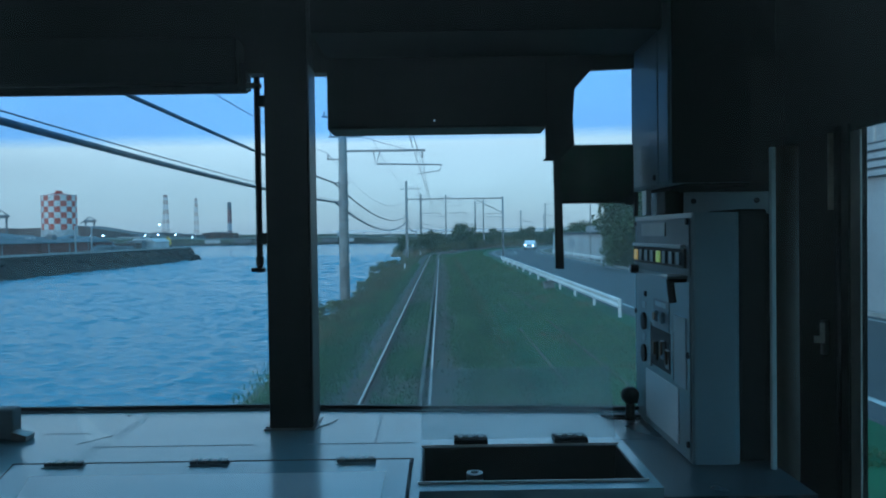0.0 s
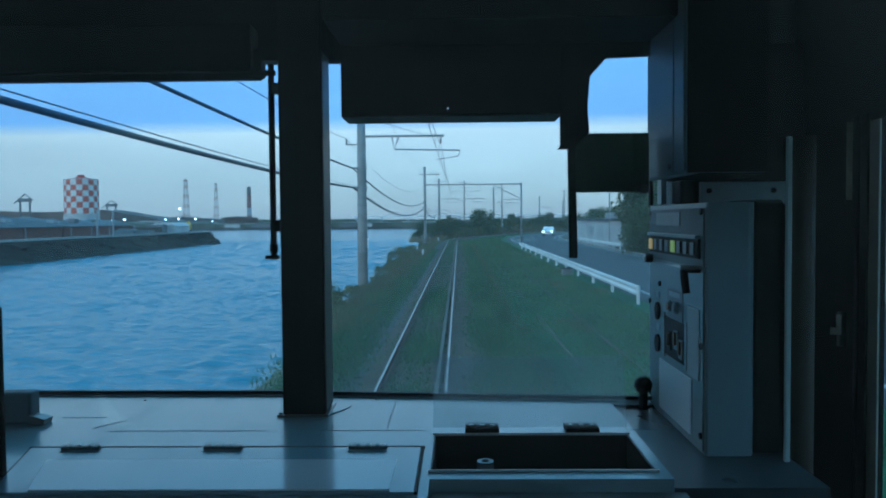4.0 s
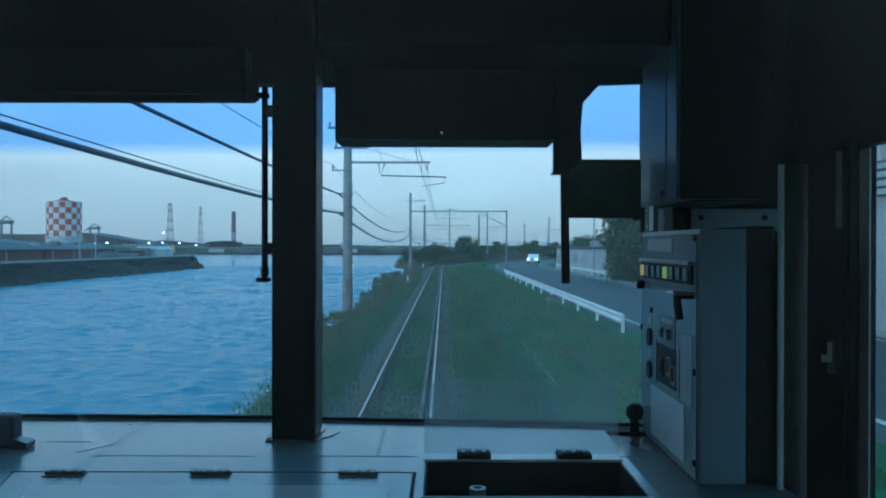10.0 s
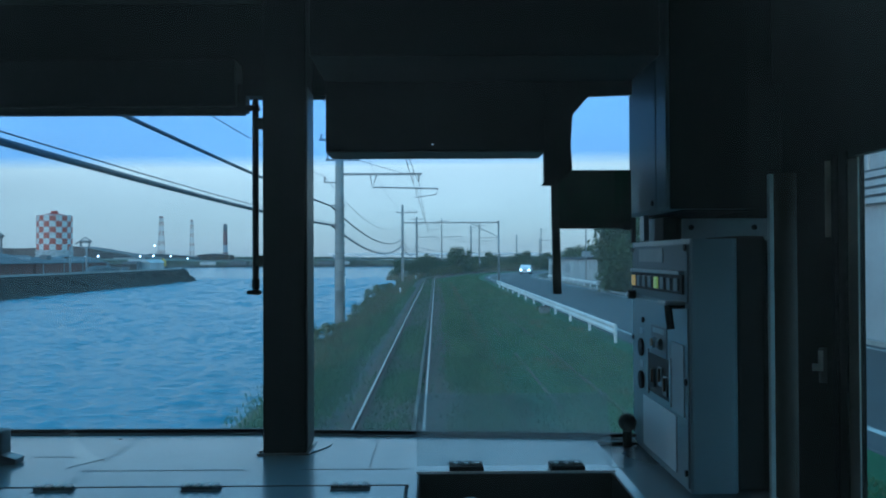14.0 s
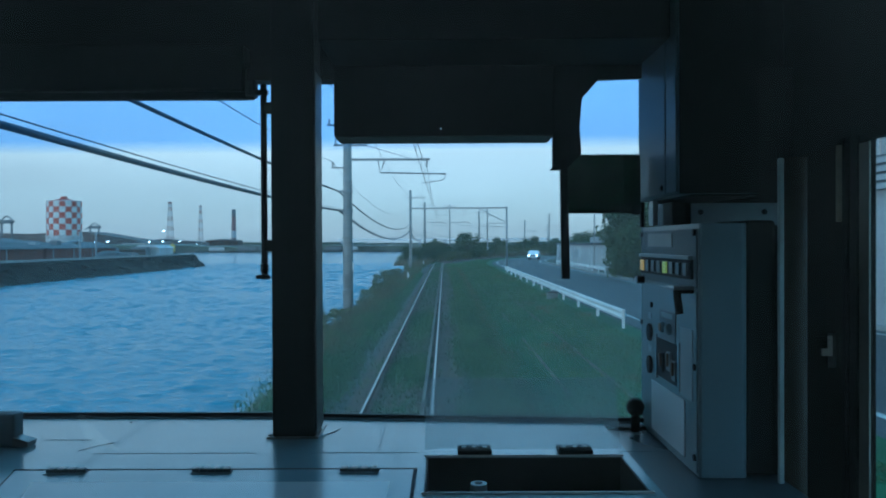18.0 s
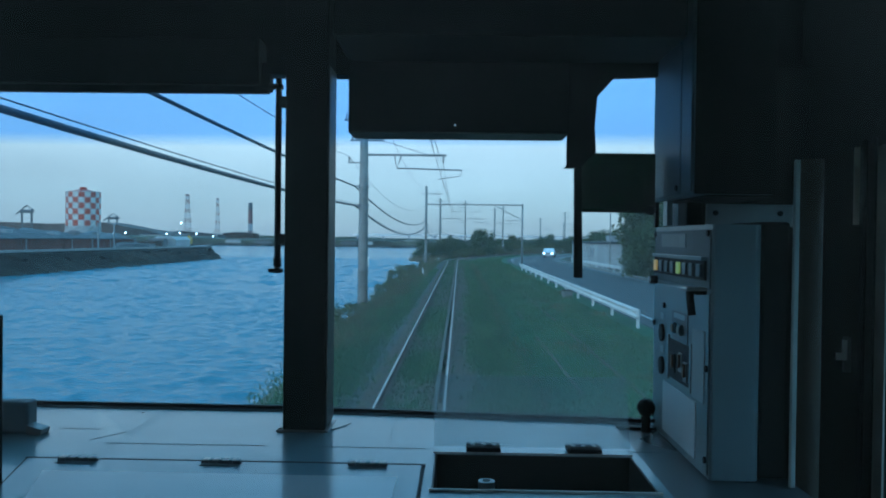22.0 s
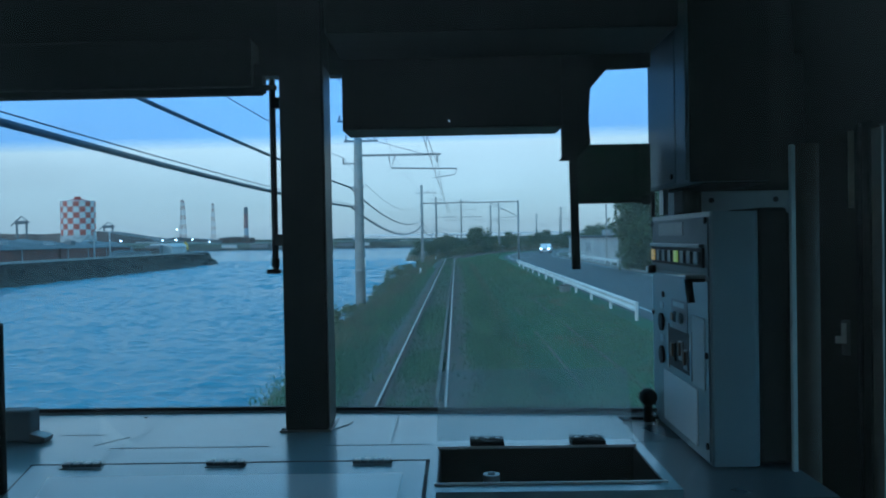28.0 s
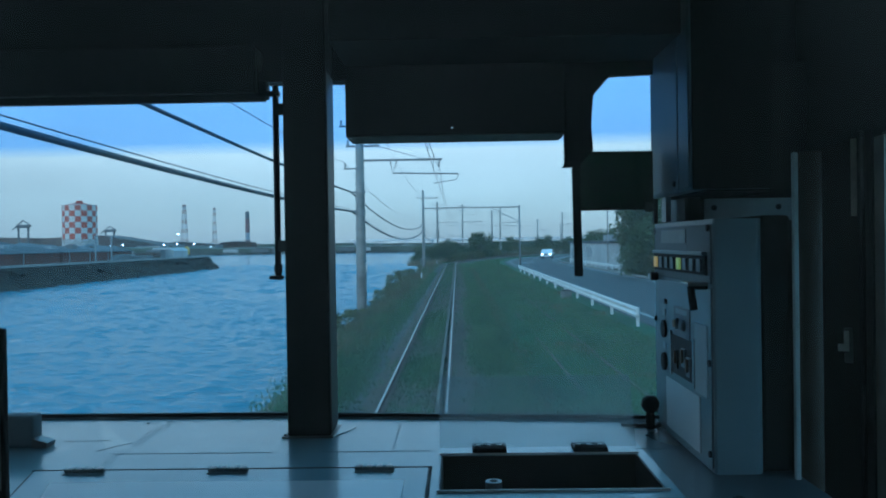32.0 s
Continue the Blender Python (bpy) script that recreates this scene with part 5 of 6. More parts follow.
def warehouse(y0, y1, eave, ridge, x=-72.0, long=46, wall=WALLPALE):
    """A gabled shed whose end faces the water, with a canopy over its doors."""
    mid, g = (y0 + y1) / 2, 0.25
    w = thing("warehouse", (x - long / 2, mid, g), "pale gabled warehouse with a slate-grey roof on the quay", "warehouse", "warehouses along the quay")
    part("wall", prism([(y0, g), (y1, g), (y1, eave), (mid, ridge), (y0, eave)], -long, "x", x), wall, w)
    for a, b in (((y0 - 0.7, eave - 0.35), (mid, ridge + 0.12)), ((mid, ridge + 0.12), (y1 + 0.7, eave - 0.35))):
        part("roof", prism([a, b, (b[0], b[1] + 0.3), (a[0], a[1] + 0.3)], -long - 1.2, "x", x + 0.6), ROOFGREY, w)
    part("canopy", prism([(x, eave - 0.9), (x + 3.2, eave - 1.35), (x + 3.2, eave - 1.2), (x, eave - 0.65)], (y1 - y0) * 0.62, "y", y0 + (y1 - y0) * 0.2), ROOFGREY, w, "grey door canopy")
    for k in range(2):
        yd = y0 + (y1 - y0) * (0.28 + 0.27 * k)
        part("door", box(x, x + 0.12, yd, yd + (y1 - y0) * 0.18, g, g + 2.9), WALLGREY, w, "grey sliding door")
    part("louvre", box(x, x + 0.1, mid - 1.0, mid + 1.0, ridge - 2.3, ridge - 1.2), WALLGREY, w)
    for k in range(4):
        part("side_window", box(x - 8 - 9 * k, x - 4 - 9 * k, y0 - 0.08, y0, g + 2.1, g + 3.2), DARKGLASS, w)
    part("roof_vent", tube([(x - 12, mid, ridge), (x - 12, mid, ridge + 1.1)], 0.4, 10), ROOFGREY, w)


for y0, y1, e, r in ((-2, 20, 5.3, 8.6), (21, 43, 5.1, 8.3), (43, 58, 5.0, 7.6)):
    warehouse(y0, y1, e, r)
for y0, y1, top, deep in ((58, 87, 3.3, 20), (88, 121, 4.1, 24), (122, 148, 3.0, 15)):
    shed = thing("low_shed", (-72, (y0 + y1) / 2, 0.25), "long low rust-red shed with a grey roof on the quay", "shed", "sheds on the quay")
    part("wall", box(-62 - deep, -62, y0, y1, 0.25, 1.9), BRICKRED, shed)
    part("roof", prism([(-62.6 - deep, 1.9), (-61.7, 1.9), (-61.7, 2.02), (-62 - deep * 0.45, top), (-62.6 - deep, 2.1)], y1 - y0, "y", y0), ROOFGREY, shed)
    for k in range(int((y1 - y0) / 7)):
        part("wall_post", box(-62, -61.9, y0 + 2 + 6.9 * k, y0 + 2.12 + 6.9 * k, 0.25, 1.9), WALLGREY, shed)
        part("roof_vent", box(-66.5, -65.3, y0 + 3 + 6.9 * k, y0 + 4.6 + 6.9 * k, 2.3, 3.0 + 0.3 * (k % 2), 0.05), (WALLGREY, FARGREY, RUST)[k % 3], shed)
for k in range(2):
    x = -60.5
    vp = thing("vent_pipe", (x, 130 + 6 * k, 0.25), "thin grey pipe standing on the quay", "pipe", "pipes on the quay")
    part("stem", tube([(x, 130 + 6 * k, 0.25), (x, 130 + 6 * k, 4.4)], 0.16, 8), WALLGREY, vp)
    part("cap", tube([(x, 130 + 6 * k, 4.4), (x, 130 + 6 * k, 4.7)], 0.26, 8), WALLGREY, vp)
for k in range(6):
    solo("stacked_crates", box(-61.5 - (k % 2) * 3, -58.5, 146.5 + 3.6 * k, 149.7 + 3.6 * k, 0.25, 1.1 + 0.5 * ((k * 7) % 3), 0.05), RUST if k % 2 else FARGREY, "stacked crates and scrap on the quay", "crates", "stacks on the quay")
rub = bmesh.new()
bmesh.ops.create_icosphere(rub, subdivisions=3, radius=1.0)
for v in rub.verts:
    v.co += v.normal * 0.25 * noise.noise(v.co * 2.3)
    v.co = Vector((-66 + v.co.x * 4.5, 139 + v.co.y * 12 + 4, 0.2 + max(v.co.z, -0.1) * 2.9))
heap_one = solo("scrap_heap", rub, FARGREY, "grey heap of scrap on the quay", "heap", "heaps on the quay")
for dx, dy, k in ((-9, -6, 0.9), (-3, 8, 0.55), (-14, 4, 1.1), (-30, -20, 1.5)):
    copy_thing(heap_one, Matrix.Translation((-66 + dx, 143 + dy, 0.0)) @ Matrix.Scale(k, 4))
house = thing("quay_house", (-58.5, 160, 0.25), "small pale hut at the quay's end", "hut")
part("wall", box(-61.5, -56.8, 156, 164, 0.25, 1.75), WALLPALE, house)
part("roof", prism([(-61.8, 1.75), (-56.5, 1.75), (-57.6, 2.45), (-60.8, 2.5)], 8.6, "y", 155.7, 0.1), WALLPALE, house)
part("door", box(-58.6, -57.6, 155.9, 156, 0.3, 1.6), WALLGREY, house)
crane = thing("yellow_digger", (-60, 171, 0.25), "small yellow digger at the quay's end", "digger")
part("body", box(-61.2, -58.6, 168, 170.5, 0.9, 2.4, 0.1), YELLOW, crane)
part("track_base", box(-61.4, -58.4, 167.8, 170.7, 0.25, 0.9, 0.08), SEAM, crane)
part("boom", tube([(-59.2, 168, 1.9), (-58.0, 167, 2.7), (-57.2, 166.4, 1.3)], 0.14, 6), YELLOW, crane)

# ---- checkered tank and far works ----
TX, TY, TR = -411.0, 847.0, 17.7
tank = thing("gas_tank", (TX, TY, 0), "huge round tank painted in red and white checks", "tank")
bm = bmesh.new()
uv = bm.loops.layers.uv.new("UVMap")
N, LEVELS = 36, 6
ringv = [[bm.verts.new((TX + TR * math.cos(2 * math.pi * k / N), TY + TR * math.sin(2 * math.pi * k / N), 12.4 + 37.0 * j / LEVELS)) for k in range(N)] for j in range(LEVELS + 1)]
for j in range(LEVELS):
    for k in range(N):
        f = bm.faces.new((ringv[j][k], ringv[j][(k + 1) % N], ringv[j + 1][(k + 1) % N], ringv[j + 1][k]))
        for lp, (u, v) in zip(f.loops, ((k / 2, j), ((k + 1) / 2, j), ((k + 1) / 2, j + 1), (k / 2, j + 1))):
            lp[uv].uv = (u + 0.001, v + 0.001)
part("shell", bm, checker_mat(1, 1), tank)
bm = tube([(TX, TY, 49.4), (TX, TY, 50.6), (TX, TY, 52.0)], TR, 40, r2=4.0)
part("roof", bm, REDPAINT, tank, "low red cone roof")
part("vent", tube([(TX, TY, 50), (TX, TY, 54.5)], 3.6, 16), REDPAINT, tank)
part("ring_walk", tube([(TX, TY, 48.9), (TX, TY, 49.6)], TR + 0.4, 40), WHITE, tank)
for k in range(10):
    a = 2 * math.pi * k / 10
    part("leg", box(TX + 14 * math.cos(a) - 0.8, TX + 14 * math.cos(a) + 0.8, TY + 14 * math.sin(a) - 0.8, TY + 14 * math.sin(a) + 0.8, 0, 11), CONCRETE, tank)
part("plinth", tube([(TX, TY, 0), (TX, TY, 12.3)], 18.2, 32), WALLPALE, tank)

isle = tagged(part("far_works_ground", box(-1900, -90, 587, 1250, -6, 0.6), OLDCON), "low reclaimed land with works across the water", "ground", kind="structure")
heap = prism([(-640, 0.6), (-326, 0.6), (-333, 4.2), (-352, 7.4), (-378, 11.0), (-399, 15.0), (-416, 17.5), (-478, 15.0), (-530, 16.5), (-600, 14)], 60, "y", 900)
solo("ore_heap", heap, HEAP, "long red-brown ore heap on the far works", "heap")
rng = random.Random(4)
for k in range(30):
    x, y = -240 - 40 * k + rng.uniform(-15, 15), 720 + rng.uniform(0, 300)
    if abs(x * 847 / y - TX) < 40 and y < TY + 50:
        y = TY + 120
    b = thing("works_building", (x, y, 0.6), "low grey works building on the far shore", "building", "works across the water")
    wd, hh = rng.uniform(18, 46), rng.uniform(3.5, 8)
    part("wall", box(x - wd / 2, x + wd / 2, y, y + 26, 0.6, hh), (FARGREY, RUST, WALLPALE)[k % 3], b)
    part("roof", prism([(x - wd / 2 - 1, hh), (x + wd / 2 + 1, hh), (x, hh + rng.uniform(1.5, 4))], 28, "y", y - 1), ROOFGREY, b)
    for j in range(3):
        part("window", box(x - wd / 2 + wd * (0.12 + 0.3 * j), x - wd / 2 + wd * (0.3 + 0.3 * j), y - 0.15, y, hh * 0.45, hh * 0.7), DARKGLASS, b)
for x, z in ((-266, 4.4), (-257, 4.6), (-225, 4.4), (-214, 12.5), (-215, 4.8), (-202, 4.6), (-189, 2.6), (-300, 5.0), (-335, 4.6)):
    fl = thing("works_light", (x, 598, 0.6), "lit lamp on the far works", "lamp", "lamps across the water")
    part("pole", tube([(x, 598, 0.6), (x, 598, z)], 0.15, 5), GALV, fl)
    part("lens", box(x - 0.45, x + 0.45, 597, 598, z - 0.45, z + 0.45), LAMP_WHITE, fl)
for x, y, h in ((-470, 840, 34), (-438, 980, 30), (-520, 850, 26)):
    pl = thing("loading_crane", (x, y, 0.6), "dark steel loading crane on the far works", "crane", "cranes across the water")
    part("leg", box(x - 6, x - 4.6, y, y + 2, 0.6, h * 0.8), FARGREY, pl)
    part("leg", box(x + 4.6, x + 6, y, y + 2, 0.6, h * 0.8), FARGREY, pl)
    part("cross_beam", box(x - 7, x + 7, y, y + 2, h * 0.75, h * 0.86), FARGREY, pl)
    part("jib", tube([(x - 12, y + 1, h * 0.7), (x, y + 1, h), (x + 9, y + 1, h * 0.8)], 0.8, 5), FARGREY, pl)


def lattice(x, y, h, w, label):
    """A lattice tower in red and white bays."""
    t = thing("lattice_tower", (x, y, 0), label, "tower", "towers on the horizon")
    n = 9
    for k in range(n):
        z0, z1 = h * k / n, h * (k + 1) / n
        a, b = w * (1 - 0.62 * k / n), w * (1 - 0.62 * (k + 1) / n)
        bm = bmesh.new()
        for sx, sy in ((-1, -1), (1, -1), (1, 1), (-1, 1)):
            tube([(x + sx * a, y + sy * a, z0), (x + sx * b, y + sy * b, z1)], w * 0.065, 5, bm)
            tube([(x + sx * a, y + sy * a, z0), (x + (-sx if sx == sy else sx) * b, y + (sy if sx == sy else -sy) * b, z1)], w * 0.04, 4, bm)
            tube([(x + (-sx if sx == sy else sx) * a, y + (sy if sx == sy else -sy) * a, z0), (x + sx * b, y + sy * b, z1)], w * 0.04, 4, bm)
        part("bay", bm, FARRED if k % 2 else FARWHITE, t)
    part("top_gallery", box(x - w * 0.6, x + w * 0.6, y - w * 0.6, y + w * 0.6, h * 0.97, h, 0.2), FARRED, t)
    part("mast_tip", tube([(x, y, h), (x, y, h * 1.08)], w * 0.06, 5), WHITE, t)


lattice(-674, 1927, 106, 7.5, "tall red and white lattice tower")
lattice(-600, 1930, 97, 5.2, "slim red and white lattice tower")
chim = thing("chimney", (-517, 1925, 0), "dark red banded chimney", "chimney")
for k in range(5):
    part("band", tube([(-517, 1925, 17.4 * k), (-517, 1925, 17.4 * k + 17.4)], 6.3 - 0.3 * k, 18, r2=6.0 - 0.3 * k), FARWHITE if k == 1 else FARGREY if k == 4 else FARRED, chim)

bm = bmesh.new()
pts = []
for k in range(90):
    x = -3600 + 90 * k
    pts.append((x, 1.0 + 13 * abs(noise.noise(Vector((x * 0.004, 3, 0)))) + 5 * abs(noise.noise(Vector((x * 0.03, 7, 0))))))
prism([(-3600, -6)] + [(4400, -6)] + pts[::-1], 900, "y", 2500, bm=bm)
tagged(part("far_shore", bm, FARLAND), "low wooded far shore", "shore", kind="structure")
bank_top = [(-400 + 9 * k, 0.9 + 2.6 * abs(noise.noise(Vector((k * 0.21, 1, 4)))) + 2.2 * abs(noise.noise(Vector((k * 0.9, 5, 2))))) for k in range(90)]
bm = prism([(-400, -6), (401, -6)] + bank_top[::-1], 70, "y", 452)
tagged(part("far_bank", bm, FARLAND), "low wooded bank across the open water", "shore", kind="structure")
tagged(part("far_bank_wall", box(-402, 403, 449, 452, -6, -1.2), OLDCON), "dark stone foot of the far bank", "quay", kind="structure")
rng = random.Random(14)
for k in range(7):
    x, wd = -128 + 13 * k + rng.uniform(-4, 4), rng.uniform(5, 10)
    fb = thing("shore_building", (x, 447, 0), "low pale shed on the far bank", "shed", "sheds on the far bank")
    part("wall", box(x - wd / 2, x + wd / 2, 450.5, 458, -1.25, 0.75), WALLPALE if k % 3 == 0 else FARGREY, fb)
    part("roof", box(x - wd / 2 - 0.3, x + wd / 2 + 0.3, 450.2, 458.3, 0.75, 0.9), FARGREY, fb)
via = thing("far_viaduct", (200, 2350, 0), "long pale road viaduct on the horizon", "viaduct")
part("deck", box(-320, 1300, 2345, 2358, 11, 15), WHITE, via)
for k in range(21):
    part("pier", box(-310 + 78 * k, -305 + 78 * k, 2348, 2355, 0, 11), FARWHITE, via)
bt = thing("cable_stayed_bridge", (1500, 1250, 0), "pale cable-stayed bridge beyond the bend", "bridge")
part("tower", prism([(1488, 0), (1496, 0), (1502, 130), (1498, 130)], 6, "y", 1250), WALLPALE, bt)
part("tower", prism([(1512, 0), (1504, 0), (1498, 130), (1502, 130)], 6, "y", 1250), WALLPALE, bt)
part("deck", box(1000, 2000, 1247, 1262, 38, 42), WALLPALE, bt)
for k in range(8):
    for sgn in (-1, 1):
        part("stay", tube([(1500, 1254, 120 - 5 * k), (1500 + sgn * (60 + 55 * (7 - k)), 1254, 42)], 0.5, 5), WALLPALE, bt)

# ---- buildings along the road ----
hall = thing("factory_hall", (31, 27, LAND), "tall grey factory hall with a shallow gable", "factory")
part("wall", prism([(17.5, LAND), (38, LAND), (38, 12.6), (27.6, 14.6), (17.5, 12.6)], 34, "x", 16.4), WALLGREY, hall)
part("roof", prism([(16.9, 12.7), (27.6, 14.75), (27.6, 15.05), (16.9, 13.0)], 35, "x", 15.9), ROOFGREY, hall)
part("roof", prism([(27.6, 14.75), (38.6, 12.7), (38.6, 13.0), (27.6, 15.05)], 35, "x", 15.9), ROOFGREY, hall)
for k in range(4):
    part("window", box(16.3, 16.42, 19 + 4.6 * k, 22 + 4.6 * k, 8.2, 10.2), DARKGLASS, hall)
part("downpipe", tube([(16.25, 30.5, 5), (16.25, 30.5, 13)], 0.12, 8), WHITE, hall)
for k in range(14):
    part("wall_rib", box(16.34, 16.42, 17.8 + 1.45 * k, 17.9 + 1.45 * k, 5, 12.4), WALLPALE, hall)
low = thing("roadside_shed", (15.2, 16, LAND), "long white roadside shed with a ribbed roof edge", "shed")
part("wall", box(14.2, 16.35, -5, 37, LAND, 4.3), WALLGREY, low)
for k in range(4):
    part("roof_rib", box(14.0, 16.4, -5.2, 37.2, 4.3 + 0.28 * k, 4.48 + 0.28 * k), WALLGREY, low)
part("roof_edge", box(14.05, 16.35, -5.1, 37.1, 4.305, 5.4), ROOFGREY, low)
for y0, y1 in ((4.6, 12.0), (20, 22)):
    dr = part("shutter", box(14.12, 14.2, y0, y1, LAND, 3.3), WALLGREY, low, "grey roller shutter")
    for k in range(10):
        part("slat", box(14.09, 14.12, y0 + 0.05, y1 - 0.05, LAND + 0.1 + 0.34 * k, LAND + 0.38 + 0.34 * k), WALLGREY, dr)
part("drain_pipe", tube([(14.1, 14.6, LAND), (14.1, 14.6, 4.3)], 0.06, 8), WHITE, low)
solo("orange_crate", box(13.6, 14.15, 11.4, 12.6, LAND, LAND + 0.85, 0.04), ORANGE, "orange plastic crate beside the shed", "crate")

office = thing("office_building", (28, -45, LAND), "pale three-storey office building beside the road", "building")
part("wall", box(19, 38, -67, -25, LAND, 11.5), WALLPALE, office)
part("roof", box(18.6, 38.4, -67.4, -24.6, 11.5, 12.0), ROOFGREY, office)
for k in range(9):
    for j in range(3):
        wn_ = part("window", box(18.9, 19.0, -65 + 4.4 * k, -62 + 4.4 * k, 1.2 + 3.6 * j, 3.0 + 3.6 * j), DARKGLASS, office)
        part("sill", box(18.8, 18.98, -65.1 + 4.4 * k, -61.9 + 4.4 * k, 1.08 + 3.6 * j, 1.2 + 3.6 * j), CONCRETE, wn_)
far_shed = thing("roadside_building", (17, 87, LAND), "low white building with a flat roof beside the road", "building")
part("wall", box(14.4, 21, 76, 100, LAND, 2.35), WALLPALE, far_shed)
part("roof", box(14.2, 21.2, 75.8, 100.2, 2.35, 2.6, 0.03), ROOFGREY, far_shed)
part("hatch_panel", box(14.34, 14.4, 84, 86.4, 0.9, 1.8), WALLGREY, far_shed, "grey wall panel")
part("door", box(14.33, 14.4, 97, 98.2, LAND, 1.7), WALLGREY, far_shed)
part("roof_unit", box(16, 17.4, 84, 86, 2.6, 3.2, 0.04), WALLGREY, far_shed)
lp = thing("street_lamp", (14.0, 73, ROAD), "tall grey street lamp beside the road", "street lamp")
part("pole", tube([(14.0, 73, ROAD), (14.0, 73, 7.6)], 0.08, 10, r2=0.05), GALV, lp)
part("arm", tube([(14.0, 73, 7.6), (12.6, 73, 7.9)], 0.04, 8), GALV, lp)
part("head", box(12.0, 12.7, 72.85, 73.15, 7.82, 7.95, 0.03), GALV, lp)

# ---- trees and bushes ----
oak = tree("tree", 4.9, (3.1, 3.1, 2.6), 5200, 0.20, LEAF_DARK, "dark green roadside tree with a dense crown", 11, 0.16)
oak.matrix_basis = Matrix.Translation((4.0, 141, LAND - 0.4))
for x, y, k in ((17.5, 92, 0.72), (20, 106, 0.85), (18.8, 112, 0.8), (22, 118, 0.85), (29, 128, 0.8), (13.5, 186, 0.8), (18, 182, 0.7), (21.5, 190, 0.85), (25, 184, 0.7), (30, 205, 0.8), (38, 200, 0.9), (9.5, 176, 0.62)):
    copy_thing(oak, Matrix.Translation((x, y, LAND)) @ pose(0, 0, 0, 0, 0, y * 37) @ Matrix.Scale(k, 4))
pine = tree("tree", 5.6, (2.5, 2.5, 2.9), 4200, 0.21, LEAF_OLIVE, "olive-green shore tree with a ragged crown", 23, 0.15)
pine.matrix_basis = Matrix.Translation((-1.2, 131, LAND - 0.8)) @ Matrix.Scale(0.62, 4)
rng = random.Random(9)
for k in range(30):
    s = 112 + 4.3 * k + rng.uniform(-2, 2)
    o = -5.4 - rng.random() * max(0.5, bank_width(s) - 2.5)
    src = pine if k % 2 else oak
    copy_thing(src, Matrix.Translation(along(s, o, LAND - 0.4)) @ pose(0, 0, 0, 0, 0, rng.uniform(0, 360)) @ Matrix.Scale(rng.uniform(0.36, 0.62), 4))
bush = tree("bush", 3.4, (1.55, 2.3, 1.9), 11500, 0.085, LEAF_DARK, "tall dark green bush beside the road", 31, 0.07)
bush.matrix_basis = Matrix.Translation((16.1, 60, LAND)) @ Matrix.Scale(1.42, 4)
for x, y, k in ((16.6, 61.5, 1.4), (15.7, 58.2, 1.1), (16.9, 56, 1.35), (17.6, 63, 1.5), (16.9, 65, 1.3), (-2.6, 122, 0.6), (-1.9, 128, 0.7), (-1.5, 134, 0.75)):
    copy_thing(bush, Matrix.Translation((x, y, LAND - 0.3)) @ pose(0, 0, 0, 0, 0, y * 33) @ Matrix.Scale(k, 4))
for x, y, k in ((-5.0, -12, 1.0), (-5.4, -16, 1.15), (-5.2, -21, 0.9), (-4.9, -86, 0.55), (-5.0, -40, 0.8), (-5.1, -46, 0.9)):
    copy_thing(bush, Matrix.Translation((x, y, LAND - 0.7)) @ pose(0, 0, 0, 0, 0, y * 29) @ Matrix.Scale(k, 4))
low_bush = tree("bush", 1.7, (1.15, 1.5, 0.95), 3600, 0.075, LEAF_OLIVE, "low olive bush on the bank edge", 37, 0.04)
low_bush.matrix_basis = Matrix.Translation((-4.75, 29.5, LAND - 0.75)) @ Matrix.Scale(0.82, 4)
for x, y, k in ((-4.0, 33, 0.5), (-3.75, 37, 0.5), (-4.1, 43, 0.6), (-4.0, 48, 0.62), (-4.2, 52, 0.55), (-4.5, 57, 0.8), (-4.4, 64, 0.6), (-4.6, 68, 0.85), (-4.5, 77, 0.6), (-4.2, 92, 0.6), (-3.6, 22, 0.35), (-3.7, 26, 0.4), (-4.3, 101, 0.6), (-4.3, 108, 0.7), (-3.9, 116, 0.9), (0.0, 121, 1.2), (0.8, 127, 1.4), (2.2, 131, 1.5), (-0.5, 133, 1.6), (3.4, 137, 1.5), (6, 165, 1.7), (8.2, 168, 1.6), (10.5, 167, 1.9), (12.6, 170, 1.7), (15, 172, 1.8), (17.2, 178, 1.7), (20, 181, 1.9), (23, 184, 1.8), (27, 188, 1.9), (31, 192, 1.8), (5.5, 150, 1.6), (7.4, 152, 1.4)):
    copy_thing(low_bush, Matrix.Translation((x, y, LAND - 0.3)) @ pose(0, 0, 0, 0, 0, y * 51) @ Matrix.Scale(k, 4))

# ---- small things by the line ----
p = along(38, 5.25, -0.15)
jb = thing("junction_box", p, "small dark cable box beside the guard rail", "box")
part("case", box(p.x - 0.24, p.x + 0.24, p.y - 0.18, p.y + 0.18, -0.25, 0.20, 0.02), DARKSTEEL, jb)
part("lid", box(p.x - 0.27, p.x + 0.27, p.y - 0.21, p.y + 0.21, 0.20, 0.24, 0.01), BLACK, jb)
for s, o in ((-19, -2.85), (63, -2.9), (104, -2.9), (185, -3.2)):
    p = along(s, o, LAND)
    mk = thing("marker_post", p, "short white marker post beside the track", "post", "marker posts")
    part("shaft", box(p.x - 0.06, p.x + 0.06, p.y - 0.05, p.y + 0.05, LAND - 0.1, LAND + 0.62, 0.01), WHITE, mk)
    part("cap", box(p.x - 0.07, p.x + 0.07, p.y - 0.06, p.y + 0.06, LAND + 0.62, LAND + 0.66, 0.01), CONCRETE, mk)


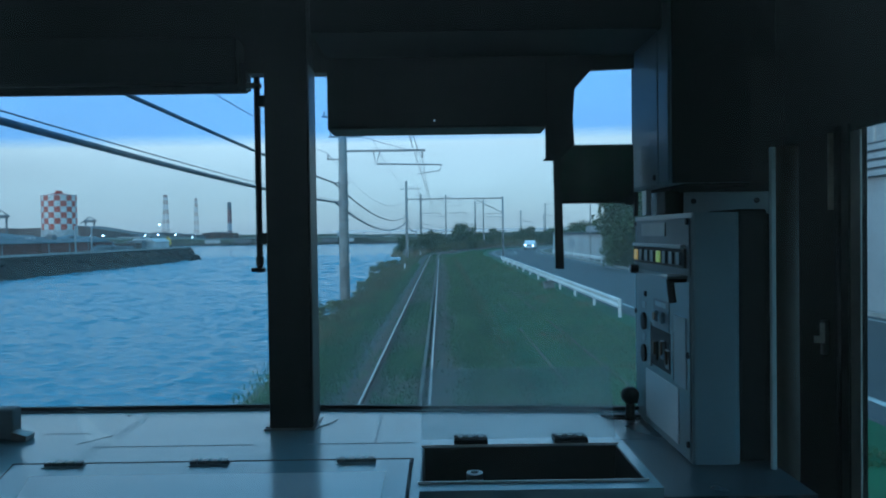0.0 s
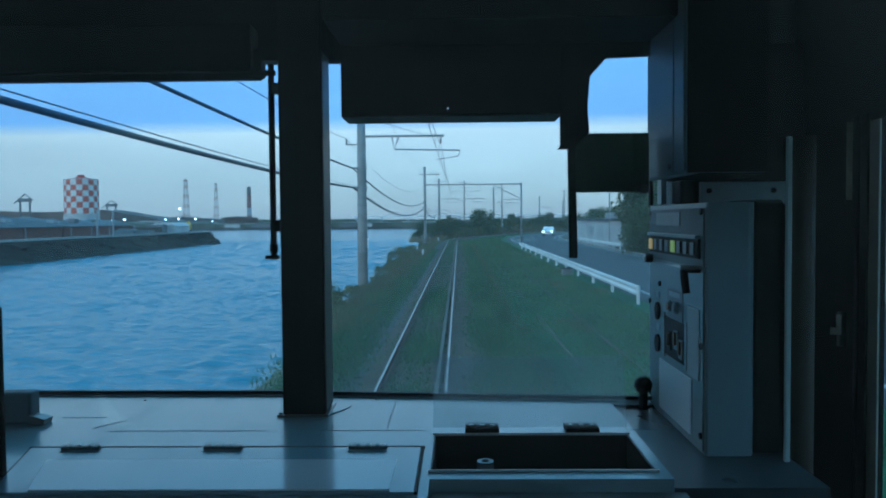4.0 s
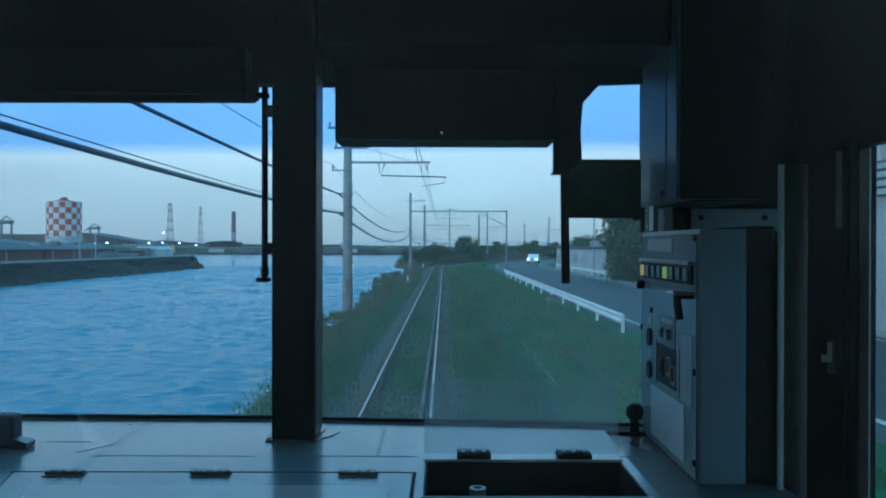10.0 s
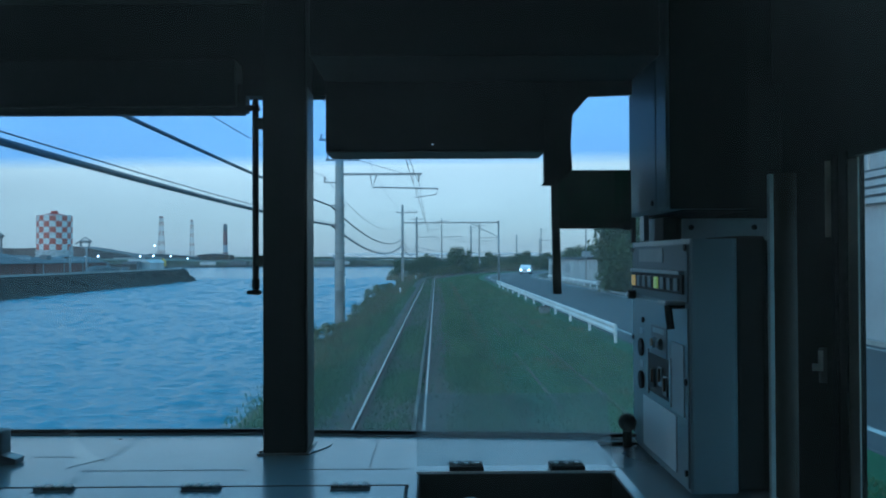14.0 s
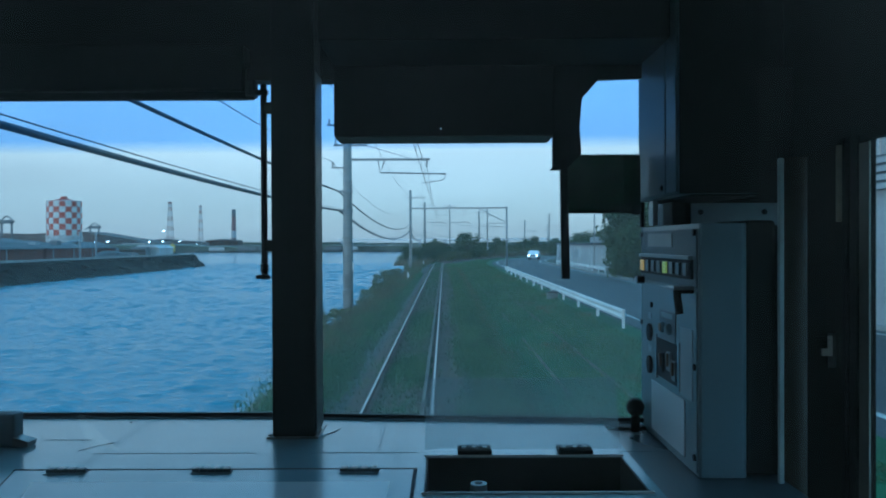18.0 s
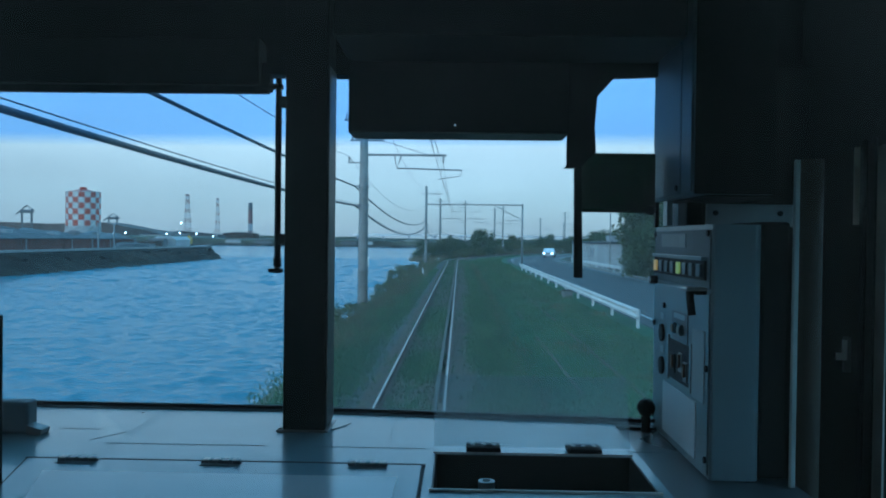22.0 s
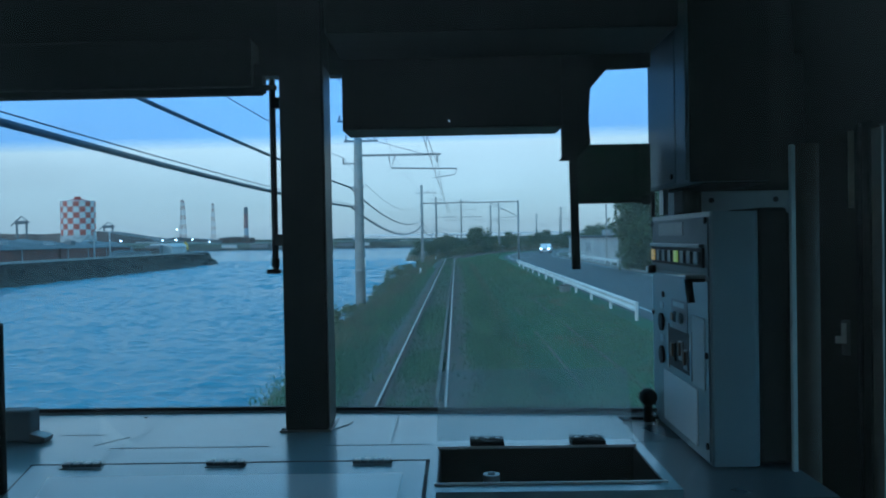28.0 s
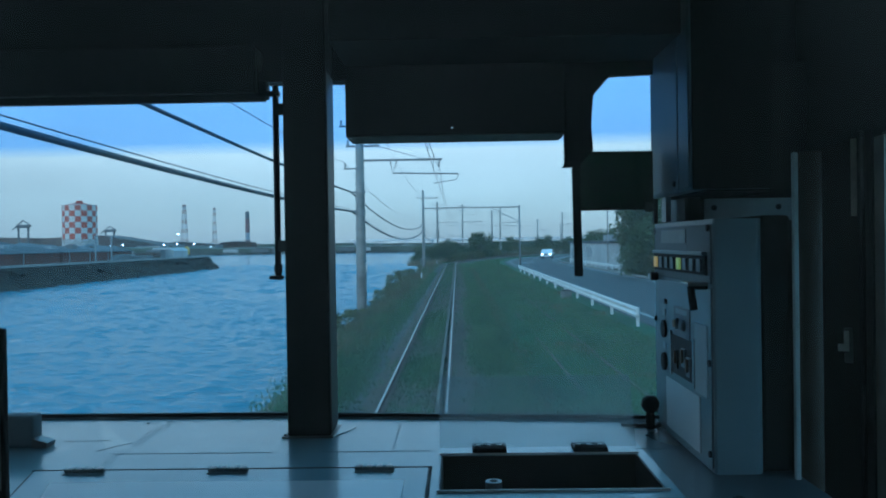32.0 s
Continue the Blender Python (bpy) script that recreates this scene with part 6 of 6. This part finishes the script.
def car(at, yaw):
    """A small white saloon with its headlights on, its nose along -y."""
    c = thing("car", (0, 0, 0), "white car with its headlights on in the road", "car")
    body = [(-2.1, 0.30), (2.05, 0.30), (2.12, 0.55), (2.05, 0.88), (1.25, 0.95), (0.75, 1.42), (-0.55, 1.46), (-1.15, 0.98), (-1.95, 0.84), (-2.13, 0.62)]
    part("body", prism(body, 1.66, "x", -0.83, 0.06), CARPAINT, c, smooth=False)
    part("windscreen", prism([(-1.12, 1.0), (-0.60, 1.415), (-0.575, 1.40), (-1.08, 0.985)], 1.42, "x", -0.71), DARKGLASS, c)
    for x in (-0.845, 0.83):
        part("side_window", prism([(-0.95, 1.0), (1.0, 1.0), (0.68, 1.36), (-0.52, 1.38)], 0.015, "x", x), DARKGLASS, c)
    for x in (-0.62, 0.62):
        part("headlight", box(x - 0.17, x + 0.17, -2.16, -2.08, 0.60, 0.76, 0.02), LAMP_WHITE, c, "lit headlight")
        part("mirror", box(x * 1.5 - 0.09, x * 1.5 + 0.09, -0.80, -0.68, 0.98, 1.1, 0.02), CARPAINT, c)
        for y in (-1.32, 1.3):
            wh = part("wheel", tube([(x * 1.18 - 0.1, y, 0.31), (x * 1.18 + 0.1, y, 0.31)], 0.31, 20), TYRE, c)
            part("rim", tube([(x * 1.18 - 0.11, y, 0.31), (x * 1.18 + 0.11, y, 0.31)], 0.19, 14), STEEL, wh)
    part("grille", box(-0.4, 0.4, -2.155, -2.10, 0.58, 0.74, 0.01), SEAM, c)
    part("bumper", box(-0.8, 0.8, -2.16, -2.05, 0.34, 0.52, 0.03), CARPAINT, c)
    part("number_plate", box(-0.17, 0.17, -2.175, -2.158, 0.39, 0.49), WHITE, c)
    c.matrix_basis = Matrix.Translation(at) @ pose(0, 0, 0, 0, 0, yaw)


car(along(128, 11.3, ROAD + 0.03), heading(128))

# ---- beyond the bend: path rail, level crossing and its fittings ----
pf = thing("path_rail", along(117, -4.6, LAND), "pale pipe railing along the path by the bend", "railing")
part("top_rail", strip(97, 209, 4, [(-4.62, LAND + 1.02), (-4.62, LAND + 1.08), (-4.56, LAND + 1.08), (-4.56, LAND + 1.02)]), GALV, pf)
part("mid_rail", strip(97, 209, 4, [(-4.61, LAND + 0.52), (-4.61, LAND + 0.56), (-4.57, LAND + 0.56), (-4.57, LAND + 0.52)]), GALV, pf)
for k in range(45):
    p = along(97 + 2.5 * k, -4.59, LAND)
    part("post", tube([p - Vector((0, 0, 0.2)), p + Vector((0, 0, 1.04))], 0.03, 6), GALV, pf)
for s, o, w, h, d in ((229, -4.3, 1.0, 1.05, 0.45), (231, -4.1, 0.95, 1.85, 0.6), (222, -4.7, 0.55, 0.75, 0.4)):
    p = along(s, o, LAND)
    tall = h > 1.5
    cb = thing("equipment_cabinet", p, "tall pale grey trackside equipment cabinet on a concrete plinth" if tall else "low pale grey trackside equipment cabinet", "cabinet", "cabinets at the crossing")
    part("plinth", box(p.x - w / 2 - 0.05, p.x + w / 2 + 0.05, p.y - d / 2 - 0.05, p.y + d / 2 + 0.05, LAND - 0.2, LAND + 0.10, 0.01), CONCRETE, cb)
    part("body", box(p.x - w / 2, p.x + w / 2, p.y - d / 2, p.y + d / 2, LAND + 0.10, LAND + h, 0.02), WALLPALE, cb)
    part("roof", box(p.x - w / 2 - 0.04, p.x + w / 2 + 0.04, p.y - d / 2 - 0.05, p.y + d / 2 + 0.04, LAND + h, LAND + h + 0.05, 0.012), WHITE, cb)
    for k in range(2 if tall else 1):
        wd = (w - 0.12) / (2 if tall else 1)
        x0 = p.x - w / 2 + 0.06 + k * wd
        dr = part("door", box(x0 + 0.008, x0 + wd - 0.008, p.y - d / 2 - 0.02, p.y - d / 2 - 0.001, LAND + 0.18, LAND + h - 0.06, 0.006), WALLPALE, cb)
        part("handle", box(x0 + wd * 0.82, x0 + wd * 0.82 + 0.03, p.y - d / 2 - 0.045, p.y - d / 2 - 0.021, LAND + h * 0.50, LAND + h * 0.62, 0.004), STEEL, dr, "bright metal handle")
        for j in range(4):
            part("vent_slot", box(x0 + wd * 0.3, x0 + wd * 0.7, p.y - d / 2 - 0.024, p.y - d / 2 - 0.0205, LAND + h * 0.80 + 0.03 * j, LAND + h * 0.80 + 0.012 + 0.03 * j), SEAM, dr)
    if tall:
        part("notice", box(p.x - 0.34, p.x - 0.16, p.y - d / 2 - 0.026, p.y - d / 2 - 0.0205, LAND + 1.30, LAND + 1.48), FARGREY, cb, "small dark notice")
    cb.rotation_euler.z = radians(heading(s))
p = along(220, -4.9, LAND)
ys = thing("speed_sign", p, "yellow board with a black 2 on a post", "sign")
part("pole", tube([p - Vector((0, 0, 0.3)), p + Vector((0, 0, 2.5))], 0.05, 8), GALV, ys)
part("board", box(p.x - 0.35, p.x + 0.35, p.y - 0.08, p.y - 0.05, LAND + 1.7, LAND + 2.4, 0.01), YELLOW, ys)
for z in (1.85, 2.25):
    part("clamp", box(p.x - 0.08, p.x + 0.08, p.y - 0.055, p.y + 0.055, LAND + z - 0.02, LAND + z + 0.02, 0.004), GALV, ys)
txt = bpy.data.curves.new("figure", "FONT")
txt.body, txt.size, txt.extrude = "2", 0.55, 0.004
fig = new("figure", txt)
fig.data.materials.append(BLACK)
fig.parent = ys
fig.matrix_basis = Matrix.Translation((-0.16, -0.09, 1.86)) @ pose(0, 0, 0, 90, 0, 0)
ys.rotation_euler.z = radians(heading(220))


def crossing_signal(s, o, lit):
    """A crossing warning post: banded pole, crossed boards, two lamps in black hoods."""
    p = along(s, o, LAND)
    sg = thing("crossing_signal", p, "level crossing signal with a red light lit" if lit else "level crossing signal on a black and white pole", "signal", "signals at the crossing")
    part("base", box(p.x - 0.25, p.x + 0.25, p.y - 0.25, p.y + 0.25, LAND - 0.1, LAND + 0.3, 0.03), CONCRETE, sg)
    for k in range(9):
        part("pole_band", tube([p + Vector((0, 0, 0.3 + 0.4 * k)), p + Vector((0, 0, 0.7 + 0.4 * k))], 0.065, 12), WHITE if k % 2 else BLACK, sg)
    for turn in (35, -35):
        m = Matrix.Translation(p + Vector((0, -0.09 - 0.001 * turn / 35, 3.65))) @ pose(0, 0, 0, 0, turn, 0)
        part("cross_board", box(-0.62, 0.62, -0.012, 0.012, -0.075, 0.075, 0.004, turn=m), YELLOW, sg, "black and yellow crossed board")
        for k in range(4):
            part("cross_bar", box(-0.5 + 0.3 * k, -0.38 + 0.3 * k, -0.016, -0.0125, -0.074, 0.074, turn=m), BLACK, sg)
    part("lamp_arm", box(p.x - 0.5, p.x + 0.5, p.y - 0.04, p.y + 0.04, LAND + 2.82, LAND + 2.90, 0.01), BLACK, sg)
    for x in (-0.4, 0.4):
        hd = part("lamp_head", disc((p.x + x, p.y - 0.04, LAND + 2.86), (0, -1, 0), 0.22, 0.12, 20), BLACK, sg)
        part("lens", disc((p.x + x, p.y - 0.16, LAND + 2.86), (0, -1, 0), 0.13, 0.02, 16), LAMP_RED if lit and x > 0 else REDPAINT, hd, "lit red lens" if lit and x > 0 else "")
        part("hood", tube([(p.x + x, p.y - 0.16, LAND + 3.00), (p.x + x, p.y - 0.34, LAND + 2.99)], 0.05, 8), BLACK, hd)
    part("control_box", box(p.x - 0.16, p.x + 0.16, p.y - 0.2, p.y - 0.07, LAND + 1.3, LAND + 1.75, 0.01), WALLPALE, sg, "pale control box")
    sg.rotation_euler.z = radians(heading(s))
    return sg


crossing_signal(236, 3.4, True)
crossing_signal(245, -4.0, False)
p = along(233, 4.5, LAND)
st = thing("stop_sign", p, "red triangular stop sign on a white pole", "sign")
part("pole", tube([p - Vector((0, 0, 0.2)), p + Vector((0, 0, 2.9))], 0.035, 10), WHITE, st)
part("board", prism([(p.x - 0.42, LAND + 2.85), (p.x + 0.42, LAND + 2.85), (p.x, LAND + 2.13)], 0.012, "y", p.y - 0.055, 0.003), REDPAINT, st)
part("word_bar", box(p.x - 0.2, p.x + 0.2, p.y - 0.059, p.y - 0.0555, LAND + 2.64, LAND + 2.72), WHITE, st)
part("foot", box(p.x - 0.15, p.x + 0.15, p.y - 0.15, p.y + 0.15, LAND - 0.1, LAND + 0.08, 0.02), CONCRETE, st)
st.rotation_euler.z = radians(heading(233))
p = along(238, 6.2, LAND)
mr = thing("road_mirror", p, "round traffic mirror on a pale pole by the crossing", "mirror")
part("pole", tube([p - Vector((0, 0, 0.2)), p + Vector((0, 0, 2.6))], 0.04, 10), GALV, mr)
part("rim", disc(p + Vector((0, -0.05, 2.3)), (0, -1, 0), 0.33, 0.05, 24), ORANGE, mr, "orange rim")
part("face", disc(p + Vector((0, -0.10, 2.3)), (0, -1, 0), 0.30, 0.012, 24), STEEL, mr, "curved mirror face")
p = along(241, -5.2, LAND)
gb = thing("crossing_gate", p, "crossing gate machine with its striped bar raised", "gate")
part("machine", box(p.x - 0.25, p.x + 0.25, p.y - 0.3, p.y + 0.3, LAND - 0.1, LAND + 1.05, 0.02), WALLPALE, gb)
for k in range(8):
    part("bar_band", tube([p + Vector((0.3, 0, 0.8 + 0.6 * k)), p + Vector((0.3, 0, 1.4 + 0.6 * k))], 0.035, 8), YELLOW if k % 2 else BLACK, gb)
gb.rotation_euler.z = radians(heading(241))
tr = thing("cable_trough", along(226, -2.9, LAND), "pale concrete cable trough lid lying in the grass", "trough")
part("lid", strip(221, 231, 2, [(-2.98, LAND - 0.02), (-2.98, LAND + 0.10), (-2.80, LAND + 0.10), (-2.80, LAND - 0.02)]), CONCRETE, tr)
for s, o in ((235, -8.5), (235.6, -7.4), (236, -6.3), (237, -5.2), (244, -8.5), (245, -6.6), (236, 7.4), (238, 8.6)):
    p = along(s, o, LAND)
    bo = thing("crossing_post", p, "orange post at the level crossing", "post", "posts at the crossing")
    part("shaft", tube([p - Vector((0, 0, 0.2)), p + Vector((0, 0, 0.95))], 0.075, 12), ORANGE, bo)
    part("cap", tube([p + Vector((0, 0, 0.95)), p + Vector((0, 0, 1.0))], 0.075, 12, r2=0.03), ORANGE, bo)
    part("band", tube([p + Vector((0, 0, 0.7)), p + Vector((0, 0, 0.8))], 0.078, 12), WHITE, bo, "white reflecting band")
xing = tagged(part("crossing_road", strip(237, 243, 2, [(-16, LAND + 0.02), (-3, LAND + 0.05), (-2, -0.03), (1, -0.03), (2, LAND + 0.05), (6, LAND + 0.12)]), ASPHALT), "asphalt road over the level crossing", "road", kind="structure")
cf = thing("crossing_fence", along(222, 4.6, LAND), "white curved pipe fence at the level crossing", "fence")
for z in (0.5, 1.0):
    part("pipe", strip(215, 235, 2, [(4.57, LAND + z), (4.57, LAND + z + 0.06), (4.63, LAND + z + 0.06), (4.63, LAND + z)]), WHITE, cf)
for k in range(9):
    p = along(215 + 2.5 * k, 4.6, LAND)
    part("post", tube([p, p + Vector((0, 0, 1.04))], 0.035, 6), WHITE, cf)

# ---- behind: the dark railing on the bank, with wire mesh between its posts ----
bf = thing("bank_fence", along(-133, -3.55, LAND), "dark iron railing along the bank", "fence")
for z in (0.55, 1.15):
    part("bar", tube([along(-178, -3.55, LAND + z), along(-109, -3.55, LAND + z)], 0.028, 6), BLACK, bf)
for k in range(36):
    q = along(-178 + 1.97 * k, -3.55, LAND)
    part("post", box(q.x - 0.03, q.x + 0.03, q.y - 0.03, q.y + 0.03, LAND - 0.3, LAND + 1.16), BLACK, bf)
for k in range(35):
    bm = bmesh.new()
    s0 = -178 + 1.97 * k
    for j in range(9):
        tube([along(s0 + 0.2 + 0.2 * j, -3.55, LAND + 0.08), along(s0 + 0.2 + 0.2 * j, -3.55, LAND + 1.13)], 0.004, 3, bm)
    for z in (0.2, 0.38, 0.74, 0.92):
        tube([along(s0, -3.55, LAND + z), along(s0 + 1.97, -3.55, LAND + z)], 0.004, 3, bm)
    part("mesh_panel", bm, GALV, bf, "pale wire mesh")

# ragged grass patches that have grown over the track bed: (distance, half length, offset, half width, blades)
for s0, ds, o0, do, count in ((10.5, 1.5, -0.85, 0.30, 5200), (17.5, 1.2, -0.75, 0.28, 2600), (27, 2.6, -0.8, 0.30, 3000), (9.6, 0.9, -2.75, 0.42, 3600), (16, 1.8, -2.7, 0.40, 7000), (30, 6, -2.6, 0.32, 8000), (13, 1.1, 0.72, 0.26, 3200), (20, 2.2, 0.74, 0.24, 5200), (32, 4.5, 0.74, 0.24, 5200)):
    verts, faces = [], []
    for _ in range(count):
        s_, o_ = random.gauss(s0, ds), random.gauss(o0, do)
        if min(abs(o_ - TRACK_X - 0.5665), abs(o_ - TRACK_X + 0.5665)) < 0.07 or s_ < 7:
            continue
        p = along(s_, o_, -0.236 if -1.65 < o_ < 0.4 else -0.25)
        a, w = random.uniform(0, 6.28), 0.012 + 0.008 * s_ / 30
        side, lean = Vector((math.cos(a), math.sin(a), 0)) * w, Vector((random.gauss(0, 0.25), random.gauss(0, 0.25), 1)) * random.uniform(0.05, 0.12)
        n = len(verts)
        verts += [p - side, p + side, p + lean]
        faces.append((n, n + 1, n + 2))
    me = bpy.data.meshes.new("grass_patch")
    me.from_pydata(verts, [], faces)
    me.materials.append(BLADE)
    tagged(new("grass_patch", me), "ragged green grass patch on the track bed", "grass", kind="stuff")
